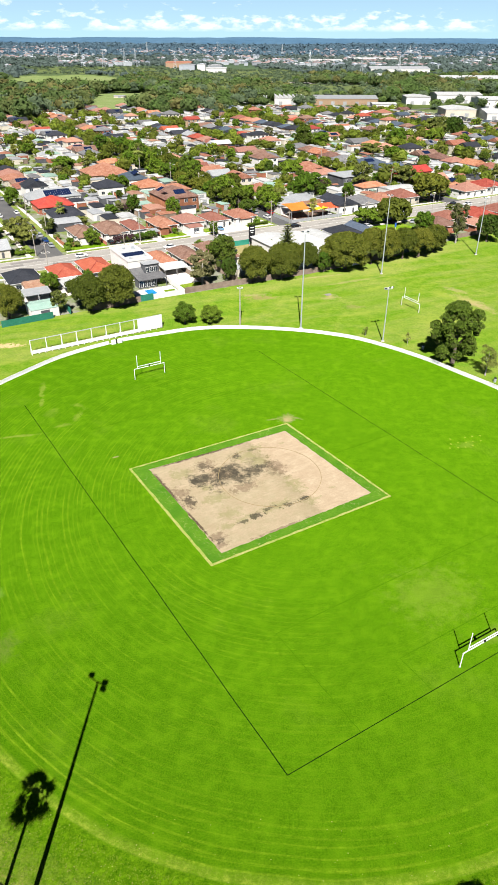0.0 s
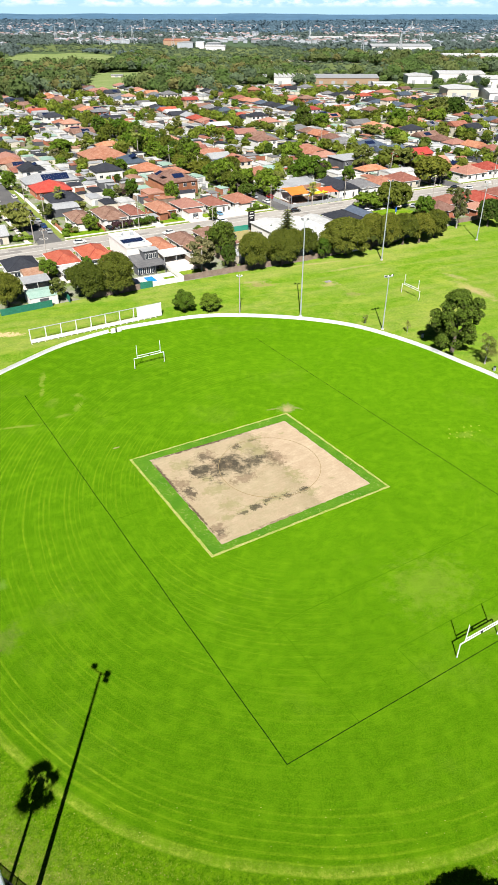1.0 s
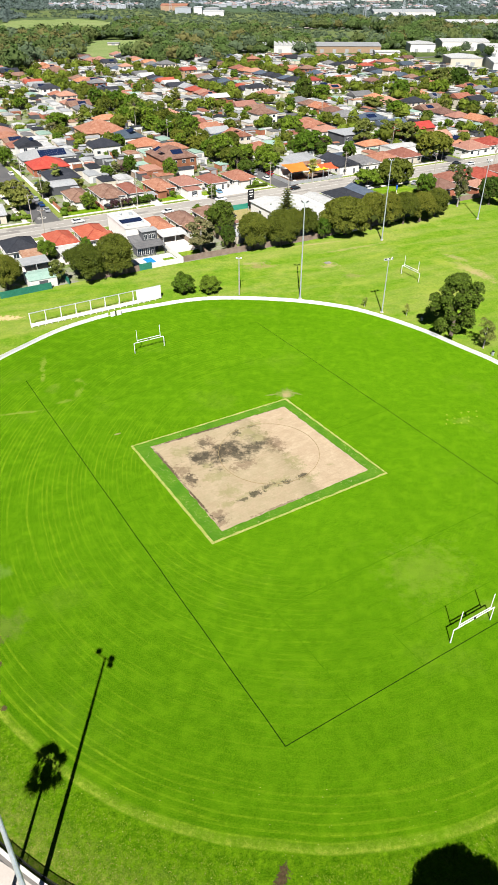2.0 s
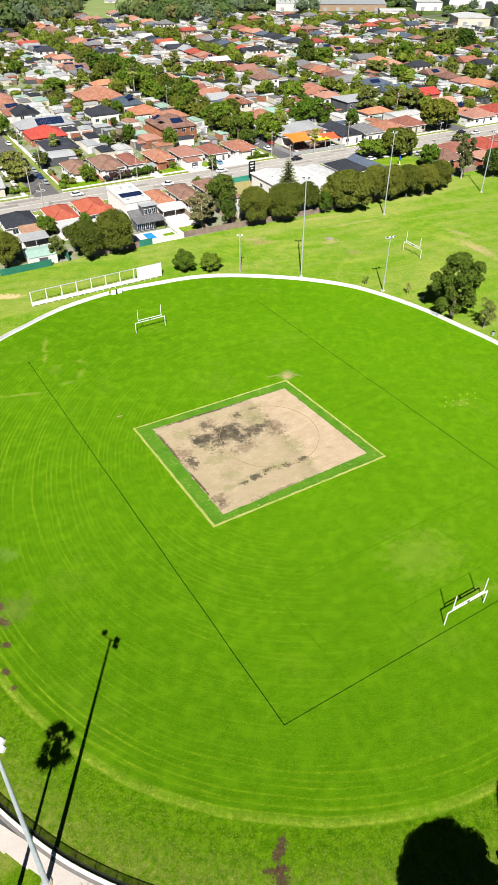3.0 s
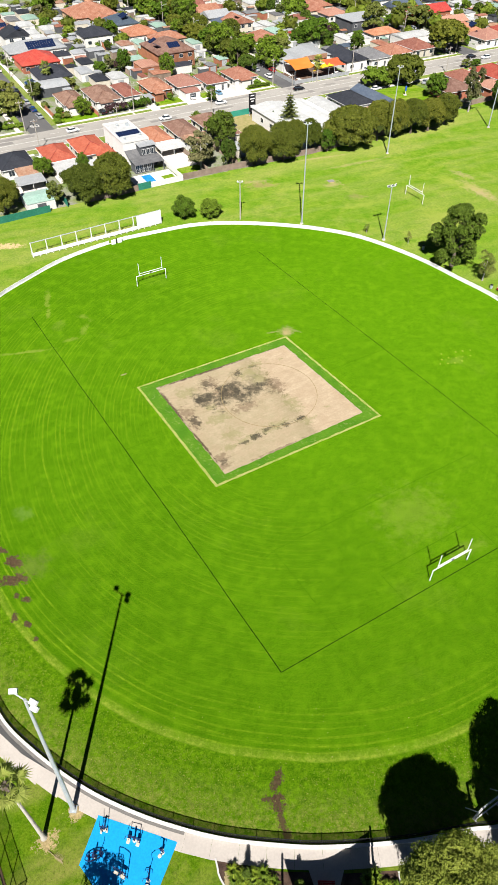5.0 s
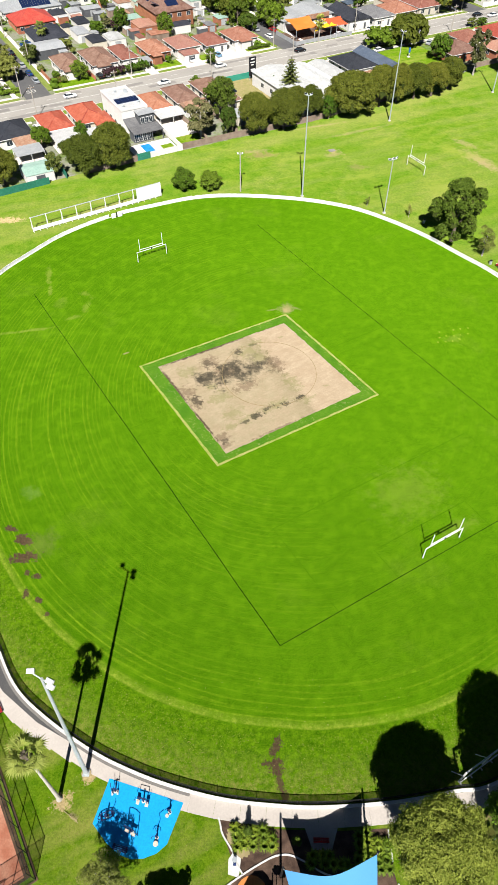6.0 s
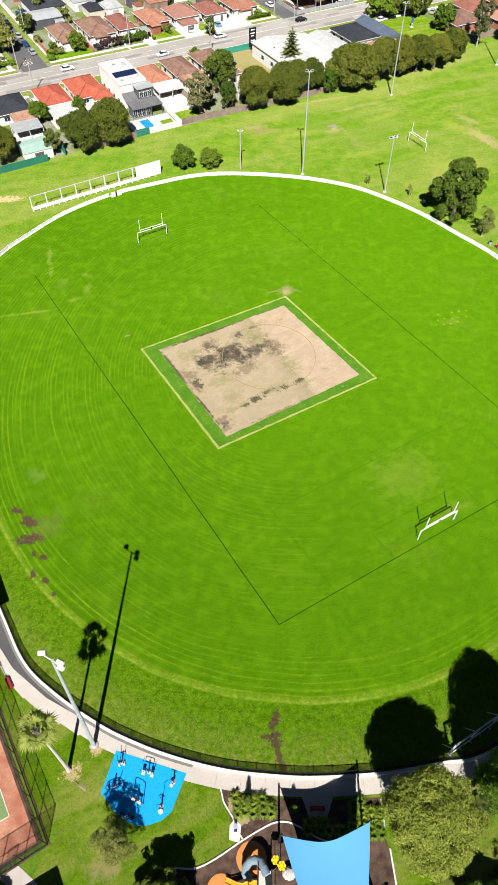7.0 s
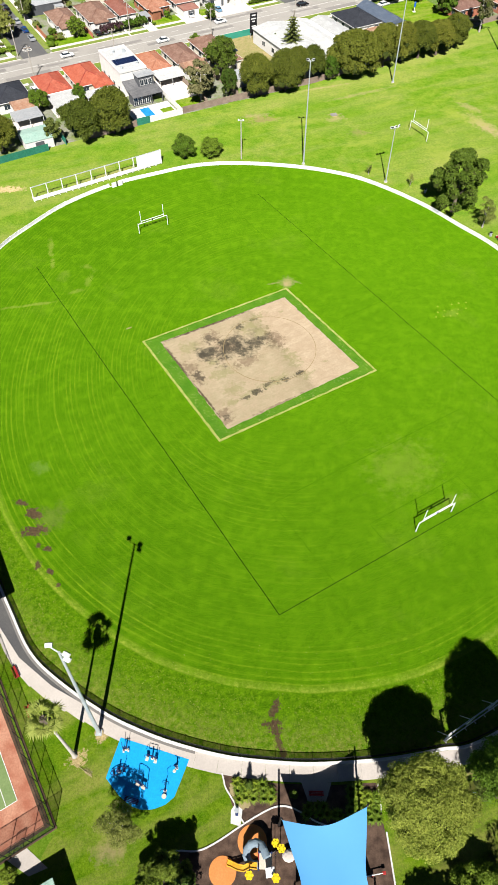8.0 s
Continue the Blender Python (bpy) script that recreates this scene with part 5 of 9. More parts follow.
def palm(x, y, h, rad, lean=(0, 0), fronds=34, label="fan palm with a slender trunk and ragged crown"):
    r = random.Random(int(abs(x * 5 + y)))
    t = thing("palm_tree", pose(x, y, 0), label, "palm tree")
    top = Vector((lean[0], lean[1], h))
    part("trunk", Geo().tube([(0, 0, -0.1), (0, 0, 0.5), tuple(top * 0.45), tuple(top)], [0.42, 0.25, 0.18, 0.15], 9), M["palebark"], t, "grey ringed trunk")
    part("dead_skirt", Geo().lathe([(0.10, -0.55 * rad), (0.26 * rad, -0.42 * rad), (0.22 * rad, 0.0), (0.10 * rad, 0.28 * rad)], 9, tuple(top)), M["bark"], t, "brown skirt of dead fronds")
    g = Geo()
    for k in range(fronds):
        tier = k % 4
        a = 2 * math.pi * (k // 4) / math.ceil(fronds / 4) + 0.8 * tier + r.uniform(-.25, .25)
        lift = (-0.85, -0.15, 0.5, 1.1)[tier] + r.uniform(-0.2, 0.2)
        L = rad * r.uniform(0.8, 1.15)
        out = Vector((math.cos(a) * math.cos(lift), math.sin(a) * math.cos(lift), math.sin(lift)))
        side = Vector((-math.sin(a), math.cos(a), 0))
        hub = top + out * L * 0.55 + Vector((0, 0, -0.10 * L))
        g.tube([tuple(top), tuple(top + out * L * 0.3), tuple(hub)], [0.06, 0.05, 0.04], 4, False)
        up = out.cross(side)
        # a fan of narrow pleated fingers at the end of the stalk, tips drooping
        for j in range(17):
            w = -1.9 + 3.8 * j / 16
            d = out * math.cos(w) + side * math.sin(w) + up * r.uniform(-0.10, 0.10)
            b1 = hub + d * L * 0.24 * r.uniform(0.9, 1.1)
            tip = hub + d * L * (0.54 - 0.16 * abs(w) / 1.9) * r.uniform(0.85, 1.1) + Vector((0, 0, -0.14 * L * r.uniform(0.3, 1.3)))
            q = (side * math.cos(w) - out * math.sin(w)) * L * 0.030
            g.add([tuple(hub), tuple(b1 - q), tuple(tip), tuple(b1 + q)], [(0, 1, 2, 3)])
    part("fronds", g, M["palmleaf"], t, "spiky sunlit green fronds")
    return t


def norfolk(x, y, h, rad):
    t = thing("pine_tree", pose(x, y, 0), "open tiered Norfolk pine above the warehouse roof", "tree")
    part("trunk", Geo().tube([(0, 0, -0.1), (0, 0, h)], [0.3, 0.05], 8), M["bark"], t)
    g = Geo()
    for k in range(14):
        z = h * (0.18 + 0.79 * k / 14)
        L = rad * (1 - 0.88 * k / 14)
        for j in range(6):
            a = 2 * math.pi * j / 6 + k * 0.5
            o, s = Vector((math.cos(a), math.sin(a), 0)), Vector((-math.sin(a), math.cos(a), 0))
            base = Vector((0, 0, z))
            for i in range(7):
                f = 0.15 + 0.85 * i / 6
                p = base + o * L * f + Vector((0, 0, 0.12 * L * f))
                w = L * 0.24 * (1.15 - f)
                for sg in (-1, 1):
                    g.add([tuple(p), tuple(p + o * 0.4), tuple(p + s * sg * (w + 0.15) + o * 0.35 + Vector((0, 0, 0.18))), tuple(p + s * sg * w - o * 0.05)], [(0, 1, 2, 3)])
            g.tube([(0, 0, z), tuple(base + o * L + Vector((0, 0, 0.12 * L)))], [0.05, 0.02], 4, False)
    part("crown", g, M["gum"], t, "grey-green tiered branches")


FIG_ROW = "row of fig trees along the park edge"
for x, y, rad, h, kind in (
        (-69.2, 169.2, 4.6, 9.7, "f"), (-48.8, 176.3, 6.0, 10.3, "f"), (-41.2, 179.5, 6.0, 12.4, "f"), (-56.5, 173.4, 2.6, 6.5, "g"),
        (-18.2, 198.9, 5.6, 10.4, "o"), (-10.0, 201.8, 2.8, 8.3, "d"), (-12.9, 214.1, 5.1, 12.2, "d"), (-2.1, 202.4, 5.6, 11.8, "f"),
        (6.7, 205.8, 5.7, 11.9, "f"), (15.1, 213.0, 4.4, 10.2, "f"), (20.9, 213.9, 3.0, 6.9, "b"), (28.6, 218.0, 9.0, 12.2, "F"), (37.9, 223.4, 5.4, 12.6, "f"),
        (44.0, 227.4, 5.0, 11.6, "f"), (50.0, 230.2, 5.4, 10.9, "f"), (56.2, 232.6, 5.5, 10.3, "f"), (62.9, 239.1, 4.8, 10.1, "f"), (10.5, 211.5, 4.2, 10.5, "f")):
    tree(x, y, rad, h, kind, 2 if kind in "fF" else 1, FIG_ROW)
tree(46.4, 143.4, 6.9, 14.4, "m", 2)
for x, y, rad, h, kind in (
        (-64.4, 191.8, 3.3, 6.2, "b"), (-53.6, 196.9, 2.1, 5.5, "b"), (44.2, 279.8, 7.0, 6.8, "b"), (55.3, 282.3, 8.2, 10.2, "f"), (64.6, 266.5, 4.5, 7.8, "b"),
        (74.1, 251.5, 4.1, 14.2, "o"), (86.6, 254.3, 5.4, 10.4, "d"), (79.8, 325.7, 9.5, 12.8, "f"), (87.5, 335.8, 4.3, 6.1, "o"), (84.5, 303.8, 2.4, 3.2, "g"), (88.8, 305.6, 2.3, 3.0, "b"),
        (-95.2, 257.3, 5.6, 6.7, "g"), (-88.6, 243.3, 5.6, 6.9, "g"), (-84.4, 260.5, 3.9, 5.8, "g"), (-71.7, 244.9, 1.6, 2.5, "b"), (-63.4, 244.5, 3.4, 6.0, "y"),
        (-65.6, 291.2, 3.0, 4.8, "b"), (-58.5, 295.5, 2.7, 4.5, "p"), (-74.4, 273.9, 3.3, 3.6, "g"), (-18.8, 259.1, 2.1, 6.1, "y"), (3.9, 234.8, 1.5, 4.9, "cyp"),
        (-22.3, 235.3, 2.2, 4.7, "y"), (-20.5, 167.0, 3.3, 5.9, "q"), (-13.5, 167.7, 3.2, 4.8, "q"), (52.4, 137.0, 2.6, 7.2, "g4"),
        (28.6, 500.9, 6.6, 15.7, "d"), (40.9, 501.3, 7.1, 10.8, "b"), (16.1, 392.0, 8.0, 8.5, "b"), (22.4, 337.2, 8.4, 11.1, "b"), (15.5, 334.7, 3.9, 6.9, "b"),
        (7.2, 321.0, 5.4, 6.5, "g"), (29.9, 347.0, 4.0, 6.4, "p"), (135.0, 556.0, 9.2, 15.3, "g"), (148.0, 560.0, 9.2, 15.3, "d"), (127.6, 528.5, 8.1, 10.0, "y"), (97.1, 514.9, 7.8, 12.0, "b"),
        (-113.1, 391.8, 7.2, 9.8, "b"), (82.6, 439.4, 7.9, 8.7, "b"), (73.0, 468.7, 8.4, 7.5, "g"), (51.5, 353.8, 6.4, 12.9, "g"), (75.1, 367.6, 7.3, 9.0, "g"), (68.5, 381.5, 6.9, 7.9, "g")):
    tree(x, y, rad, h, kind[0], 4 if kind == "g4" else 2 if y < 200 else 1) if kind != "cyp" else tree(x, y, rad, h, kind)
palm(-83.6, 276.7, 7.0, 2.6, (0.3, 0))
palm(21.5, 284.3, 7.6, 2.6, (0, 0))
palm(-69.6, 392.9, 13.5, 4.0, (0, 0))
norfolk(9.1, 229.0, 12.6, 4.4)


# ---- houses ----
SLOPE = math.tan(radians(23))


def hip(g, x0, x1, y0, y1, z, pitch=SLOPE, gable=False, t=0.2):
    """A hipped or gabled roof over a rectangle, with a fascia and a soffit."""
    w, d = x1 - x0, y1 - y0
    rise = min(w, d) / 2 * pitch
    cut = 0.0 if gable else min(w, d) / 2
    if w >= d:
        ra, rb = (x0 + cut, (y0 + y1) / 2), (x1 - cut, (y0 + y1) / 2)
        tops = [(3, 2, 7, 6), (1, 0, 6, 7), (0, 3, 6), (2, 1, 7)]
    else:
        ra, rb = ((x0 + x1) / 2, y0 + cut), ((x0 + x1) / 2, y1 - cut)
        tops = [(0, 3, 7, 6), (2, 1, 6, 7), (1, 0, 6), (3, 2, 7)]
    v = [(x0, y0, z), (x1, y0, z), (x1, y1, z), (x0, y1, z)]
    verts = v + [(x0, y0, z - t), (x1, y0, z - t), (*ra, z + rise), (*rb, z + rise), (x1, y1, z - t), (x0, y1, z - t)]
    faces = [(4, 5, 1, 0), (5, 8, 2, 1), (8, 9, 3, 2), (9, 4, 0, 3), (4, 9, 8, 5)] + [tuple(reversed(f)) for f in tops]
    g.add(verts, faces)
    return z + rise, ra, rb


def shared(key, build, store={}):
    if key not in store:
        store[key] = build()
    return store[key]


def window_mesh(w, h):
    return shared(("wf", w, h), lambda: Geo().box(-w / 2 - 0.07, w / 2 + 0.07, -0.05, 0.03, -0.07, h + 0.07).mesh("window", M["white"]))


def pane_mesh(w, h):
    return shared(("wp", w, h), lambda: Geo().box(-w / 2, -0.03, -0.065, -0.055, 0, h).box(0.03, w / 2, -0.065, -0.055, 0, h).mesh("pane", M["glass"]))


def glazed_mesh(w, h):
    def build():
        me = Geo().box(-w / 2 - 0.07, w / 2 + 0.07, -0.05, 0.03, -0.07, h + 0.07).box(-w / 2, -0.03, -0.065, -0.055, 0, h).box(0.03, w / 2, -0.065, -0.055, 0, h).mesh("window", M["white"])
        me.materials.append(M["glass"])
        me.polygons.foreach_set("material_index", [0] * 6 + [1] * 12)
        return me
    return shared(("wg", w, h), build)


def add_window(parent, x, y, z, turn, w, h, fine):
    f = part("window", window_mesh(w, h) if fine else glazed_mesh(w, h), None, parent)
    f.matrix_local = pose(x, y, z, 0, 0, turn)
    if fine:
        part("pane", pane_mesh(w, h), None, f)


def add_solar(parent, x, y, z, turn, tilt, nx, ny):
    me = shared("solar", lambda: Geo().box(-0.49, 0.49, -0.8, 0.8, 0.06, 0.10).mesh("solar_panel", M["solar"]))
    for i in range(nx):
        for j in range(ny):
            p = part("solar_panel", me, None, parent)
            p.matrix_local = pose(x, y, z, 0, 0, turn) @ pose(0, 0, 0, tilt, 0, 0) @ pose((i - (nx - 1) / 2) * 1.02, (j - (ny - 1) / 2) * 1.65, 0)


ROOF_WORDS = {"terra": "terracotta-tiled", "red": "red-tiled", "orange": "orange-tiled", "brown": "brown-tiled", "rose": "faded rose-tiled", "char": "charcoal-tiled", "grey": "grey-tiled",
              "navy": "blue-grey sheet", "whiteroof": "white sheet", "greysheet": "grey sheet", "mint": "mint-green sheet", "redsheet": "bright red sheet", "rust": "rusty sheet"}
WALL_WORDS = {"render": "white rendered", "cream": "cream weatherboard", "brick": "red brick", "buff": "buff brick", "darkwall": "dark-walled"}
TAKEN = []


def house(u0, u1, v0, v1, roof="terra", wall="render", h=3.0, shape="hip", wing=None, fine=True, solar=None, chimney=False, group="", place="", front=True):
    """A house on the street grid; the rectangle is that of its eaves."""
    uc, vc = (u0 + u1) / 2, (v0 + v1) / 2
    w, d = (u1 - u0) / 2, (v1 - v0) / 2
    TAKEN.append((u0, u1, v0, v1))
    storeys = "two-storey " if h > 4.5 else ""
    t = thing("house", uv_pose(uc, vc), f"{WALL_WORDS[wall]} {storeys}house with {ROOF_WORDS[roof]} {'flat' if shape == 'flat' else shape + 'ped' if shape == 'hip' else 'gabled'} roof{place}", "house", group)
    e = 0.5
    walls = Geo().box(-w + e, w - e, -d + e, d - e, -0.15, h - 0.12)
    g = Geo()
    if shape == "flat":
        g.box(-w, w, -d, d, h - 0.12, h + 0.10, 0.03)
        top = h
        ra = rb = (0, 0)
    else:
        top, ra, rb = hip(g, -w, w, -d, d, h, gable=shape == "gable")
        if shape == "gable":
            if w >= d:
                for s in (-1, 1):
                    walls.add([(s * (w - e), -d + e, h - 0.2), (s * (w - e), d - e, h - 0.2), (s * (w - e), 0, top - 0.25)], [(0, 1, 2)])
            else:
                for s in (-1, 1):
                    walls.add([(-w + e, s * (d - e), h - 0.2), (w - e, s * (d - e), h - 0.2), (0, s * (d - e), top - 0.25)], [(0, 1, 2)])
    if wing:
        a0, a1, b0, b1 = wing[0] - uc, wing[1] - uc, wing[2] - vc, wing[3] - vc
        TAKEN.append(wing)
        walls.box(a0 + e, a1 - e, b0 + e, b1 - e, -0.15, h - 0.12)
        hip(g, a0, a1, b0, b1, h + 0.02, gable=False)
    part("wall", walls, M[wall], t)
    rf = part("roof", g, M[roof], t)
    if fine and shape == "hip":
        caps = Geo().tube([(*ra, top + 0.02), (*rb, top + 0.02)] if ra != rb else [(ra[0] - 0.2, ra[1], top), (ra[0] + 0.2, ra[1], top)], 0.11, 6)
        for sx, sy in ((-1, -1), (1, -1), (1, 1), (-1, 1)):
            near = ra if (w >= d and sx < 0) or (w < d and sy < 0) else rb
            caps.tube([(sx * w, sy * d, h + 0.03), (*near, top + 0.02)], 0.10, 5)
        part("ridge_tiles", caps, M[roof], rf)
        gut = Geo()
        for x0, x1, y0, y1 in ((-w - 0.1, w + 0.1, -d - 0.1, -d), (-w - 0.1, w + 0.1, d, d + 0.1), (-w - 0.1, -w, -d, d), (w, w + 0.1, -d, d)):
            gut.box(x0, x1, y0, y1, h - 0.16, h - 0.02)
        part("gutter", gut, M["white"], t)
    # openings
    ww, wh = (1.6, 1.25)
    for k, floor in enumerate([0] if h < 4.5 else [0, 2.9]):
        n = max(1, int((2 * w - 2) / 3.2))
        for i in range(n):
            x = -w + e + (2 * w - 1) * (i + 0.5) / n
            if k == 0 and i == n // 2 and front:
                part("door", Geo().box(x - 0.45, x + 0.45, -d + e - 0.05, -d + e + 0.02, 0, 2.05), M["darkwall"], t, "dark painted door")
            else:
                add_window(t, x, -d + e, 0.95 + floor, 0, ww, wh, fine)
        n = max(1, int((2 * d - 2) / 4.2))
        for i in range(n if fine else 1):
            y = -d + e + (2 * d - 1) * (i + 0.5) / n
            for s in (-1, 1):
                if fine or (s < 0 and h < 4.5):
                    add_window(t, s * (w - e), y, 0.95 + floor, 90 * s, ww, wh, fine)
    if chimney:
        part("chimney", Geo().box(w * 0.3 - 0.3, w * 0.3 + 0.3, 0.2, 0.8, h, top + 0.6, 0.03), M["brick"], t, "brick chimney")
    if solar:
        sx, sy, nx, ny = solar
        side = -1 if sy < 0 else 1
        if shape == "flat":
            add_solar(t, sx, sy, h + 0.12, 0, 6, nx, ny)
        else:
            z = h + (d - abs(sy)) * SLOPE if w >= d else h + (w - abs(sx)) * SLOPE
            if w >= d:
                add_solar(t, sx, sy, z + 0.02, 0, -math.degrees(math.atan(SLOPE)) * side, nx, ny)
            else:
                add_solar(t, sx, sy, z + 0.02, 90 if sx < 0 else -90, -math.degrees(math.atan(SLOPE)) * -1, nx, ny)
    return t


def canopy(u0, u1, v0, v1, h, roof, label, drop=0.35, category="patio roof"):
    """An open roof on slim posts, falling a little away from the house."""
    uc, vc = (u0 + u1) / 2, (v0 + v1) / 2
    w, d = (u1 - u0) / 2, (v1 - v0) / 2
    t = thing("patio_cover", uv_pose(uc, vc), label, category)
    TAKEN.append((u0, u1, v0, v1))
    part("roof", Geo().add([(-w, -d, h - drop), (w, -d, h - drop), (w, d, h), (-w, d, h), (-w, -d, h - drop - 0.1), (w, -d, h - drop - 0.1), (w, d, h - 0.1), (-w, d, h - 0.1)],
                           [(0, 1, 2, 3), (7, 6, 5, 4), (4, 5, 1, 0), (5, 6, 2, 1), (6, 7, 3, 2), (7, 4, 0, 3)]), M[roof], t)
    for sx in (-1, 0, 1):
        part("post", Geo().box(sx * (w - 0.15) - 0.06, sx * (w - 0.15) + 0.06, -d + 0.1, -d + 0.22, -0.1, h - drop - 0.05), M["white"], t)
    for sx in (-1, 1):
        part("post", Geo().box(sx * (w - 0.15) - 0.06, sx * (w - 0.15) + 0.06, d - 0.22, d - 0.1, -0.1, h - 0.1), M["white"], t)
    part("paving", Geo().box(-w, w, -d, d, -0.12, 0.03), M["concrete"], t, "concrete paving")
    return t


def shed(u0, u1, v0, v1, roof="whiteroof", wall="render", h=2.5, label="", fine=False):
    uc, vc = (u0 + u1) / 2, (v0 + v1) / 2
    w, d = (u1 - u0) / 2, (v1 - v0) / 2
    TAKEN.append((u0, u1, v0, v1))
    t = thing("shed", uv_pose(uc, vc), label or f"{WALL_WORDS[wall]} backyard shed with {ROOF_WORDS[roof]} roof", "shed", "backyard sheds")
    g = Geo()
    top, _, _ = hip(g, -w, w, -d, d, h, 0.14, True, 0.08)
    walls = Geo().box(-w + 0.15, w - 0.15, -d + 0.15, d - 0.15, -0.15, h - 0.06)
    for s in (-1, 1):
        if w >= d:
            walls.add([(s * (w - 0.15), -d + 0.15, h - 0.1), (s * (w - 0.15), d - 0.15, h - 0.1), (s * (w - 0.15), 0, top - 0.1)], [(0, 1, 2)])
        else:
            walls.add([(-w + 0.15, s * (d - 0.15), h - 0.1), (w - 0.15, s * (d - 0.15), h - 0.1), (0, s * (d - 0.15), top - 0.1)], [(0, 1, 2)])
    part("wall", walls, M[wall], t)
    part("roof", g, M[roof], t)
    if fine or (u0 * 7 + v0 * 3) % 1.0 < 0.3:
        part("door", Geo().box(-min(1.2, w - 0.4), min(1.2, w - 0.4), -d + 0.10, -d + 0.2, 0, min(2.1, h - 0.3)), M["darkwall"] if fine else M["greysheet"], t)
    return t


def block(u0, u1, v0, v1, z0, z1, key, name, label, category, kind=""):
    return solid(name, Geo().box(u0, u1, v0, v1, z0, z1), M[key], label, category, uv_pose(0, 0), kind=kind)


def slab(u0, u1, v0, v1, z, key, name, label, category):
    return solid(name, Geo().box(u0, u1, v0, v1, -0.14, z), M[key], label, category, uv_pose(0, 0), kind="structure")


def wall_run(pts, h, key, name, label, t=0.1):
    """A garden fence or wall through points on the grid."""
    return solid(name, Geo().ribbon([uv(*p) for p in pts], -t / 2, t / 2, -0.14, h), M[key], label, "fence", kind="structure")


# ---- the main road and its side streets ----
SIDE = [-238, -142, -46, 51, 150, 243, 337, 432, 528]
road = solid("road", Geo().box(-330, 620, -14.2, 0, -0.3, -0.03), M["road"], "wide bleached concrete and asphalt main road", "road", uv_pose(0, 0), kind="structure")
rng = random.Random(8)
patches = Geo()
for k in range(46):
    u, lane = rng.uniform(-40, 330), rng.choice((-12.4, -9.0, -5.2, -2.0))
    patches.box(u, u + rng.uniform(2, 16), lane - rng.uniform(0.4, 1.4), lane + rng.uniform(0.4, 1.3), -0.05, -0.022 + 0.0004 * k)
solid("road_repairs", patches, M["patch"], "darker patched repairs and tracks on the main road", "road repairs", uv_pose(0, 0), kind="stuff")
markings = thing("road_markings", uv_pose(0, 0), "faded white lane dashes and edge lines", "road markings", kind="structure")
dash = Geo().box(-1.5, 1.5, -0.08, 0.08, -0.03, -0.012).mesh("dash", M["linepaint"])
for k in range(-6, 40):
    for v in (-10.6, -3.5):
        ob = part("dash", dash, None, markings)
        ob.matrix_local = pose(k * 9.0, v, 0)
part("centre_line", Geo().box(-100, 360, -7.22, -7.10, -0.03, -0.012).box(-100, 360, -7.02, -6.90, -0.03, -0.012), M["linepaint"], markings)
for s in SIDE:
    solid("side_street", Geo().box(s - 4.2, s + 4.2, 0, 540, -0.3, -0.02), M["asphalt"], "dark asphalt side street with parked cars", "street", uv_pose(0, 0), kind="structure")
    for a, b in ((s - 6.4, s - 4.4), (s + 4.4, s + 6.4)):
        slab(a, b, 4, 540, 0.03, "verge", "nature_strip", "dry grass strip beside the street", "verge")
        slab(a - 1.5 if a < s else b, a if a < s else b + 1.5, 4, 540, 0.05, "concrete", "footpath", "pale concrete footpath", "footpath")
for v in (188, 372):
    solid("cross_street", Geo().box(-330, 620, v - 4, v + 4, -0.3, -0.022), M["asphalt"], "dark asphalt cross street", "street", uv_pose(0, 0), kind="structure")
for s0, s1 in zip(SIDE, SIDE[1:]):
    slab(s0 + 6, s1 - 6, 0.2, 2.4, 0.05, "verge", "nature_strip", "dry grass strip beside the main road", "verge")
    slab(s0 + 6, s1 - 6, 2.4, 4.0, 0.06, "concrete", "footpath", "pale concrete footpath", "footpath")
    slab(s0 + 5, s1 - 5, -0.02, 0.2, 0.12, "concrete", "kerb", "concrete kerb along the main road", "kerb")
slab(-330, 620, -14.4, -14.2, 0.12, "concrete", "kerb", "concrete kerb along the main road", "kerb")
slab(-330, 620, -17.6, -14.4, 0.05, "verge", "nature_strip", "dry grass strip beside the main road", "verge")
for a, b in ((-60, 43), (51, 62), (74, 85), (94, 106), (139, 162), (170, 330)):
    slab(a, b, -18.9, -17.6, 0.06, "concrete", "footpath", "pale concrete footpath", "footpath")
# speed limit painted on the side street
digits = bpy.data.curves.new("speed_number", "FONT")
digits.body, digits.size, digits.align_x = "50", 3.5, "CENTER"
digits.extrude = 0.004
digits.materials.append(M["linepaint"])
number = new("speed_number", digits)
number.matrix_world = uv_pose(50.0, 5.0, 0.0, 0)
tagged(number, "white painted speed limit figure fifty on asphalt", "road marking", kind="structure")

# ---- front row, between the park and the main road ----
FRONT = "houses backing onto the park"
house(13, 26, -36, -20, "grey", "cream", group=FRONT)
house(29.6, 40, -33.9, -21.5, "char", "render", group=FRONT)
house(33.2, 40.5, -39.5, -33.2, "rust", "render", 2.8, "gable", group=FRONT, place=" at the back")
canopy(31.6, 39.6, -45.2, -39.6, 2.9, "greysheet", "grey sheet patio roof on posts behind a house")
shed(30.4, 38.2, -58.0, -50.2, "mint", "render", 2.6, "white garage with a pale mint sheet roof", True)
house(43.3, 52.2, -34.5, -21.2, "red", "render", group=FRONT, chimney=False)
canopy(43.8, 52.0, -43.0, -34.6, 2.9, "whiteroof", "white sheet patio roof with a clear strip")
house(53.6, 63.2, -34.5, -19.5, "red", "cream", group=FRONT, wing=(58, 64.0, -37.5, -28))
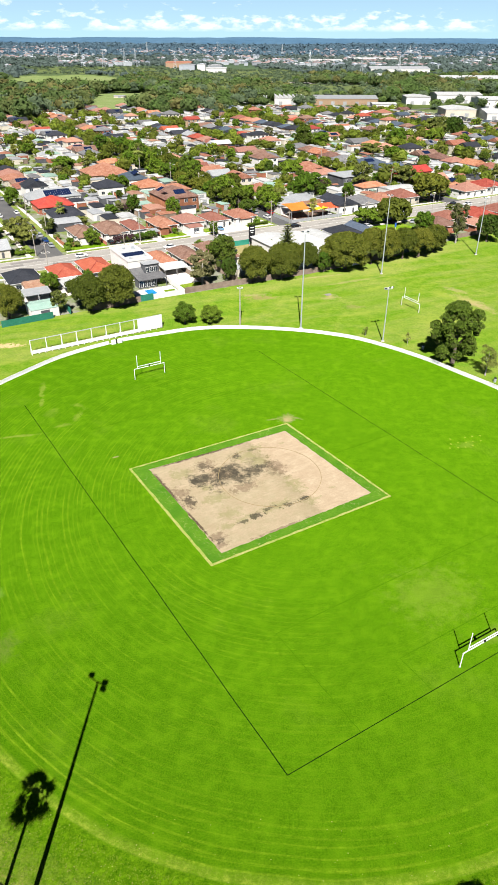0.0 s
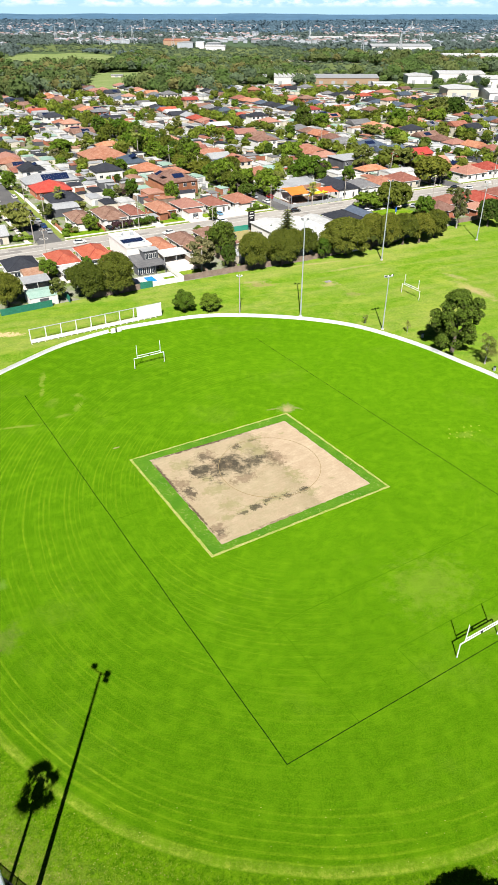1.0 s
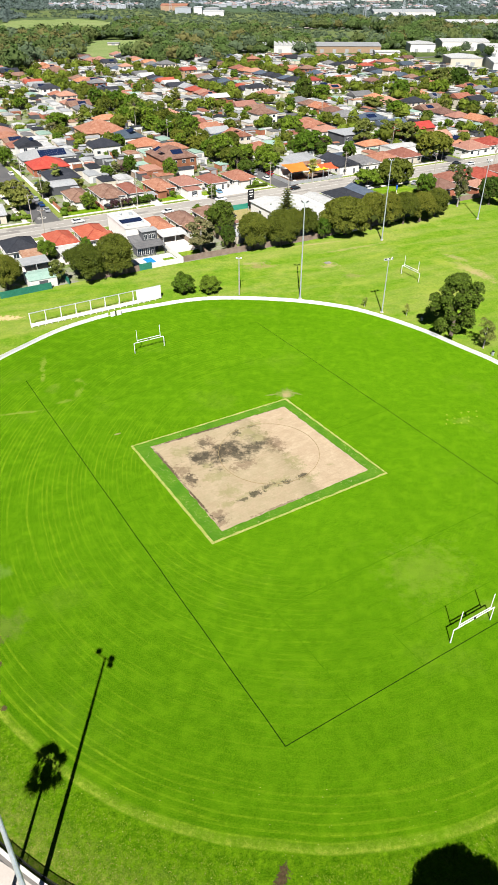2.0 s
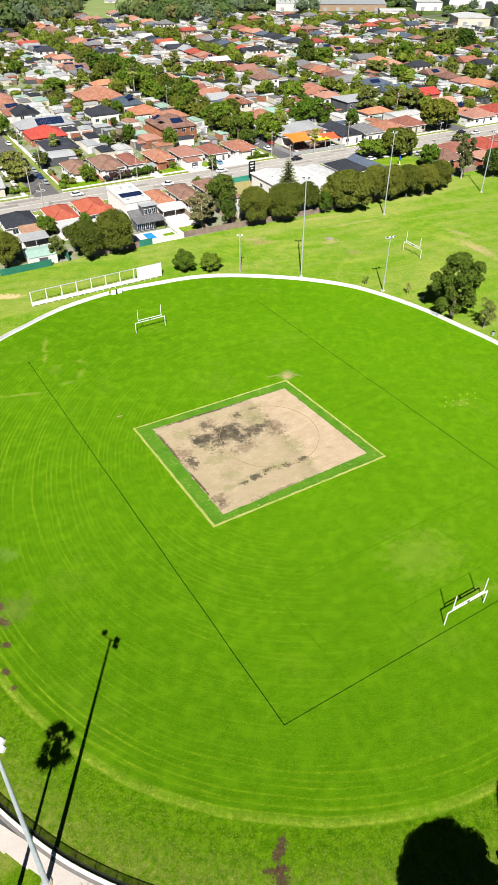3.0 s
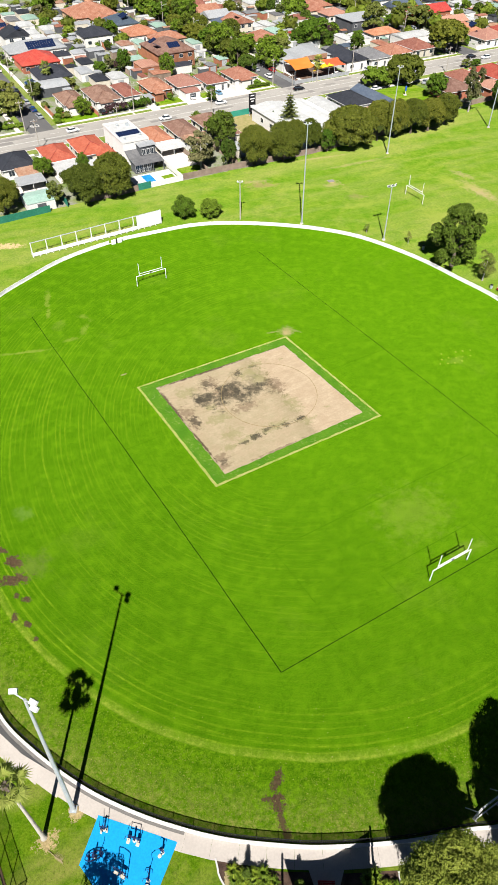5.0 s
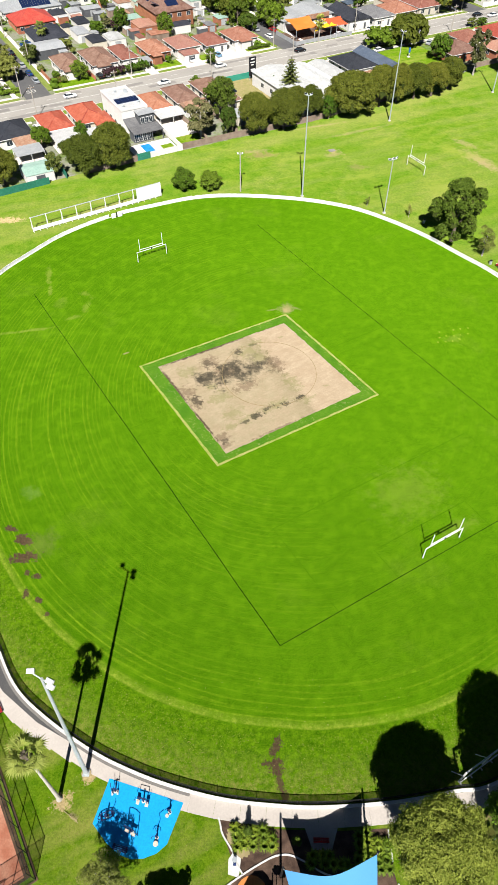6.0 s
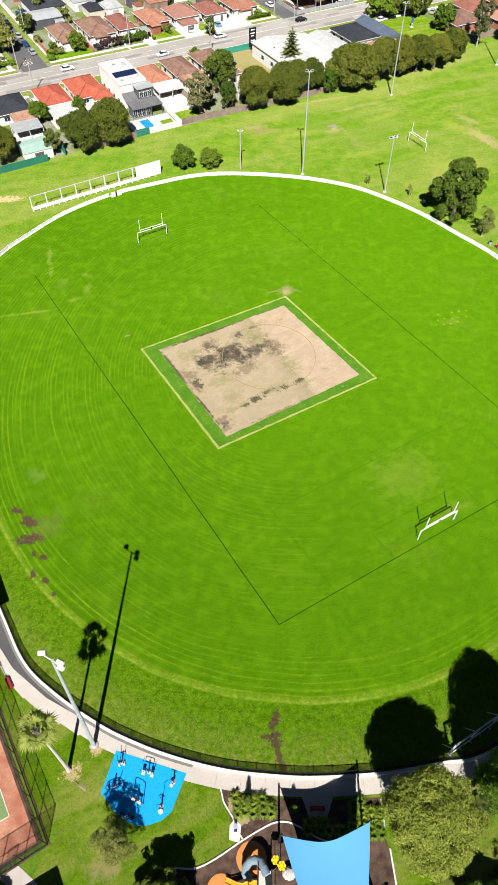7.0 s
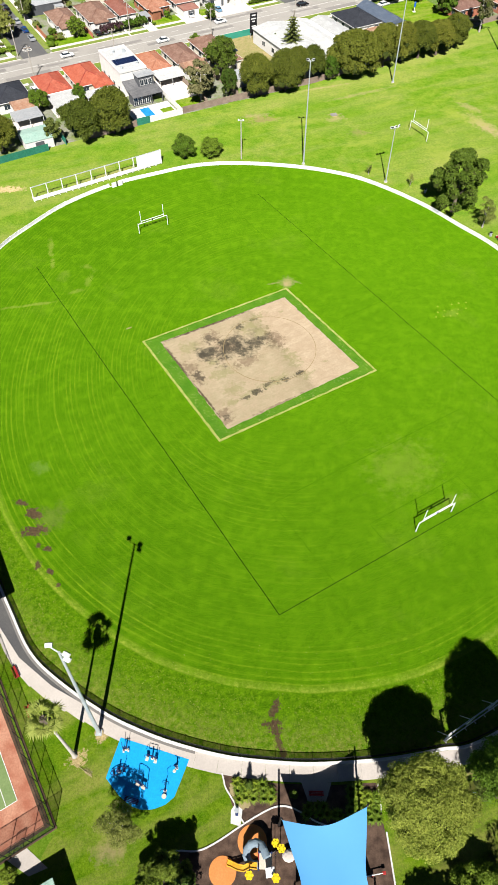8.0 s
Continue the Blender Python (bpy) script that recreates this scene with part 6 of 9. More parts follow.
canopy(54.0, 63.0, -41.5, -37.6, 2.9, "whiteroof", "long white sheet patio roof behind a house")
# the modern white house with its dark rear wing, terrace and pool
t = thing("house", uv_pose(68.6, -34), "modern white two-storey house with flat roof and solar panels", "house", FRONT)
TAKEN.append((62, 76, -60, -20))
part("wall", Geo().box(-3.4, 4.8, -6.2, 11.0, -0.15, 6.6), M["render"], t)
part("parapet", Geo().box(-3.5, 4.9, -6.4, -6.1, 6.5, 7.0).box(-3.5, 4.9, 10.9, 11.2, 6.5, 7.0).box(-3.6, -3.3, -6.1, 10.9, 6.5, 7.0).box(4.7, 5.0, -6.1, 10.9, 6.5, 7.0), M["render"], t)
part("roof", Geo().box(-3.3, 4.7, -6.1, 10.9, 6.6, 6.68), M["whiteroof"], t, "white flat sheet roof")
add_solar(t, 1.0, 0.6, 6.75, 0, 5, 7, 2)
for x, y in ((0.2, 8.0), (3.6, -2.6), (-1.8, -3.8)):
    part("roof_vent", Geo().lathe([(0.3, 6.6), (0.3, 7.1), (0.45, 7.15), (0.2, 7.35)], 10, (x, y, 0)), M["galv"], t, "round metal roof vent")
part("air_conditioner", Geo().box(2.6, 3.6, 6.2, 7.0, 6.68, 7.5, 0.04), M["galv"], t, "grey roof air conditioner")
part("rear_wing", Geo().box(0.6, 5.4, -9.8, -6.4, -0.1, 6.0), M["darkwall"], t, "dark grey upper rear wing")
part("wing_roof", Geo().box(0.3, 5.8, -10.2, -6.4, 6.0, 6.18), M["greysheet"], t, "pale grey skillion roof")
for x in (1.6, 2.9, 4.2):
    add_window(t, x, -9.82, 3.6, 0, 1.0, 1.5, True)
part("side_roof", Geo().add([(-3.3, -10.4, 3.0), (0.6, -10.4, 3.0), (0.6, -6.4, 4.4), (-3.3, -6.4, 4.4), (-3.3, -10.4, 2.85), (0.6, -10.4, 2.85), (0.6, -6.4, 4.2), (-3.3, -6.4, 4.2)],
                            [(0, 1, 2, 3), (7, 6, 5, 4), (4, 5, 1, 0), (5, 6, 2, 1), (6, 7, 3, 2), (7, 4, 0, 3)]), M["grey"], t)
part("lower_wall", Geo().box(-2.9, 2.4, -13.4, -9.8, -0.1, 2.7), M["darkwall"], t)
for k in range(4):
    add_window(t, -2.2 + 1.3 * k, -13.42, 0.3, 0, 1.1, 2.1, True)
part("terrace_roof", Geo().add([(-3.2, -14.4, 2.75), (6.2, -14.4, 2.75), (6.2, -9.8, 3.3), (-3.2, -9.8, 3.3), (-3.2, -14.4, 2.6), (6.2, -14.4, 2.6), (6.2, -9.8, 3.1), (-3.2, -9.8, 3.1)],
                                [(0, 1, 2, 3), (7, 6, 5, 4), (4, 5, 1, 0), (5, 6, 2, 1), (6, 7, 3, 2), (7, 4, 0, 3)]), M["grey"], t, "grey sheet terrace roof")
for x in (2.6, 6.0):
    part("post", Geo().box(x - 0.1, x + 0.1, -14.2, -14.0, 0, 2.7), M["darkwall"], t)
for k in range(4):
    add_window(t, -3.42, -4 + 4 * k, 1.0, -90, 1.2, 1.2, True)
slab(62.6, 75.6, -57.6, -49.0, 0.10, "whitewall", "terrace", "white paved rear terrace", "terrace")
pool = thing("swimming_pool", uv_pose(67.6, -52.6), "small bright blue rectangular swimming pool", "swimming pool")
M["water"] = plain("pool_water", (0.02, 0.26, 0.62), (0.03, 0.33, 0.70), 0.8, 5, 0.1)
part("water", Geo().box(-1.4, 1.4, -2.6, 2.6, -0.1, 0.13), M["water"], pool)
part("coping", Geo().box(-1.7, -1.4, -2.9, 2.9, 0, 0.16).box(1.4, 1.7, -2.9, 2.9, 0, 0.16).box(-1.4, 1.4, 2.6, 2.9, 0, 0.16).box(-1.4, 1.4, -2.9, -2.6, 0, 0.16), M["whitewall"], pool)
slab(71.5, 75.0, -55.2, -52.8, 0.14, "lawn", "lawn", "small square of lawn in the terrace", "lawn")
wall_run([(66.0, -58.2), (76.2, -58.2), (76.2, -47), (76.2, -36)], 1.5, "render", "garden_wall", "white rendered garden wall", 0.2)
M["greenfence"] = tiled("green_sheet", (0.03, 0.20, 0.13), (0.045, 0.24, 0.16), 0.2, 0.5, 0.1, 0.02)
wall_run([(62.0, -58.4), (66.0, -58.4)], 1.9, "greenfence", "garden_fence", "dark green sheet-metal garden fence")
wall_run([(22, -59.6), (36.0, -59.2)], 1.8, "greenfence", "garden_fence", "dark green sheet-metal garden fence")
wall_run([(41.0, -45), (41.0, -58.8)], 1.8, "greenfence", "garden_fence", "dark green sheet-metal garden fence")
M["timber"] = plain("weathered_timber", (0.20, 0.15, 0.115), (0.29, 0.225, 0.175), 0.6, 7, 0.9)
for pts in ([(47.0, -58.8), (62.0, -58.6)], [(76.2, -57.8), (98, -58.6), (120, -60), (160, -57.5)], [(53, -58), (53, -36)], [(85.0, -57), (85.0, -36)], [(95.2, -57), (95.2, -30)], [(196, -50), (206, -50), (232, -44)]):
    wall_run(pts, 1.7, "timber", "garden_fence", "weathered timber paling garden fence", 0.06)
house(76.7, 84.0, -35.1, -22.0, "orange", "cream", group=FRONT)
canopy(76.9, 85.6, -41.2, -35.0, 2.8, "whiteroof", "white sheet patio roof on slim posts")
slab(77, 85, -50, -41.2, 0.05, "concrete", "paving", "beige paved backyard", "paving")
slab(77, 85, -57.5, -50, 0.05, "lawn", "lawn", "backyard lawn", "lawn")
house(86.0, 94.4, -34.4, -20.4, "brown", "cream", group=FRONT)
house(86.6, 94.2, -40.6, -33.6, "rust", "render", 2.8, "gable", group=FRONT, place=" at the back")
house(96.6, 105.6, -41.4, -19.5, "brown", "cream", group=FRONT, solar=(2.9, -5.0, 5, 2))
shed(98, 103, -52, -46, "greysheet", "cream")
M["weeds"] = turf("dry_weeds", (0.17, 0.19, 0.05), (0.32, 0.25, 0.14), (0.42, 0.30, 0.18), 0.9, 3.0)
slab(106.5, 122, -40, -18, 0.02, "weeds", "vacant_lot", "vacant lot of dry weeds and bare earth", "vacant lot")
M["screen"] = plain("green_shade_cloth", (0.03, 0.24, 0.17), (0.05, 0.30, 0.21), 0.5, 5, 0.9)
wall_run([(104, -18.9), (121, -18.9)], 1.9, "screen", "temporary_fence", "green shade-cloth fence before the vacant lot", 0.05)
# the white warehouse
wh = thing("warehouse", uv_pose(130, -40), "large white warehouse with low sheet roofs", "warehouse")
TAKEN.append((117, 146, -60, -22))
part("wall", Geo().box(-11.8, 6, -16, 15, -0.1, 4.2).box(6, 13.5, -15, 11, -0.1, 4.8), M["render"], wh)
g = Geo()
hip(g, -12.2, 0.2, -16.4, 15.4, 4.4, 0.14, True)
hip(g, 0.0, 8.0, -16.4, 13.4, 4.5, 0.16, True)
part("roof", g, M["whiteroof"], wh, "white sheet roof")
g = Geo()
hip(g, 7.8, 14.2, -12, 11, 5.0, 0.2, True)
part("roof", g, M["whiteroof"], wh, "white sheet roof")
g = Geo()
hip(g, 5, 12.2, -19.5, -12.2, 3.4, 0.16, True)
part("annexe_roof", g, M["greysheet"], wh, "pale grey annexe roof")
part("annexe_wall", Geo().box(5.2, 12, -19.3, -12.4, -0.1, 3.3), M["render"], wh)
part("brick_end", Geo().box(8.2, 13.8, -12.25, -12.0, 3.2, 5.2), M["buff"], wh, "brown end wall")
for k in range(4):
    add_window(wh, -11.8, -10 + 6 * k, 1.4, -90, 1.6, 1.25, True)
sign = thing("advertising_sign", uv_pose(120.5, -21.0), "tall dark advertising sign on two posts", "sign")
part("board", Geo().box(-1.3, 1.3, -0.12, 0.12, 1.5, 7.2, 0.03), M["black"], sign)
for x in (-1.0, 1.0):
    part("post", Geo().box(x - 0.08, x + 0.08, -0.08, 0.08, -0.1, 1.6), M["galv"], sign)
for k, (z, w) in enumerate(((6.4, 0.7), (5.4, 0.9), (4.6, 0.5), (3.2, 0.8))):
    part("lettering_bar", Geo().box(-w, w, -0.14, -0.12, z, z + 0.35), M["white"], sign, "pale bar of lettering")
house(149.8, 161.5, -38.3, -23.5, "char", "render", group=FRONT)
house(161.3, 168.4, -42, -22.5, "navy", "render", 3.2, "gable", group=FRONT)
shed(153, 160, -45, -39.5, "rust", "render", 2.6)
shed(158, 163, -49, -45.2, "mint", "render", 2.4)
slab(170, 193, -40, -20, 0.05, "lawn", "lawn", "green lawn of a small reserve", "lawn")
house(190.5, 203.5, -43.7, -31.0, "brown", "brick", group=FRONT)
house(204, 215, -35.9, -23.9, "terra", "render", group=FRONT)
house(207, 216, -48.5, -38.5, "rose", "brick", group=FRONT)
house(218, 230, -40, -24, "red", "brick", group=FRONT)
house(233, 246, -40, -24, "terra", "cream", group=FRONT)
block(181.4, 182.4, -30.4, -29.4, 0, 0.2, "concrete", "sign_footing", "small concrete footing in the lawn", "footing")
M["blue"] = plain("blue_plastic", (0.02, 0.12, 0.50), (0.03, 0.16, 0.58), 0.8, 5, 0.5)
play = thing("play_post", uv_pose(181.9, -29.9), "small blue play post on the reserve lawn", "play equipment")
part("post", Geo().tube([(0, 0, 0), (0, 0, 2.6)], 0.12, 8), M["white"], play)
part("panel", Geo().lathe([(0.15, 1.5), (0.34, 1.7), (0.34, 3.0), (0.2, 3.2)], 10), M["blue"], play, "blue moulded top")

# ---- far side of the main road, first row ----
ROW = "houses facing the main road"
house(62.9, 71.6, 11.6, 25.8, "brown", "render", group=ROW, wing=(63.5, 68, 8.6, 14))
house(73.7, 83.7, 9.5, 26.2, "brown", "render", group=ROW, wing=(75, 80, 7.5, 12))
house(84.8, 91.4, 10, 25.0, "terra", "render", group=ROW)
house(95.4, 104.6, 10.5, 24.5, "terra", "brick", group=ROW, wing=(96, 100, 7.8, 12))
canopy(92.0, 95.0, 6.0, 11.0, 2.6, "greysheet", "grey sheet carport beside a brick house", 0.2, "carport")
house(106.3, 116.6, 10.5, 23.2, "rose", "render", group=ROW)
shed(106.6, 112.8, 4.5, 10.4, "rose", "render", 2.5, "carport with faded rose roof beside a white house", True)
house(117.5, 126.8, 8.3, 21.0, "terra", "render", group=ROW)
house(129.1, 139.8, 8.4, 20.9, "terra", "render", group=ROW, wing=(131, 136, 6.2, 11))
for a, b in ((57, 72.5), (95.5, 105.5), (113.5, 117.5), (133, 143)):
    slab(a, b, 4.0, 9.5, 0.06, "lawn", "lawn", "green front lawn", "lawn")
for a, b in ((84.2, 84.8), (91.4, 94.8), (105.6, 113.4), (117.5, 132.6)):
    slab(a, b, 0.2, 10, 0.07, "concrete", "driveway", "pale concrete driveway", "driveway")
wall_run([(127.9, 18), (127.9, 4.6), (129.5, 4.4)], 1.6, "render", "garden_wall", "white rendered garden wall", 0.2)
wall_run([(58.2, 24), (58.2, 10), (62.8, 10)], 1.5, "brick", "garden_wall", "red brick garden wall", 0.2)
wall_run([(72.6, 24), (72.6, 4.6)], 1.3, "brick", "garden_wall", "red brick garden wall", 0.2)


def hedge(u0, u1, v0, v1, h, key, label):
    lob = []
    r = random.Random(int(u0))
    n = max(3, int((u1 - u0) / 1.1))
    for k in range(n):
        lob.append((u0 + (u1 - u0) * (k + 0.5) / n, (v0 + v1) / 2 + r.uniform(-.15, .15), h * 0.52, 0.9, (v1 - v0) * 0.55, h * 0.5 * r.uniform(0.9, 1.1)))
    cx, cy = (u0 + u1) / 2, (v0 + v1) / 2
    lob = [(a - cx, b - cy, c, d, e, f) for a, b, c, d, e, f in lob]
    ob = new("hedge", crown("hedge", lob, 1100, 0.28, key, int(u1)))
    ob.matrix_world = uv_pose(cx, cy)
    tagged(ob, label, "hedge")


hedge(75.8, 84.0, 4.3, 7.2, 2.6, "purple", "clipped brown-purple front hedge")
hedge(84.6, 93.0, 4.8, 7.4, 2.7, "bright", "clipped green front hedge")
hedge(133.5, 142.5, 4.4, 5.6, 1.2, "dark", "low dark green front hedge")
hedge(40, 46.5, 6.5, 9.0, 1.3, "bright", "low green corner hedge")

# ---- the childcare centre with its orange, yellow and red sails ----
cc = thing("childcare_building", uv_pose(168, 24), "low white building with pale sheet roofs", "building")
TAKEN.append((152, 180, -1, 32))
part("wall", Geo().box(-12, 11, -7, 7.5, -0.1, 3.6), M["render"], cc)
g = Geo()
hip(g, -12.5, -0.5, -7.5, 8, 3.8, 0.15, True)
hip(g, -0.5, 11.5, -7.5, 8, 3.8, 0.15, True)
part("roof", g, M["greysheet"], cc)
part("fascia", Geo().box(-2, 9, -7.9, -7.5, 3.0, 4.6), M["rust"], cc, "timber-coloured fascia")


def sail_cloth(corners, sag, key, thick=0.03, n=14):
    """A stretched cloth between four corners, with edges curved inward and a hollow middle."""
    a, b, c, d = [Vector(p) for p in corners]
    mid = (a + b + c + d) / 4
    vs = []
    for i in range(n + 1):
        for j in range(n + 1):
            s, t2 = i / n, j / n
            p = (a * (1 - s) + b * s) * (1 - t2) + (d * (1 - s) + c * s) * t2
            pull = sag * (4 * s * (1 - s) * (1 - 4 * t2 * (1 - t2)) + 4 * t2 * (1 - t2) * (1 - 4 * s * (1 - s)))
            dirn = mid - p
            dirn.z = 0
            L = dirn.length
            if L > 0.01:
                p = p + dirn / L * min(pull, L * 0.9)
            p.z -= sag * 0.35 * 16 * s * (1 - s) * t2 * (1 - t2)
            vs.append(p)
    m = len(vs)
    g = Geo()
    g.v = [tuple(p) for p in vs] + [(p.x, p.y, p.z - thick) for p in vs]
    for i in range(n):
        for j in range(n):
            q = (i * (n + 1) + j, (i + 1) * (n + 1) + j, (i + 1) * (n + 1) + j + 1, i * (n + 1) + j + 1)
            g.f += [q, tuple(m + k for k in reversed(q))]
    rim = [i * (n + 1) for i in range(n + 1)] + [n * (n + 1) + j for j in range(1, n + 1)] + [i * (n + 1) + n for i in range(n - 1, -1, -1)] + [j for j in range(n - 1, 0, -1)]
    g.f += [(rim[k], m + rim[k], m + rim[(k + 1) % len(rim)], rim[(k + 1) % len(rim)]) for k in range(len(rim))]
    return g


for key, c1, c2 in (("sail_orange", (0.75, 0.20, 0.03), (0.80, 0.25, 0.05)), ("sail_yellow", (0.85, 0.58, 0.01), (0.88, 0.62, 0.03)), ("sail_red", (0.78, 0.11, 0.04), (0.80, 0.14, 0.06)),
                    ("sail_blue", (0.105, 0.37, 0.72), (0.115, 0.39, 0.75))):
    M[key] = plain(key, c1, c2, 0.15, 5, 0.75, fleck=0.04, bump=0)
for key, name, cs, label in (
        ("sail_orange", "shade_sail", ((153.5, 3.5, 4.2), (163.5, 2.8, 4.2), (166.5, 15, 4.8), (155.5, 15.5, 4.8)), "orange fabric shade sail on posts"),
        ("sail_yellow", "shade_sail", ((159.8, 0.4, 3.8), (170.2, 0.6, 4.6), (171.5, 6.5, 4.2), (163.5, 5.4, 4.0)), "yellow fabric shade sail on posts"),
        ("sail_red", "shade_sail", ((167.8, 1.0, 4.0), (176.0, -0.2 + 1.2, 4.0), (177.0, 8.5, 4.8), (168.5, 9.5, 4.8)), "red-orange fabric shade sail on posts")):
    s = thing(name, uv_pose(0, 0), label, "shade sail", "shade sails of the childcare centre")
    part("cloth", sail_cloth(cs, 0.7, key), M[key], s)
    for u, v, z in cs:
        part("post", Geo().tube([(u, v, -0.1), (u, v, z + 0.1)], 0.09, 6), M["galv"], s)
slab(153, 178, 0.6, 16, 0.04, "mulch", "play_yard", "dark bark-covered play yard", "play yard")
wall_run([(152, 16), (152, 1.0), (178, 1.0)], 1.4, "greysheet", "garden_fence", "pale blue-grey picket fence", 0.08)
house(179.0, 190, 4.5, 22.3, "char", "render", 3.6, "gable", group=ROW)
house(190.3, 200.5, 3.0, 17.7, "grey", "render", 3.4, "hip", group=ROW)
house(202.0, 214.0, 5.3, 18.4, "terra", "cream", group=ROW)
house(215.5, 227.4, 6.0, 20.6, "terra", "cream", group=ROW)
house(253.3, 267.7, 3.4, 17.1, "rose", "render", group=ROW)
hedge(256, 266, 12.0, 14.4, 4.6, "purple", "plum-purple shrubs before a house")
wall_run([(249.5, 16), (249.5, 4.4), (282, 4.4)], 1.2, "render", "garden_wall", "white rendered front wall", 0.2)
house(270, 283, 6, 20, "red", "render", group=ROW)

# ---- deeper in the block: buildings that stand out ----
DEEP = "houses of the suburb"
house(63.5, 77, 44, 60, "char", "render", 3.0, group=DEEP, fine=False)
shed(60.5, 72, 33, 43.5, "greysheet", "darkwall", 3.0, "dark grey double garage with sheet roof")
house(62.3, 78.6, 65, 81, "redsheet", "brick", 3.0, group=DEEP, fine=False)
house(62, 87, 83, 97, "greysheet", "render", 3.2, group=DEEP, fine=False, solar=(2, -3.6, 12, 3))
big_brick = house(112, 129, 42, 62, "brown", "brick", 6.0, group=DEEP, fine=False, solar=(-5, -4, 4, 3))
add_solar(big_brick, 0.4, -5.8, 6.0 + 4.2 * SLOPE + 0.04, 0, 23, 5, 2)
add_solar(big_brick, -4.6, 4.6, 6.0 + 3.9 * SLOPE + 0.04, -90, 23, 3, 2)
shed(104, 112, 40, 50, "rose", "brick", 2.8)
canopy(100, 110, 52, 58, 3.0, "mint", "mint sheet patio roof", 0.2)
house(97, 111, 90, 103, "char", "render", 4.0, group=DEEP, fine=False)
house(105, 128, 128, 150, "terra", "buff", 3.2, group=DEEP, fine=False, wing=(112, 122, 122, 134))
house(116.5, 129, 103, 120, "navy", "render", 4.0, group=DEEP, fine=False, solar=(0, -3.4, 6, 2))
house(117, 131, 85, 99, "orange", "render", 3.2, group=DEEP, fine=False)
house(211, 228, 46, 61, "greysheet", "darkwall", 6.4, "flat", group=DEEP, fine=False)
house(215, 230, 34, 43, "orange", "render", 3.0, group=DEEP, fine=False)
house(252, 276, 51, 63, "redsheet", "brick", 4.0, "gable", group=DEEP, fine=False)
shed(222, 238, 21.5, 31.5, "whiteroof", "render", 3.4, "large white sheet-roofed rear building")
house(208, 232, 92, 106, "terra", "cream", 3.2, group=DEEP, fine=False, wing=(214, 224, 86, 98))
house(204, 218, 120, 133, "brown", "render", 6.0, group=DEEP, fine=False)
house(162.6, 175.6, 51, 64, "terra", "render", 3.2, group=DEEP, fine=False)
house(183, 197, 46, 58, "red", "cream", 3.2, group=DEEP, fine=False)
house(254, 270, 84, 98, "navy", "render", 4.2, group=DEEP, fine=False, solar=(-2, -3.6, 6, 2))
house(254, 272, 68, 80, "navy", "render", 3.4, "gable", group=DEEP, fine=False)
house(250, 266, 104, 117, "grey", "render", 3.2, group=DEEP, fine=False)


# ---- the rest of the suburb, lot by lot along its streets ----
def free(u0, u1, v0, v1, gap=0.6):
    return all(u1 + gap < a or u0 - gap > b or v1 + gap < c or v0 - gap > d for a, b, c, d in TAKEN)


def in_sight(x, y):
    return y > 150 and abs(x) < 0.43 * y + 35 and y < (655 if x > 150 else 790)


rng = random.Random(31)
lots = []
for s0, s1 in zip(SIDE, SIDE[1:]):
    for side in (0, 1):
        v = 5.0
        while v < 530:
            front = rng.uniform(11.5, 14.5)
            if not (180 < v + front and v < 196) and not (364 < v + front and v < 380):
                x, y = uv(s0 + 20 if side == 0 else s1 - 20, v + front / 2)
                if in_sight(x, y):
                    lots.append((y, s0, s1, side, v, front))
            v += front
lots.sort()
ROOFS = ["terra"] * 17 + ["orange"] * 6 + ["red"] * 7 + ["brown"] * 13 + ["rose"] * 12 + ["char"] * 14 + ["grey"] * 15 + ["whiteroof"] * 7 + ["navy"] * 6 + ["greysheet"] * 5
SHEDS = ["whiteroof"] * 9 + ["greysheet"] * 7 + ["mint"] * 2 + ["rust"] * 2 + ["terra"] * 2 + ["char"] * 2 + ["grey"] * 2
WALLS = ["render"] * 8 + ["cream"] * 4 + ["brick"] * 3 + ["buff"] * 2
far_faces = {}


def far_add(key, m, geo):
    far_faces.setdefault(key, Geo()).add([m @ Vector(p) for p in geo.v], geo.f)


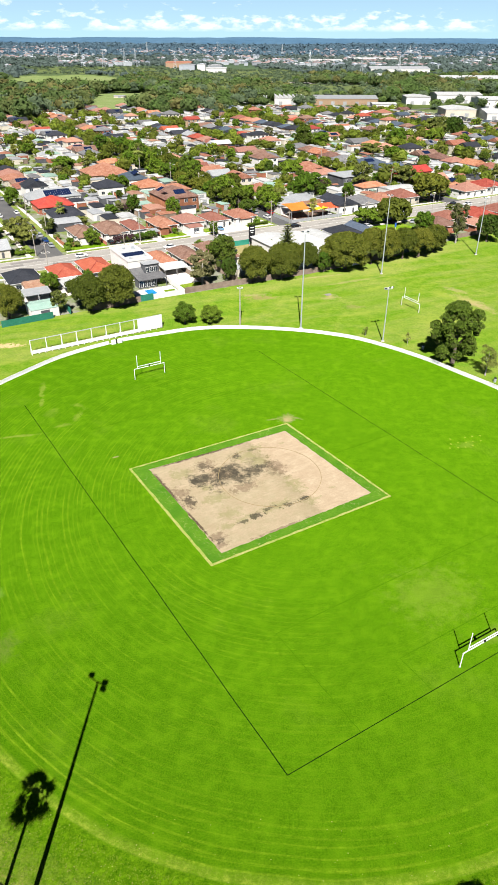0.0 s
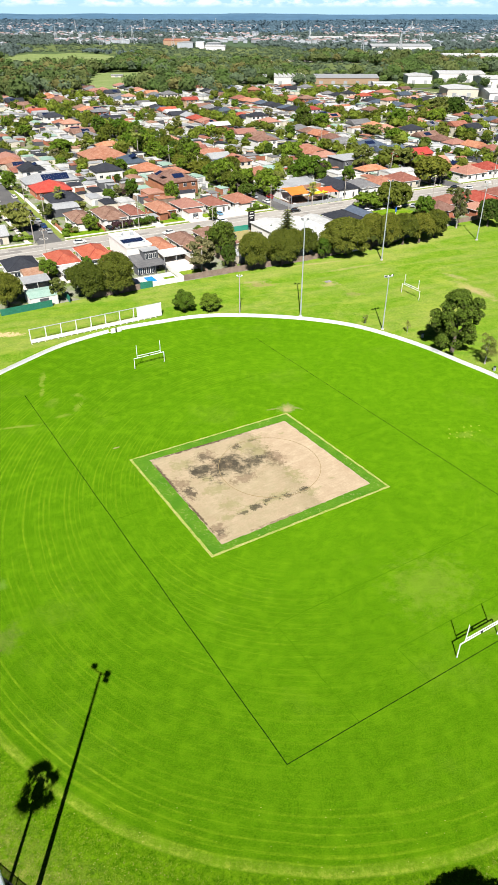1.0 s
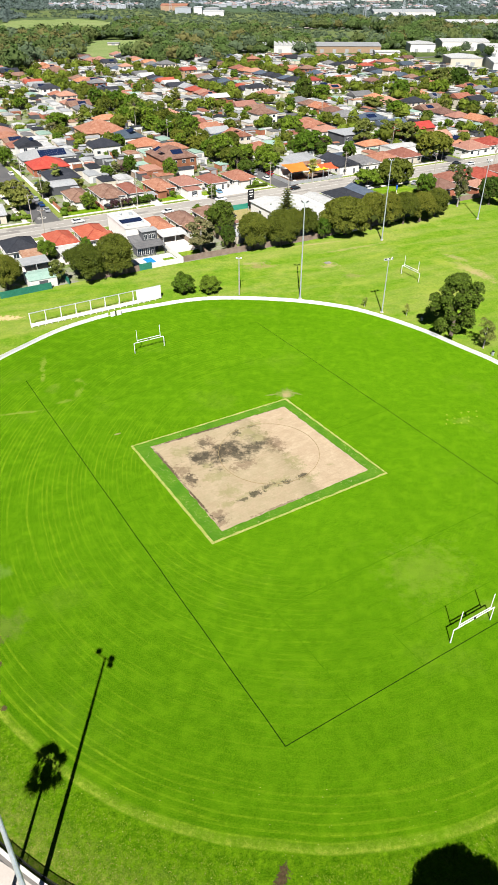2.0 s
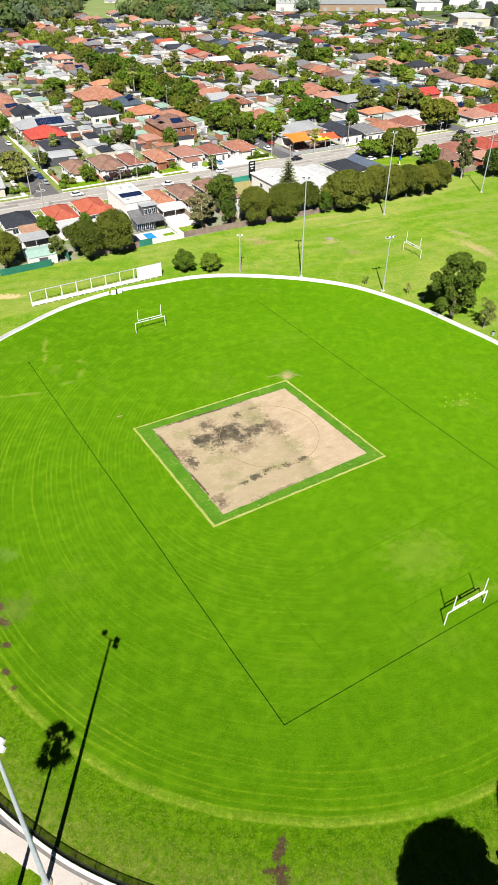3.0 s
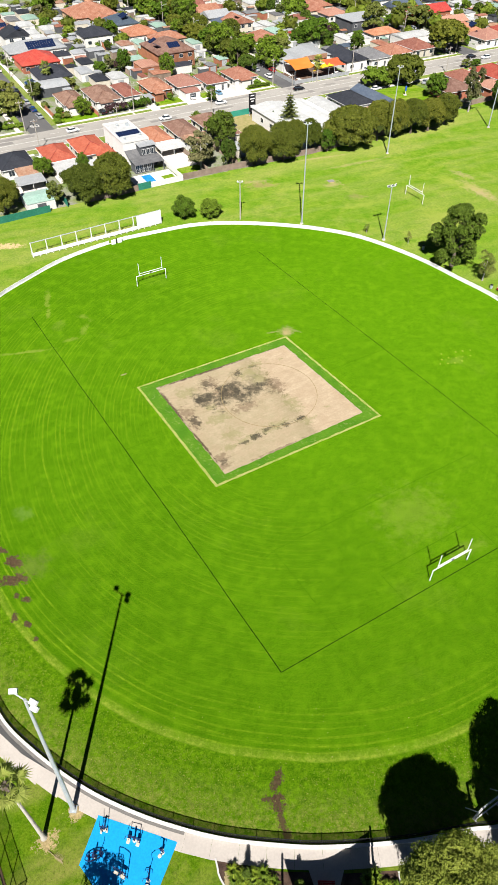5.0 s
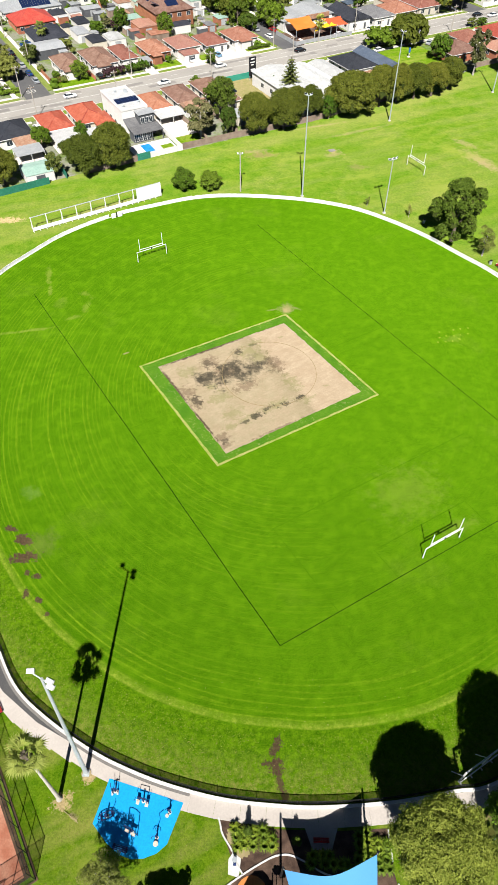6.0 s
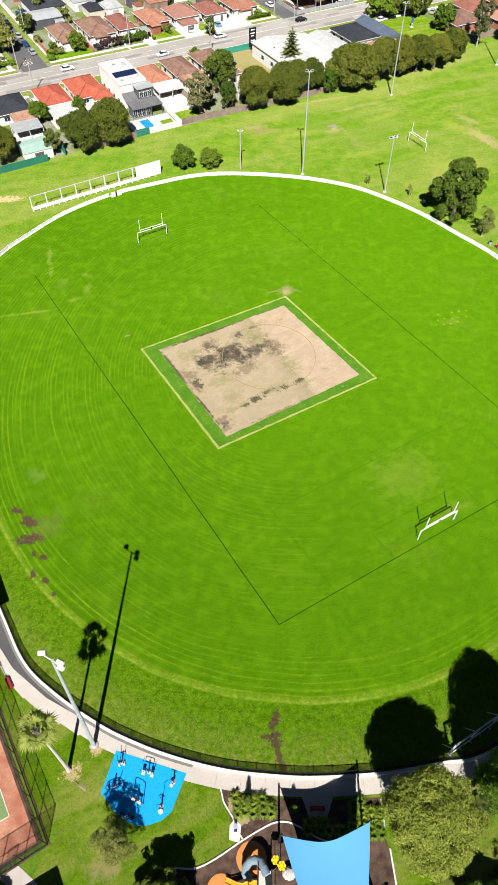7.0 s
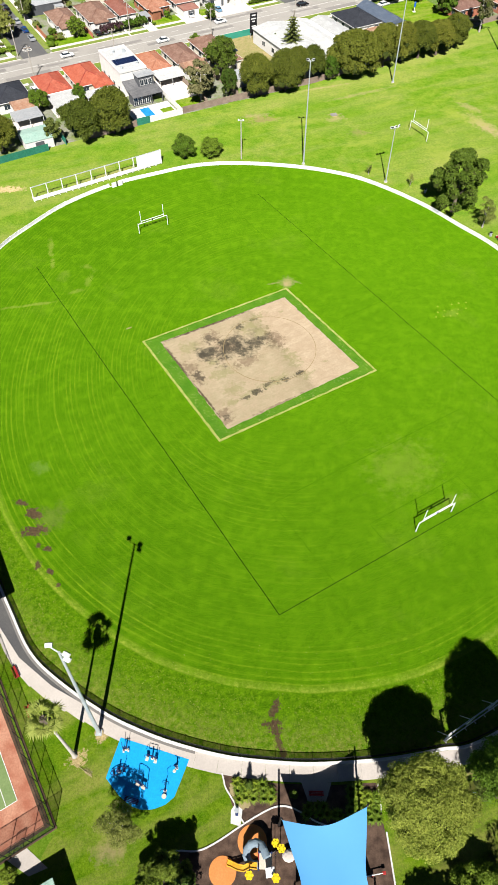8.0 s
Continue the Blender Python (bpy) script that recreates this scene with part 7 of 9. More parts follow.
made_houses = made_sheds = made_trees = 0
tree_kinds = "bbbbggddnoy"
for y0, s0, s1, side, v, front in lots:
    sg, base = (1, s0 + 8) if side == 0 else (-1, s1 - 8)
    a = base + sg * rng.uniform(3, 6)
    b = a + sg * rng.uniform(11, 15.5)
    u0, u1 = min(a, b), max(a, b)
    v0, v1 = v + rng.uniform(0.4, 1.0), v + front - rng.uniform(0.8, 1.8)
    roof, wall = rng.choice(ROOFS), rng.choice(WALLS)
    two = rng.random() < 0.16
    hh = 5.8 if two else rng.uniform(2.9, 3.4)
    shape = rng.choice(("hip",) * 5 + ("gable",) * 2) if roof not in ("whiteroof", "greysheet") else rng.choice(("gable", "flat"))
    ok = free(u0, u1, v0, v1)
    if ok and made_houses < 235:
        wg = None
        if rng.random() < 0.8 and not two:
            wg = (u0 + 1, u0 + 1 + (v1 - v0) * 0.62, v0 - 0.2, v1 - 3) if rng.random() < 0.5 else (u1 - 1 - (v1 - v0) * 0.62, u1 - 1, v0 + 2.5, v1 + 0.1)
        sol = (rng.uniform(-2, 2), -(v1 - v0) / 4, rng.randint(3, 6), 2) if rng.random() < 0.17 and shape != "flat" else None
        house(u0, u1, v0, v1, roof, wall, hh, shape, wg, False, sol, group=DEEP)
        made_houses += 1
    elif ok:
        TAKEN.append((u0, u1, v0, v1))
        m = uv_pose((u0 + u1) / 2, (v0 + v1) / 2)
        w, d = (u1 - u0) / 2, (v1 - v0) / 2
        far_add(wall, m, Geo().box(-w + 0.5, w - 0.5, -d + 0.5, d - 0.5, -0.1, hh))
        g = Geo()
        hip(g, -w, w, -d, d, hh, gable=shape == "gable")
        far_add(roof, m, g)
        far_add("glass", m, Geo().box(-w * 0.6, -w * 0.2, -d + 0.44, -d + 0.52, 1, 2.2).box(w * 0.2, w * 0.6, -d + 0.44, -d + 0.52, 1, 2.2))
    # sheds, patio roofs and garages behind the house
    for k in range(rng.choice((1, 2, 2, 3))):
        c = b + sg * (1.0 + 7.0 * k + rng.uniform(0, 2))
        e = c + sg * rng.uniform(5.0, 7.4)
        w0 = v + rng.uniform(0.3, 4)
        q = (min(c, e), max(c, e), w0, w0 + rng.uniform(5.5, 11.0))
        if abs((c + e) / 2 - (s0 + s1) / 2) > 46 or not free(*q, 0.2):
            continue
        rk, wk, sh = rng.choice(SHEDS), rng.choice(WALLS[:12]), rng.uniform(2.4, 3.0)
        if made_sheds < 165:
            shed(*q, rk, wk, sh)
            made_sheds += 1
        else:
            TAKEN.append(q)
            m = uv_pose((q[0] + q[1]) / 2, (q[2] + q[3]) / 2)
            w, d = (q[1] - q[0]) / 2, (q[3] - q[2]) / 2
            g = Geo()
            hip(g, -w, w, -d, d, sh, 0.2, True, 0.08)
            far_add(rk, m, g)
            far_add(wk, m, Geo().box(-w + 0.15, w - 0.15, -d + 0.15, d - 0.15, -0.1, sh - 0.05))
    # a tree or two in the yard or on the nature strip
    for k in range(rng.choice((0, 1, 1, 1, 2))):
        tu, tv = (base - sg * 2.6, v + front / 2) if rng.random() < 0.3 else (rng.uniform(s0 + 34, s1 - 34), v + rng.uniform(1, front - 1))
        rad = rng.uniform(1.6, 4.0)
        if made_trees < 250 and free(tu - rad * 0.5, tu + rad * 0.5, tv - rad * 0.5, tv + rad * 0.5, 0):
            x, y = uv(tu, tv)
            tree(x, y, rad, rad * rng.choice((1.5, 2.0, 2.0, 2.5)), rng.choice(tree_kinds), 1 if y < 330 else 0, "trees in the yards")
            made_trees += 1
# patio roofs, carports and garden sheds crowding the yards
crowd = 0
r6 = random.Random(31)
# solid dark walls here imitate the shade under open fronts
YARD_WALLS = ["render", "cream", "darkwall", "darkwall", "darkwall", "timber", "brick"]
YARD_ROOFS = ["whiteroof"] * 8 + ["greysheet"] * 7 + ["grey"] * 4 + ["char"] * 4 + ["mint"] * 2 + ["rust"] * 2 + ["terra"] * 3 + ["navy"] * 2 + ["rose"] * 2
WALL_WORDS["timber"] = "weathered timber"
for y0, s0, s1, side, v, front in lots:
    for k in range(22):
        tu, tv = r6.uniform(s0 + 10, s1 - 10), v + r6.uniform(0, front)
        f = 1.0 if k < 10 else 0.6
        w, d, sh = f * r6.uniform(1.8, 4.4), f * r6.uniform(1.8, 4.4), r6.uniform(2.2, 2.8)
        q = (tu - w, tu + w, tv - d, tv + d)
        if tv - d < 27 or not free(*q, 0.15):
            continue
        rk, wk = r6.choice(YARD_ROOFS), r6.choice(YARD_WALLS)
        if crowd < 110 and y0 < 400:
            shed(*q, rk, wk, sh)
            crowd += 1
        else:
            TAKEN.append(q)
            m = uv_pose(tu, tv)
            g = Geo()
            hip(g, -w, w, -d, d, sh, 0.14, True, 0.08)
            far_add(rk, m, g)
            far_add(wk, m, Geo().box(-w + 0.15, w - 0.15, -d + 0.15, d - 0.15, -0.1, sh - 0.05))
for key, g in far_faces.items():
    solid("far_houses", g, M[key], "far houses of the suburb, part of a dense quarter", "houses", kind="stuff")

# the avenue of large trees along the second side street
r2 = random.Random(12)
for k in range(30):
    v = 24 + k * 7.6
    for s in (-1, 1):
        if r2.random() < (0.86 if v < 170 else 0.6):
            x, y = uv(150 + s * (5.6 + r2.uniform(-0.6, 0.8)), v + r2.uniform(-2, 2))
            rad = r2.uniform(3.8, 6.2)
            tree(x, y, rad, rad * r2.choice((1.5, 2.0)), r2.choice("fmdbb"), 1 if v < 120 else 0, "avenue of street trees", label="broad street tree shading the side street")


# ---- power poles and street lamps ----
def power_pole():
    t = thing("power_pole", uv_pose(0, 0), "weathered timber power pole with crossarm and street lamp", "power pole", "power poles along the streets")
    part("pole", Geo().tube([(0, 0, -0.2), (0, 0, 9.6)], [0.17, 0.11], 7), M["palebark"], t)
    part("crossarm", Geo().box(-1.1, 1.1, -0.06, 0.06, 8.8, 8.95), M["timber"], t)
    for k in (-1.0, -0.4, 0.4, 1.0):
        part("insulator", Geo().tube([(k, 0, 8.95), (k, 0, 9.2)], 0.05, 5), M["white"], t)
    part("lamp_arm", Geo().tube([(0, 0, 7.6), (0, 1.2, 8.1), (0, 2.2, 8.2)], 0.04, 5), M["galv"], t)
    part("lamp_head", Geo().box(-0.15, 0.15, 2.0, 2.7, 8.1, 8.25, 0.03), M["galv"], t)
    return t


first = power_pole()
first.matrix_world = uv_pose(45.6, -16.0)
for u, v, turn in ((72.5, -16.4, 0), (107, -16.2, 0), (139.8, -16.2, 0), (178, -16.2, 0), (214, -16.2, 0), (250, -16, 0), (20, -16, 0), (46.0, 3.0, 180), (85.5, 3.4, 180), (143.4, 3.4, 180),
                   (181, 3.4, 180), (236.5, 3.4, 180), (272, 3.4, 180), (56.8, 30, 90), (56.8, 64, 90), (56.8, 98, 90), (144.6, 40, -90), (144.6, 76, -90), (144.6, 112, -90), (155.4, 150, 90),
                   (237.2, 40, -90), (237.2, 80, -90), (248.5, 120, 90), (100, 184, 0), (200, 184, 0), (330, 60, 90), (330, 110, 90)):
    copy_thing(first, uv_pose(u, v, 0, turn))


# ---- cars ----
def car(colour, label):
    t = thing("car", pose(0, 0, 0), label, "car", "cars along the streets")
    body = Geo()
    prof = [(-2.2, 0.35), (2.15, 0.35), (2.2, 0.62), (2.0, 0.80), (1.15, 0.93), (-1.75, 0.97), (-2.2, 0.85)]
    n = len(prof)
    verts = []
    for y, k in ((-0.88, 0.97), (-0.82, 1.0), (0.82, 1.0), (0.88, 0.97)):
        verts += [(x * k, y, z if abs(y) < 0.85 else 0.35 + (z - 0.35) * 0.9) for x, z in prof]
    faces = [tuple(range(n)), tuple(3 * n + i for i in range(n - 1, -1, -1))]
    for q in range(3):
        faces += [(q * n + i, (q + 1) * n + i, (q + 1) * n + (i + 1) % n, q * n + (i + 1) % n) for i in range(n)]
    body.add(verts, faces)
    part("body", body, M[colour], t)
    lo, hi = [(-1.75, -0.78), (1.0, -0.78), (1.0, 0.78), (-1.75, 0.78)], [(-1.25, -0.60), (0.35, -0.60), (0.35, 0.60), (-1.25, 0.60)]
    part("glasshouse", Geo().add([(x, y, 0.93) for x, y in lo] + [(x, y, 1.40) for x, y in hi], [(0, 1, 5, 4), (1, 2, 6, 5), (2, 3, 7, 6), (3, 0, 4, 7)]), M["glass"], t, "dark tinted windows")
    part("roof", Geo().box(-1.30, 0.42, -0.64, 0.64, 1.385, 1.46, 0.03), M[colour], t)
    for x in (-1.35, 1.35):
        for y in (-0.80, 0.80):
            w = part("wheel", Geo().tube([(x, y - 0.1, 0.31), (x, y + 0.1, 0.31)], 0.31, 12), M["black"], t, "black tyre")
            part("rim", Geo().tube([(x, y - 0.115, 0.31), (x, y + 0.115, 0.31)], 0.19, 8), M["galv"], w, "silver rim")
    for y in (-0.6, 0.6):
        part("headlight", Geo().box(2.08, 2.17, y - 0.18, y + 0.18, 0.62, 0.74), M["white"], t)
        part("tail_light", Geo().box(-2.2, -2.12, y - 0.18, y + 0.18, 0.68, 0.82), M["redsheet"], t)
    return t


for key, c in (("car_white", (0.78, 0.78, 0.78)), ("car_black", (0.015, 0.015, 0.018)), ("car_blue", (0.02, 0.07, 0.22)), ("car_silver", (0.40, 0.42, 0.45)), ("car_red", (0.35, 0.02, 0.02)), ("car_sky", (0.18, 0.36, 0.52))):
    M[key] = plain(key, c, tuple(0.9 * x for x in c), 0.5, 3, 0.25, 0.0, 0.5, 0)
kinds = {}
CARS = [("white", 60, -5.2, 0), ("white", 116.5, -4.8, 0), ("white", 92, -9.6, 180), ("black", 150, -5.2, 0), ("silver", 204, -9.2, 180), ("white", 243, -8.5, 180), ("black", 238, -5.0, 0),
        ("silver", 54.0, 13.5, 90), ("blue", 54.0, 21.5, 90), ("silver", 54.0, 30, 90), ("black", 54.0, 44, 90), ("blue", 61.5, 52, 180), ("black", 75.0, 7.0, 90), ("silver", 77.6, 7.2, 90),
        ("sky", 120.6, 5.6, 90), ("white", 109.6, 5.8, 90), ("white", 147.6, 14, 90), ("silver", 147.2, 24, 90), ("red", 153.0, 20, 90), ("black", 153, 28, 90), ("white", 147.3, 33, 90), ("white", 153.2, 36, 90),
        ("black", 153, 44, 90), ("white", 173, 2.6 - 0.2, 0), ("white", 188, 2.2, 20), ("white", 43.2, -24, 90), ("blue", 42.0, -28.5, 90), ("white", 176, -19.5, 5), ("silver", 198, -22, 40), ("black", 95, -17.2, 10),
        ("white", 224, 28, 0), ("black", 240, 24, 90), ("silver", 239.6, 36, 90), ("white", 246.4, 30, 90), ("silver", 246.5, 45, 90), ("black", 246.3, 60, 90), ("white", 239.5, 72, 90),
        ("white", 46.6, 70, 90), ("blue", 46.8, 90, 90), ("white", 54.5, 74, 90), ("silver", 54.3, 106, 90)]
WORDS = {"white": "white parked sedan car", "black": "black hatchback car with tinted windows", "blue": "dark blue sedan car by the kerb", "silver": "silver grey sedan car by the kerb", "red": "dark red sedan car by the kerb", "sky": "pale blue sedan car in a driveway"}
for c, u, v, turn in CARS:
    lab = WORDS[c] if c != "white" else ("white sedan car on the main road" if -14 < v < 0 else "white sedan car parked by the kerb")
    if c not in kinds:
        kinds[c] = car("car_" + c, lab)
        kinds[c].matrix_world = uv_pose(u, v, -0.02, turn)
    else:
        tagged(copy_thing(kinds[c], uv_pose(u, v, -0.02, turn)), lab)


# ---- the near side: lawn, tennis court, outdoor gym and playground ----
near_lawn = [(-24, -12), (32, -12), (44, 10), (46, 30), (29, 20.6), (24, 19.5), (16, 18.6), (8, 18.1), (2, 18.2), (-4, 18.8), (-10, 20.2), (-16, 22), (-22, 25), (-28, 29), (-34, 34.6), (-38, 36), (-34.6, 29.6), (-23.4, 12.4), (-27, 4)]
solid("near_lawn", Geo().sheet(near_lawn, -0.03), M["lawn"], "green lawn with dry spots behind the path", "lawn", kind="structure")
solid("asphalt_strip", Geo().prism([(-40.2, 46.2), (-36.2, 39.9), (-32.0, 34.1), (-27.0, 29.9), (-22.0, 26.6), (-27.4, 29.2), (-32.8, 33.0), (-37.4, 38.2), (-41.8, 44.6)][::-1], 0.0, 0.062), M["asphalt"],
      "dark asphalt strip beside the edging wall", "path", kind="structure")
solid("path_edging", Geo().ribbon(near_line[40:], 0.02, 0.34, -0.05, 0.075), M["patch"], "narrow grey strip beside the edging wall", "path", kind="structure")

# tennis court: red surround, green play area, tall black mesh fence
CE1, CE2 = Vector((-0.544, 0.839)), Vector((-0.839, -0.544))
CO = Vector((-23.6, 12.6))


def court(a, b):
    p = CO + CE1 * a + CE2 * b
    return (p.x, p.y)


for key, c1, c2 in (("clay_red", (0.40, 0.145, 0.085), (0.56, 0.29, 0.19)), ("court_green", (0.17, 0.26, 0.09), (0.24, 0.32, 0.13)), ("pad_blue", (0.003, 0.37, 0.85), (0.004, 0.40, 0.88)), ("pad_orange", (0.66, 0.25, 0.065), (0.70, 0.29, 0.09)),
                    ("gym_navy", (0.015, 0.03, 0.10), (0.02, 0.04, 0.13)), ("cream_plastic", (0.66, 0.62, 0.52), (0.60, 0.56, 0.47)), ("slide_grey", (0.20, 0.27, 0.33), (0.25, 0.32, 0.38)),
                    ("slide_yellow", (0.80, 0.42, 0.03), (0.82, 0.47, 0.05)), ("flower_yellow", (0.85, 0.62, 0.01), (0.88, 0.66, 0.02)), ("bench_red", (0.38, 0.025, 0.025), (0.44, 0.04, 0.035))):
    M[key] = plain(key, c1, c2, 0.45, 5, 0.75)
ct = thing("tennis_court", pose(0, 0, 0), "worn red and green tennis court", "tennis court", kind="structure")
part("red_surround", Geo().sheet([court(0.8, 0.7), court(0.8, 18), court(37, 18), court(37, 0.7)][::-1], 0.03), M["clay_red"], ct, "faded red acrylic surround")
part("green_play_area", Geo().sheet([court(5.2, 2.85), court(5.2, 14), court(29, 14), court(29, 2.85)][::-1], 0.045), M["court_green"], ct, "worn green play area")
for a0, b0, a1, b1 in ((5.2, 2.85, 29, 2.85), (5.2, 2.85, 5.2, 14), (5.2, 4.25, 29, 4.25), (5.2, 14, 29, 14)):
    part("court_line", Geo().ribbon([court(a0, b0), court(a1, b1)], -0.04, 0.04, 0.03, 0.055), M["white"], ct)
part("kerb", Geo().ribbon([court(38, -0.1), court(-0.1, -0.1), court(-0.1, 18)], -0.16, 0.16, -0.1, 0.05), M["mud"], ct, "earth-stained footing strip")
part("strip", Geo().ribbon([court(37, 0.7), court(0.7, 0.7), court(0.7, 18)], -0.35, 0.35, -0.1, 0.04), M["mud"], ct, "dirt strip inside the fence")
cf = thing("court_fence", pose(0, 0, 0), "tall black mesh fence round the tennis court", "fence", kind="structure")
part("mesh_panel", Geo().ribbon([court(38, 0), court(0, 0)], -0.01, 0.01, 0.05, 4.1), M["courtwire"], cf)
part("mesh_panel", Geo().ribbon([court(0, 0), court(0, 18)], -0.01, 0.01, 0.05, 4.1), M["courtwire"], cf)
for z in (0.1, 2.1, 4.1):
    part("rail", Geo().ribbon([court(38, 0), court(0, 0), court(0, 18)], -0.03, 0.03, z - 0.03, z + 0.03), M["black"], cf)
for k in range(14):
    for a, b in ((k * 2.9, 0),) + (((0, (k + 1) * 2.9),) if k < 6 else ()):
        x, y = court(a, b)
        part("fence_post", Geo().tube([(x, y, -0.1), (x, y, 4.25)], 0.05, 6), M["black"], cf)
gx, gy = court(0, 4.6)
gate = thing("court_gate", pose(gx, gy, 0, 0, 0, 33), "black steel gate in the court fence", "gate")
part("gate_frame", Geo().tube([(-0.6, 0.06, 0.05), (-0.6, 0.06, 2.2), (0.6, 0.06, 2.2), (0.6, 0.06, 0.05)], 0.045, 6), M["black"], gate)
part("mesh_panel", Geo().box(-0.6, 0.6, 0.05, 0.07, 0.1, 2.15), M["courtwire"], gate)


def park_bench(x, y, turn, key, label, z=0.0):
    t = thing("bench", pose(x, y, z, 0, 0, turn), label, "bench")
    for k in range(3):
        part("slat", Geo().box(-0.9, 0.9, -0.25 + k * 0.17, -0.11 + k * 0.17, 0.42, 0.46, 0.01), M[key], t)
    for k in range(2):
        part("back_slat", Geo().box(-0.9, 0.9, 0.27, 0.31, 0.55 + k * 0.18, 0.69 + k * 0.18), M[key], t)
    for s in (-0.7, 0.7):
        part("leg", Geo().box(s - 0.04, s + 0.04, -0.24, 0.3, 0, 0.42), M["black"], t)
    return t


park_bench(-32.7, 30.9, 125, "bench_red", "dark red slatted bench beside the court", -0.03)
park_bench(-29.6, 25.8, 125, "bench_red", "dark red slatted bench by the court fence", -0.03)

# the palm, its leaning shadow-caster beside the path
palm(-22.7, 20.6, 16.4, 2.4, (0.1, 0.3), 24, "tall cabbage palm with a sunlit shaggy crown")
fr = thing("fallen_frond", pose(-21.2, 18.9, 0), "dry fallen palm frond on the grass", "palm frond")
g = Geo().tube([(-0.8, 0.5, 0.03), (0, 0, 0.12), (1.0, -0.5, 0.05)], [0.04, 0.03, 0.01], 5)
for k in range(12):
    s = k / 12
    for q in (-1, 1):
        g.add([(s, -s * 0.5, 0.08), (s + 0.08, -s * 0.5, 0.08), (s + 0.35, -s * 0.5 + q * 0.45, 0.02)], [(0, 1, 2)])
part("leaflets", g, M["sandpatch"], fr)

# blue rubber pad with its outdoor gym
pad = [(-17.1, 22.9), (-8.0, 20.45), (-9.5, 16.2), (-10.6, 15.3), (-12.0, 14.8), (-13.4, 14.7), (-14.8, 15.1), (-16.4, 16.2), (-18.3, 18.1)]
solid("rubber_pad", Geo().prism(pad[::-1], -0.1, 0.065), M["pad_blue"], "bright blue rubber safety pad", "rubber pad", kind="structure")


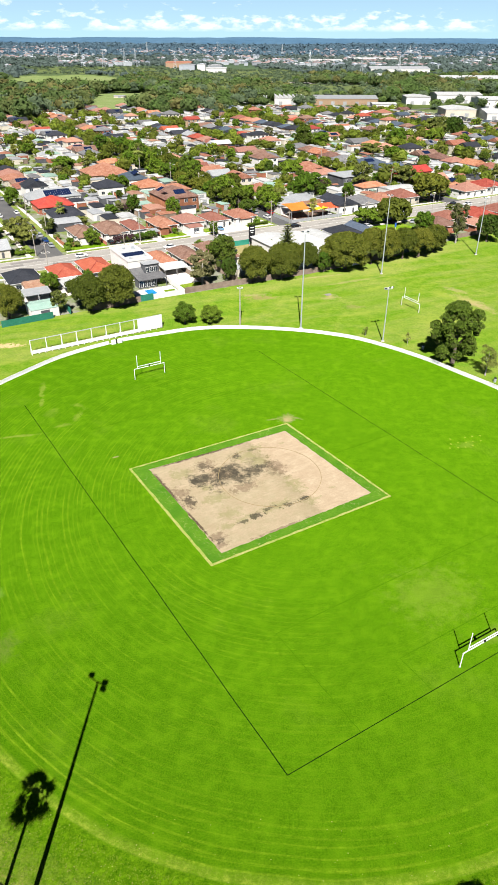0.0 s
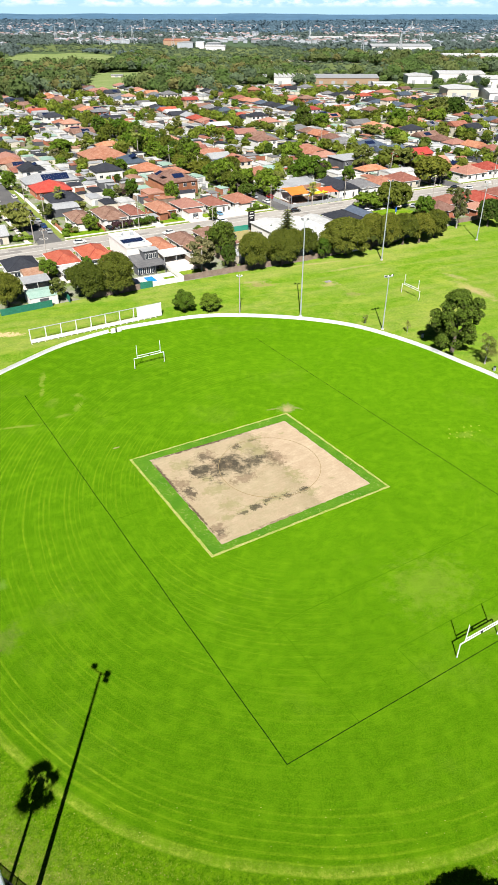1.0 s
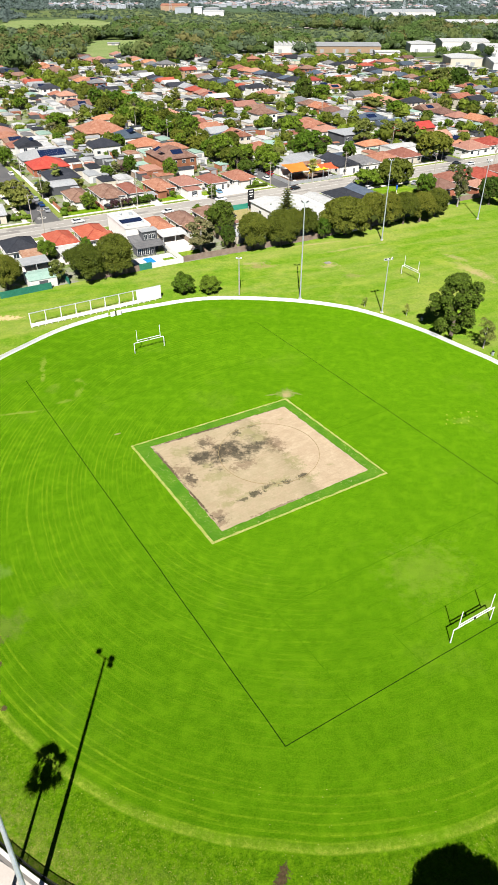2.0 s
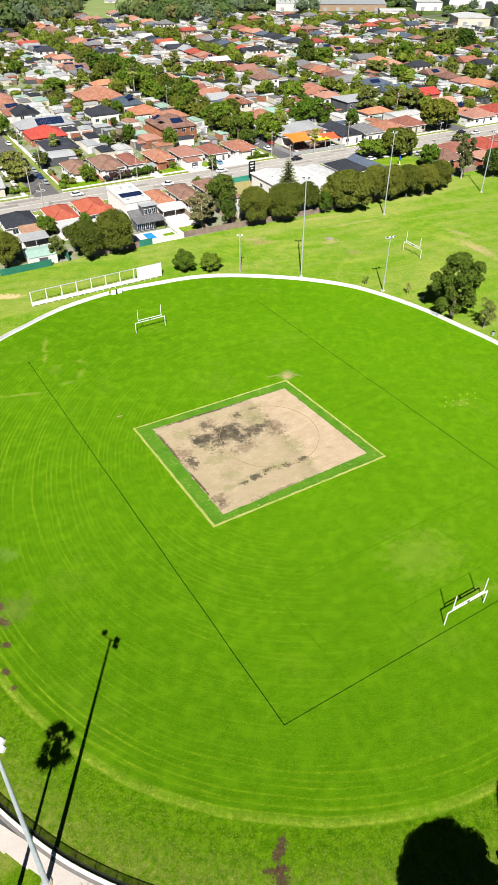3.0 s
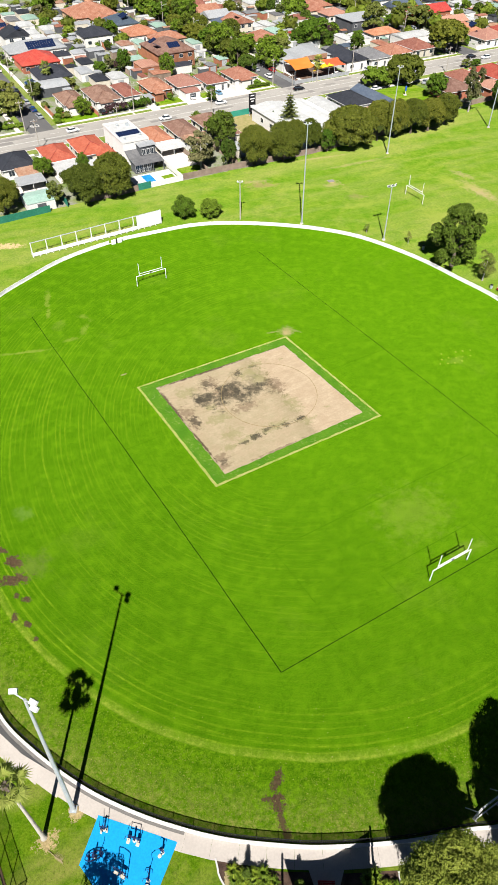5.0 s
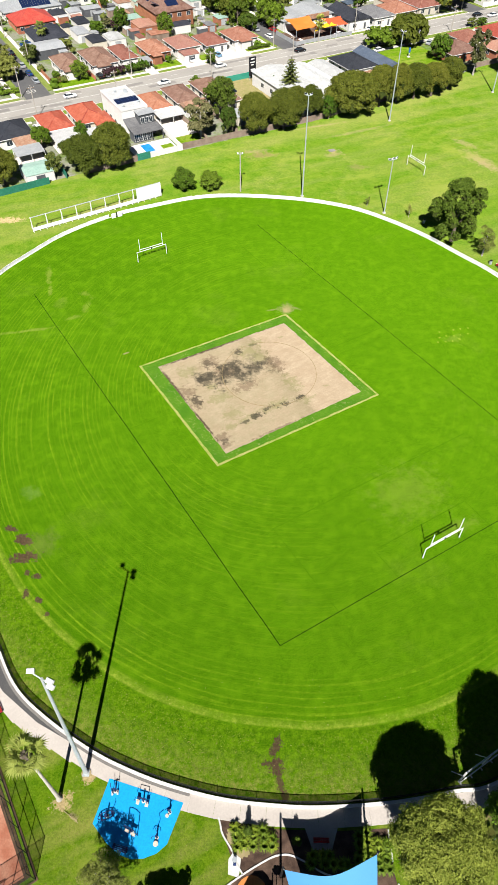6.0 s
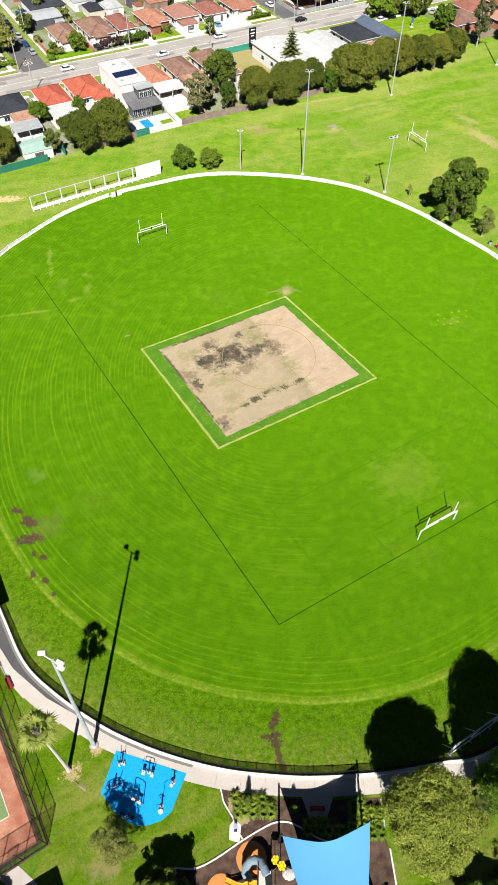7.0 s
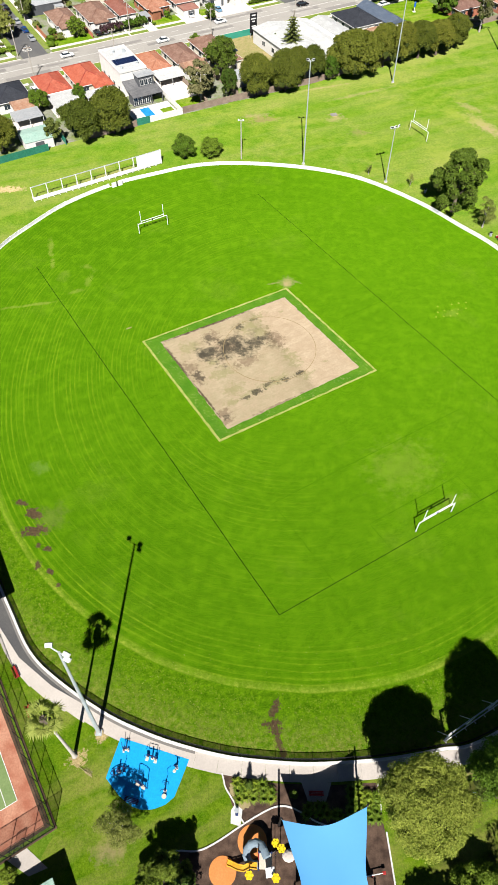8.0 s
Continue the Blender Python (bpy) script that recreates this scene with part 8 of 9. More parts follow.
def gym(kind, x, y, turn, label):
    t = thing("exercise_machine", pose(x, y, 0.065, 0, 0, turn), label, "exercise machine", "outdoor gym machines")
    part("base", Geo().lathe([(0.22, 0), (0.22, 0.04), (0.1, 0.06)], 10), M["cream_plastic"], t)
    part("column", Geo().tube([(0, 0, 0.03), (0, 0, 1.35)], 0.09, 8), M["gym_navy"], t, "navy steel column")
    if kind == "walker":
        for s in (-1, 1):
            part("handle", Geo().tube([(s * 0.25, 0, 1.3), (s * 0.3, 0.25, 1.55), (s * 0.3, 0.55, 1.6)], 0.035, 6), M["gym_navy"], t)
            part("swing_arm", Geo().tube([(s * 0.25, 0, 1.25), (s * 0.3, -0.2, 0.3)], 0.04, 6), M["gym_navy"], t)
            part("footplate", Geo().box(s * 0.3 - 0.11, s * 0.3 + 0.11, -0.45, 0.05, 0.22, 0.29, 0.02), M["cream_plastic"], t, "cream footplate")
        part("axle", Geo().tube([(-0.35, 0, 1.25), (0.35, 0, 1.25)], 0.05, 6), M["gym_navy"], t)
    elif kind == "press":
        part("frame", Geo().tube([(-0.55, -0.3, 0), (-0.55, 0.0, 1.7), (0.55, 0.0, 1.7), (0.55, -0.3, 0)], 0.05, 6), M["gym_navy"], t)
        part("crossbar", Geo().tube([(-0.55, 0.0, 1.1), (0.55, 0, 1.1)], 0.045, 6), M["gym_navy"], t)
        for s in (-1, 1):
            part("seat", Geo().box(s * 0.55 - 0.2, s * 0.55 + 0.2, -0.55, -0.15, 0.42, 0.5, 0.03), M["cream_plastic"], t, "cream moulded seat")
            part("seat_back", Geo().box(s * 0.55 - 0.2, s * 0.55 + 0.2, -0.16, -0.1, 0.5, 0.95, 0.02), M["cream_plastic"], t, "cream moulded backrest")
            part("handle", Geo().tube([(s * 0.75, 0.0, 1.5), (s * 0.85, -0.35, 1.2)], 0.035, 6), M["gym_navy"], t)
    elif kind == "bike":
        part("seat", Geo().lathe([(0.05, 0.75), (0.22, 0.82), (0.18, 0.9)], 10, (0, -0.5, 0)), M["cream_plastic"], t, "cream round seat")
        part("seat_post", Geo().tube([(0, -0.5, 0), (0, -0.5, 0.8)], 0.05, 6), M["gym_navy"], t)
        part("wheel_cover", Geo().tube([(-0.06, 0, 0.45), (0.06, 0, 0.45)], 0.32, 14), M["cream_plastic"], t, "cream wheel cover")
        for s in (-1, 1):
            part("handle", Geo().tube([(0, 0, 1.3), (s * 0.3, 0.0, 1.42), (s * 0.35, -0.2, 1.4)], 0.035, 6), M["gym_navy"], t)
    elif kind == "rower":
        ring_pts = [(0.95 * math.cos(a * math.pi / 10) - 0.1, 0.38 * math.sin(a * math.pi / 10), 0.45) for a in range(21)]
        part("frame", Geo().tube(ring_pts, 0.05, 6, False), M["gym_navy"], t)
        part("seat", Geo().box(-0.3, 0.1, -0.2, 0.2, 0.5, 0.58, 0.03), M["gym_navy"], t)
        part("lever", Geo().tube([(0.5, 0, 0.4), (0.75, 0, 1.3), (0.8, 0.3, 1.35)], 0.035, 6), M["gym_navy"], t)
        for s in (-0.7, 0.6):
            part("leg", Geo().box(s - 0.05, s + 0.05, -0.3, 0.3, 0, 0.45), M["gym_navy"], t)
    elif kind == "bars":
        for s in (-1, 1):
            part("upright", Geo().tube([(s * 0.7, 0, 0), (s * 0.7, 0, 2.3)], 0.05, 6), M["gym_navy"], t)
        part("pull_bar", Geo().tube([(-0.7, 0, 2.3), (-0.3, 0.0, 2.42), (0.3, 0, 2.42), (0.7, 0, 2.3)], 0.04, 6), M["gym_navy"], t)
        for s in (-1, 1):
            part("arm_pad", Geo().box(s * 0.4 - 0.25, s * 0.4 + 0.25, -0.35, -0.05, 1.0, 1.12, 0.03), M["cream_plastic"], t, "cream arm pad")
            part("strut", Geo().tube([(s * 0.5, -0.2, 0), (s * 0.5, -0.2, 1.02)], 0.045, 6), M["cream_plastic"], t)
    else:
        part("spine", Geo().tube([(0, 0, 1.2), (0.1, 0.3, 1.7), (-0.2, 0.6, 1.9), (0.25, 0.8, 2.2)], 0.035, 6), M["gym_navy"], t)
        part("waist_disc", Geo().lathe([(0.3, 0.2), (0.3, 0.26)], 12, (0.1, -0.6, 0)), M["cream_plastic"], t, "cream turning disc")
        for s in (-1, 1):
            part("handle", Geo().tube([(0, 0, 1.2), (s * 0.35, -0.15, 1.3), (s * 0.4, -0.4, 1.2)], 0.035, 6), M["gym_navy"], t)
    return t


gym("walker", -16.2, 21.5, 10, "navy air walker with cream footplates on the blue pad")
gym("press", -12.7, 20.5, -12, "navy twin chest press with cream seats on the blue pad")
gym("bike", -9.5, 19.4, -20, "navy exercise bike with cream seat on the blue pad")
gym("rower", -16.7, 18.9, 20, "navy rowing machine with oval frame on the blue pad")
gym("bars", -13.6, 17.3, -25, "navy pull-up frame with cream arm pads on the blue pad")
gym("twister", -10.7, 16.8, -15, "navy waist twister with cream disc on the blue pad")
park_bench(-14.7, 15.6, -14, "gym_navy", "blue slatted bench in tree shade on the rubber pad", 0.065)

# playground: bark, kerbs, planting beds
bark = [(-11.6, 4), (-10.5, 10.0), (-8.6, 10.6), (-6.2, 10.6), (-3.9, 11.6), (-0.8, 13.4), (-2.2, 15.2), (-3.2, 17.4), (-3.75, 18.9), (3, 17.95), (10, 17.9), (15.7, 18.3), (16.0, 14), (16.6, 10), (17.4, -4), (-11.6, -4)]
solid("bark_bed", Geo().sheet(bark[::-1], -0.005), M["mulch"], "dark bark mulch of the playground and planting beds", "bark mulch", kind="structure")
for pts in ([(-11.4, 6.4), (-10.6, 9.9), (-8.6, 10.55), (-6.2, 10.6), (-3.9, 11.6), (-0.8, 13.5), (1.8, 14.9), (3.2, 15.4), (4.6, 15.4), (6.2, 14.8), (7.9, 13.9), (10, 13.4), (13, 13.5)],
            [(-0.8, 13.5), (-1.6, 14.6), (-2.0, 15.6), (-3.2, 17.3), (-3.5, 18.2), (-3.75, 19.0)], [(15.8, 18.2), (15.9, 15.0)], [(16.3, 13), (16.7, 8), (17.3, 0)]):
    solid("garden_kerb", Geo().ribbon(smooth_line(pts, 5), -0.09, 0.09, -0.1, 0.12), M["whitewall"], "pale concrete garden kerb", "kerb", kind="structure")
solid("sandy_bed_edge", Geo().blot(ragged(-1.4, 16.4, 1.7, 0.8, -0.9, 81, 60, 0.3), 0.005), M["sandpatch"], "pale worn earth in the planting bed", "bare ground", kind="structure")
solid("bench_pad", Geo().prism([(6.2, 18.2), (7.0, 16.0), (9.2, 16.0), (10.0, 18.2)], -0.1, 0.04), M["concrete"], "concrete pad under a bench", "paving", kind="structure")
park_bench(8.0, 16.9, 180, "bench_red", "dark red slatted bench on a concrete pad", 0.04)
df = thing("drinking_fountain", pose(-1.75, 14.4, 0), "stainless drinking fountain on a white concrete pad", "drinking fountain")
part("pad", Geo().prism([(-0.7, -0.9), (0.5, -1.2), (0.7, 0.6), (-0.2, 1.2), (-0.7, 0.5)], -0.1, 0.03), M["whitewall"], df, "white concrete pad")
part("pillar", Geo().box(-0.15, 0.2, -0.1, 0.25, 0.03, 0.95, 0.03), M["gym_navy"], df, "dark blue pillar")
part("bowl", Geo().lathe([(0.1, 0.9), (0.28, 0.98), (0.3, 1.05)], 12, (0.0, 0.35, 0)), M["galv"], df, "steel bowl")
for x, y, r in ((0.2, 11.7, 1.75), (-3.2, 8.6, 1.6)):
    solid("rubber_circle", Geo().lathe([(r, -0.05), (r, 0.02), (r - 0.05, 0.035)], 36, (x, y, 0)), M["pad_orange"], "orange rubber landing circle in the bark", "rubber pad", kind="structure")


def flax(x, y, n, rad, seed):
    """Strappy plants: a sheaf of arching blades."""
    r = random.Random(seed)
    g = Geo()
    for k in range(n):
        a, L = r.uniform(0, 6.28), rad * r.uniform(0.7, 1.3)
        o, s = Vector((math.cos(a), math.sin(a), 0)), Vector((-math.sin(a), math.cos(a), 0)) * 0.06
        p0 = o * 0.06
        p1 = o * L * 0.4 + Vector((0, 0, L * 0.95))
        p2 = o * L + Vector((0, 0, L * r.uniform(0.35, 0.85)))
        g.add([p0 - s, p0 + s, p1 + s, p1 - s, p2], [(0, 1, 2, 3), (3, 2, 4)])
    ob = new("flax_plant", g.mesh("flax_plant", M["yellow"]))
    ob.matrix_world = pose(x, y, 0)
    return tagged(ob, "strappy lime-green flax clump in the bark bed", "plant", "flax plants in the beds")


r3 = random.Random(77)
spots = [(-1.6 + 1.05 * (k % 5) + r3.uniform(-.3, .3), 16.2 + 0.75 * (k // 5) + r3.uniform(-.2, .2)) for k in range(14)]
spots += [(12.3 + 0.95 * (k % 4) + r3.uniform(-.3, .3), 14.2 + 0.85 * (k // 4) + r3.uniform(-.2, .2)) for k in range(18)]
spots += [(7.0 + 1.0 * (k % 5) + r3.uniform(-.3, .3), 14.6 + 0.8 * (k // 5)) for k in range(8)]
for k, (x, y) in enumerate(spots):
    flax(x, y, 100, 0.74, k)
for x, y, h in ((-0.3, 17.5, 2.9), (5.2, 16.6, 2.9)):
    tree(x, y, 0.62, h, "cyp", 1, label="slim upright lime shrub in the bed")

# shade sail
SAIL = ((3.55, 13.2, 6.0), (13.0, 14.5, 7.5), (14.2, 2.2, 6.2), (5.2, 0.6, 7.2))
sail = thing("shade_sail", pose(0, 0, 0), "sky-blue fabric shade sail on black posts over the playground", "shade sail")
part("cloth", sail_cloth(SAIL, 1.15, "sail_blue", n=22), M["sail_blue"], sail, "taut sky-blue cloth")
for x, y, z in SAIL:
    out = Vector((x - 8.5, y - 8.0, 0)).normalized() * 0.25
    part("post", Geo().tube([(x + out.x, y + out.y, -0.1), (x + out.x, y + out.y, z + 0.25)], [0.15, 0.12], 10), M["black"], sail)
    part("fitting", Geo().tube([(x + out.x, y + out.y, z), (x, y, z)], 0.03, 5), M["galv"], sail)

# play tower with a tube slide, a wavy slide and flower-topped posts
tw = thing("play_tower", pose(1.7, 9.6, 0), "playground tower with grey tube slide and yellow slide", "play equipment")
for sx in (-0.75, 0.75):
    for sy in (-0.75, 0.75):
        part("post", Geo().tube([(sx, sy, -0.1), (sx, sy, 3.4)], 0.07, 8), M["gym_navy"], tw)
part("platform", Geo().box(-0.8, 0.8, -0.8, 0.8, 1.75, 1.85, 0.02), M["cream_plastic"], tw)
part("roof_panel", Geo().box(-0.55, 0.5, -1.1, -0.1, 3.0, 3.1, 0.03).moved(pose(0, 0, 0, 12, 8, 10)), M["white"], tw, "white roof panel")
part("side_panel", Geo().box(-0.8, -0.75, -0.7, 0.7, 1.85, 2.7), M["bench_red"], tw, "red side panel")
part("side_panel", Geo().box(-0.7, 0.7, 0.75, 0.8, 1.85, 2.7), M["gym_navy"], tw, "blue side panel")
spiral = [(-1.15 + 1.05 * math.cos(a), 0.75 + 1.05 * math.sin(a), 2.5 - 0.30 * k) for k, a in enumerate([0.2 + 0.62 * q for q in range(9)])]
part("tube_slide", Geo().tube([(0.2, 0.3, 2.6)] + spiral, 0.46, 12), M["slide_grey"], tw, "grey-blue spiral tube slide")
for k in (2, 4, 6):
    x, y, z = spiral[k]
    part("collar", Geo().tube([spiral[k], tuple(Vector(spiral[k]).lerp(Vector(spiral[k + 1]), 0.15))], 0.50, 12), M["slide_grey"], tw)
wave = [(-0.9, -0.5, 1.8), (-1.7, -0.4, 1.6), (-2.4, -0.7, 1.1), (-3.1, -0.6, 0.75), (-3.8, -0.3, 0.3), (-4.4, -0.1, 0.22)]
g = Geo()
g.ribbon([(p[0], p[1]) for p in wave], -0.28, 0.28, 0, 0.04)
for i, p in enumerate(wave):
    for q in range(4):
        vx, vy, vz = g.v[4 * i + q]
        g.v[4 * i + q] = (vx, vy, vz + p[2])
part("wave_slide", g, M["slide_yellow"], tw, "yellow-orange open slide")
for sd in (-0.30, 0.30):
    part("slide_side", Geo().tube([(p[0], p[1] + sd, p[2] + 0.12) for p in wave], 0.07, 6), M["slide_yellow"], tw)
part("ladder_net", Geo().tube([(0.8, 0.3, 1.8), (2.0, 1.2, 0)], 0.02, 4).tube([(0.8, 0.7, 1.8), (1.8, 1.6, 0)], 0.02, 4), M["galv"], tw)
for x, y, h in ((3.55, 10.75, 3.0), (2.9, 11.3, 2.7), (-0.1, 8.1, 3.3), (2.9, 7.9, 3.3)):
    fl = thing("flower_post", pose(x, y, 0), "playground post topped with a yellow flower", "play equipment", "flower posts")
    part("stem", Geo().tube([(0, 0, -0.1), (0, 0, h)], 0.05, 6), M["gym_navy"], fl)
    g = Geo().lathe([(0.22, h - 0.02), (0.22, h + 0.06)], 10)
    for k in range(6):
        g.lathe([(0.2, h), (0.2, h + 0.05)], 8, (0.3 * math.cos(k * 1.047), 0.3 * math.sin(k * 1.047), 0))
    part("petals", g, M["flower_yellow"], fl, "bright yellow petals")
rock = new("play_rock", Geo().add(*[(np.array(ICO[0]) * (0.8, 0.7, 0.7) + (4.5, 10.3, 0.4)).tolist(), ICO[1]]).mesh("play_rock", M["concrete"]))
tagged(rock, "grey climbing rock in the bark", "rock")
sw = thing("seesaw", pose(14.2, 8.6, 0, 0, 0, 10), "white and red seesaw in the bark", "play equipment")
part("beam", Geo().tube([(-1.5, 0, 0.6), (1.5, 0, 0.7)], 0.06, 8), M["white"], sw)
part("pivot", Geo().tube([(0, 0, -0.1), (0, 0, 0.62)], 0.12, 8), M["bench_red"], sw)
for s in (-1.3, 1.3):
    part("seat", Geo().box(s - 0.2, s + 0.2, -0.18, 0.18, 0.68, 0.78, 0.03), M["bench_red"], sw)

# trees on the near side
tree(19.5, 14.7, 5.75, 12.5, "c", 3, label="large round leafy green tree over the path")
tree(30.5, 17.2, 5.6, 19.0, "n", 3, label="tall dark green tree beside the path")
tree(25.8, 7.0, 3.4, 4.4, "y", 2)
tree(-15.5, 12.7, 2.8, 6.6, "g", 4, label="thin grey-green tree beside the rubber pad")
tree(-9.7, 7.2, 3.5, 5.2, "m", 2, label="low spreading green tree beside the playground")
tree(-7.4, 6.8, 2.1, 6.9, "cyp", 1)
tree(20.5, -5.8, 4.6, 13.5, "c", 1, label="round leafy green tree behind the playground")
tree(28.6, -2.4, 4.2, 14.5, "g", 4, label="tall thin gum tree behind the lawn")
tree(-27.8, 7.6, 1.1, 1.6, "y", 1, label="low rounded lime-green shrub by the court gate")
sg = thing("path_sign", pose(27.3, 17.2, 0, 0, 0, 20), "small blue park sign on a post", "sign")
part("post", Geo().tube([(0, 0, -0.1), (0, 0, 2.0)], 0.04, 6), M["galv"], sg)
part("board", Geo().box(-0.35, 0.35, -0.03, 0.03, 1.5, 2.1), M["sail_blue"], sg)

# amenities block, and the open shelter roof beside the path
am = thing("amenities_block", Matrix(((0.51, 0.86, 0, -22.1), (-0.86, 0.51, 0, 7.5), (0, 0, 1, 0), (0, 0, 0, 1))), "low amenities block with a pale sheet roof", "building")
part("wall", Geo().box(0.4, 8, -7.6, -0.4, -0.1, 2.9).moved(pose(0, 0, 0)), M["buff"], am)
part("roof", Geo().box(0, 8.4, -8.0, 0, 2.9, 3.15, 0.03), M["mint"], am, "pale green-grey sheet roof")
solid("gate_path", Geo().sheet([court(-0.2, 3.6), court(-3.4, 2.2), court(-3.0, 4.4), court(-0.2, 6.0)], -0.015), M["concrete"], "worn concrete path to the court gate", "path", kind="structure")
sh = thing("spectator_shelter", pose(0, 0, 0), "flat-roofed spectator shelter beside the oval", "shelter")
roof_poly = [(-35.9, 36.0), (-39.9, 42.9), (-47.0, 38.9), (-43.0, 32.0)]
part("roof", Geo().prism(roof_poly, 6.8, 7.1), M["greysheet"], sh)
for x, y in ((-43.2, 33.2), (-45.8, 38.6), (-41.8, 36.4), (-43.4, 39.4)):
    part("post", Geo().tube([(x, y, -0.1), (x, y, 6.9)], 0.12, 8), M["galv"], sh)
part("back_wall", Geo().ribbon([(-43.2, 33.4), (-46.0, 38.2)], -0.1, 0.1, -0.1, 6.8), M["darkwall"], sh)

# saplings, a bin and a parked car by the far fence
for x, y, h in ((27.6, 159.6, 2.6), (37.6, 154.2, 3.2)):
    tree(x, y, 0.8, h, "g", 4, label="young tree with a stake by the boundary fence")
for x, y in ((41.0, 151.5), (53.6, 133.6)):
    bn = thing("litter_bin", pose(x, y, 0), "dark round litter bin on the grass", "bin")
    part("drum", Geo().lathe([(0.3, -0.05), (0.32, 0.9)], 12), M["galv"], bn)
    part("lid", Geo().lathe([(0.34, 0.9), (0.3, 1.0), (0.1, 1.08)], 12), M["black"], bn)
pp = thing("utility_cover", uv_pose(0, 0), "square concrete pit cover in the park", "pit cover", kind="structure")
part("lid", Geo().box(-0.9, 0.9, -0.7, 0.7, -0.1, 0.05).moved(uv_pose(0, 0).inverted() @ pose(20.6, 191.5, 0, 0, 0, 20)), M["patch"], pp)
tagged(copy_thing(kinds["red"], pose(56.6, 131.5, -0.02, 0, 0, 130)), "dark red car parked by the boundary fence")


# ---- beyond the suburb: bush, fields, sheds, far suburbs and the hills ----
def clumps(name, spots, leaves, size, key, seed, label, core=ICO):
    """Many far trees in one mesh: each an uneven rounded crown with a ragged coat of leaf clumps."""
    r = np.random.RandomState(seed)
    sp = np.array(spots)
    n = len(sp)
    rad, hgt = sp[:, 3], sp[:, 4]
    ph = r.uniform(0, 6.3, (n, 1, 3))

    def onto(d, k):
        lump = 1 + 0.22 * np.sin(d[:, :, :1] * 4 + ph[:, :, :1]) * np.cos(d[:, :, 1:2] * 5 + ph[:, :, 1:2]) + 0.14 * np.sin(d[:, :, 2:] * 7 + ph[:, :, 2:])
        q = d * lump * k
        return sp[:, None, :3] + np.stack([q[:, :, 0] * rad[:, None], q[:, :, 1] * rad[:, None], hgt[:, None] * (0.56 + 0.44 * q[:, :, 2])], axis=2)
    body = np.repeat(np.array(core[0])[None], n, axis=0)
    body = onto(body, 0.78 + 0.10 * r.normal(size=(n, len(core[0]), 1))).reshape(-1, 3)
    tri = (np.array(core[1])[None] + (np.arange(n) * len(core[0]))[:, None, None]).reshape(-1, 3)
    d = r.normal(size=(n, leaves, 3))
    d /= np.linalg.norm(d, axis=2)[:, :, None]
    d[:, :, 2] = np.abs(d[:, :, 2]) * 1.15 - 0.25
    p = onto(d, r.uniform(0.80, 1.16, (n, leaves, 1)))
    nor = d + r.normal(size=d.shape) * 0.28
    nor /= np.linalg.norm(nor, axis=2)[:, :, None]
    a = np.cross(nor, r.normal(size=d.shape))
    a /= np.linalg.norm(a, axis=2)[:, :, None]
    b = np.cross(nor, a)
    s = (size * rad)[:, None, None] * r.uniform(0.6, 1.4, (n, leaves, 1))
    leaf = np.stack([p - a * s, p - b * s * 0.8, p + a * s, p + b * s * 0.8], axis=2).reshape(-1, 3)
    m = n * leaves
    quad = np.arange(4 * m).reshape(m, 4) + len(body)
    me = bpy.data.meshes.new(name)
    me.from_pydata(np.concatenate([body, leaf]).tolist(), [], tri.tolist() + quad.tolist())
    me.materials.append(M[key])
    me.update()
    tagged(new(name, me), label, "trees", kind="stuff")


M["bush"] = leafy("bushland_leaves", (0.075, 0.105, 0.030), (0.225, 0.260, 0.090), 0.9, 0.09)
M["bush2"] = leafy("bushland_green_leaves", (0.060, 0.115, 0.026), (0.190, 0.270, 0.075), 0.9, 0.09)
M["bush3"] = leafy("bushland_brown_leaves", (0.085, 0.088, 0.026), (0.225, 0.220, 0.080), 0.9, 0.09)
M["bush4"] = leafy("bushland_blue_green_leaves", (0.070, 0.110, 0.060), (0.190, 0.245, 0.130), 0.9, 0.09)
M["bush5"] = leafy("bushland_dark_leaves", (0.045, 0.080, 0.024), (0.145, 0.200, 0.062), 0.9, 0.09)
# distance haze put into the leaf colours, paler and bluer farther off
M["farbush"] = leafy("hazed_bush_leaves", (0.120, 0.170, 0.155), (0.200, 0.265, 0.225), 0.9, 0.09)
M["hazebush"] = leafy("blue_hazed_bush_leaves", (0.095, 0.165, 0.215), (0.135, 0.215, 0.265), 0.9, 0.09)
M["marsh"] = turf("marsh_scrub", (0.070, 0.105, 0.035), (0.120, 0.145, 0.060), (0.17, 0.18, 0.09), 0.6, 0.4)
M["field"] = turf("far_field", (0.135, 0.185, 0.060), (0.170, 0.215, 0.085), (0.24, 0.25, 0.13), 0.6, 0.3)
# far wall and roof colours, greyed and blued to imitate haze
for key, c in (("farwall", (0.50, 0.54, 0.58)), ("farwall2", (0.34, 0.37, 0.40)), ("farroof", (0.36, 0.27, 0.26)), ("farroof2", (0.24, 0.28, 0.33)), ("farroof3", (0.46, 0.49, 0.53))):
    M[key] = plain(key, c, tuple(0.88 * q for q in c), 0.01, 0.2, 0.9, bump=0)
# the ridge's blue is distance haze put into its colour
M["hills"] = plain("hazed_forest_hills", (0.060, 0.125, 0.200), (0.075, 0.145, 0.220), 0.004, 0.03, 0.95, spec=0.05, bump=0)

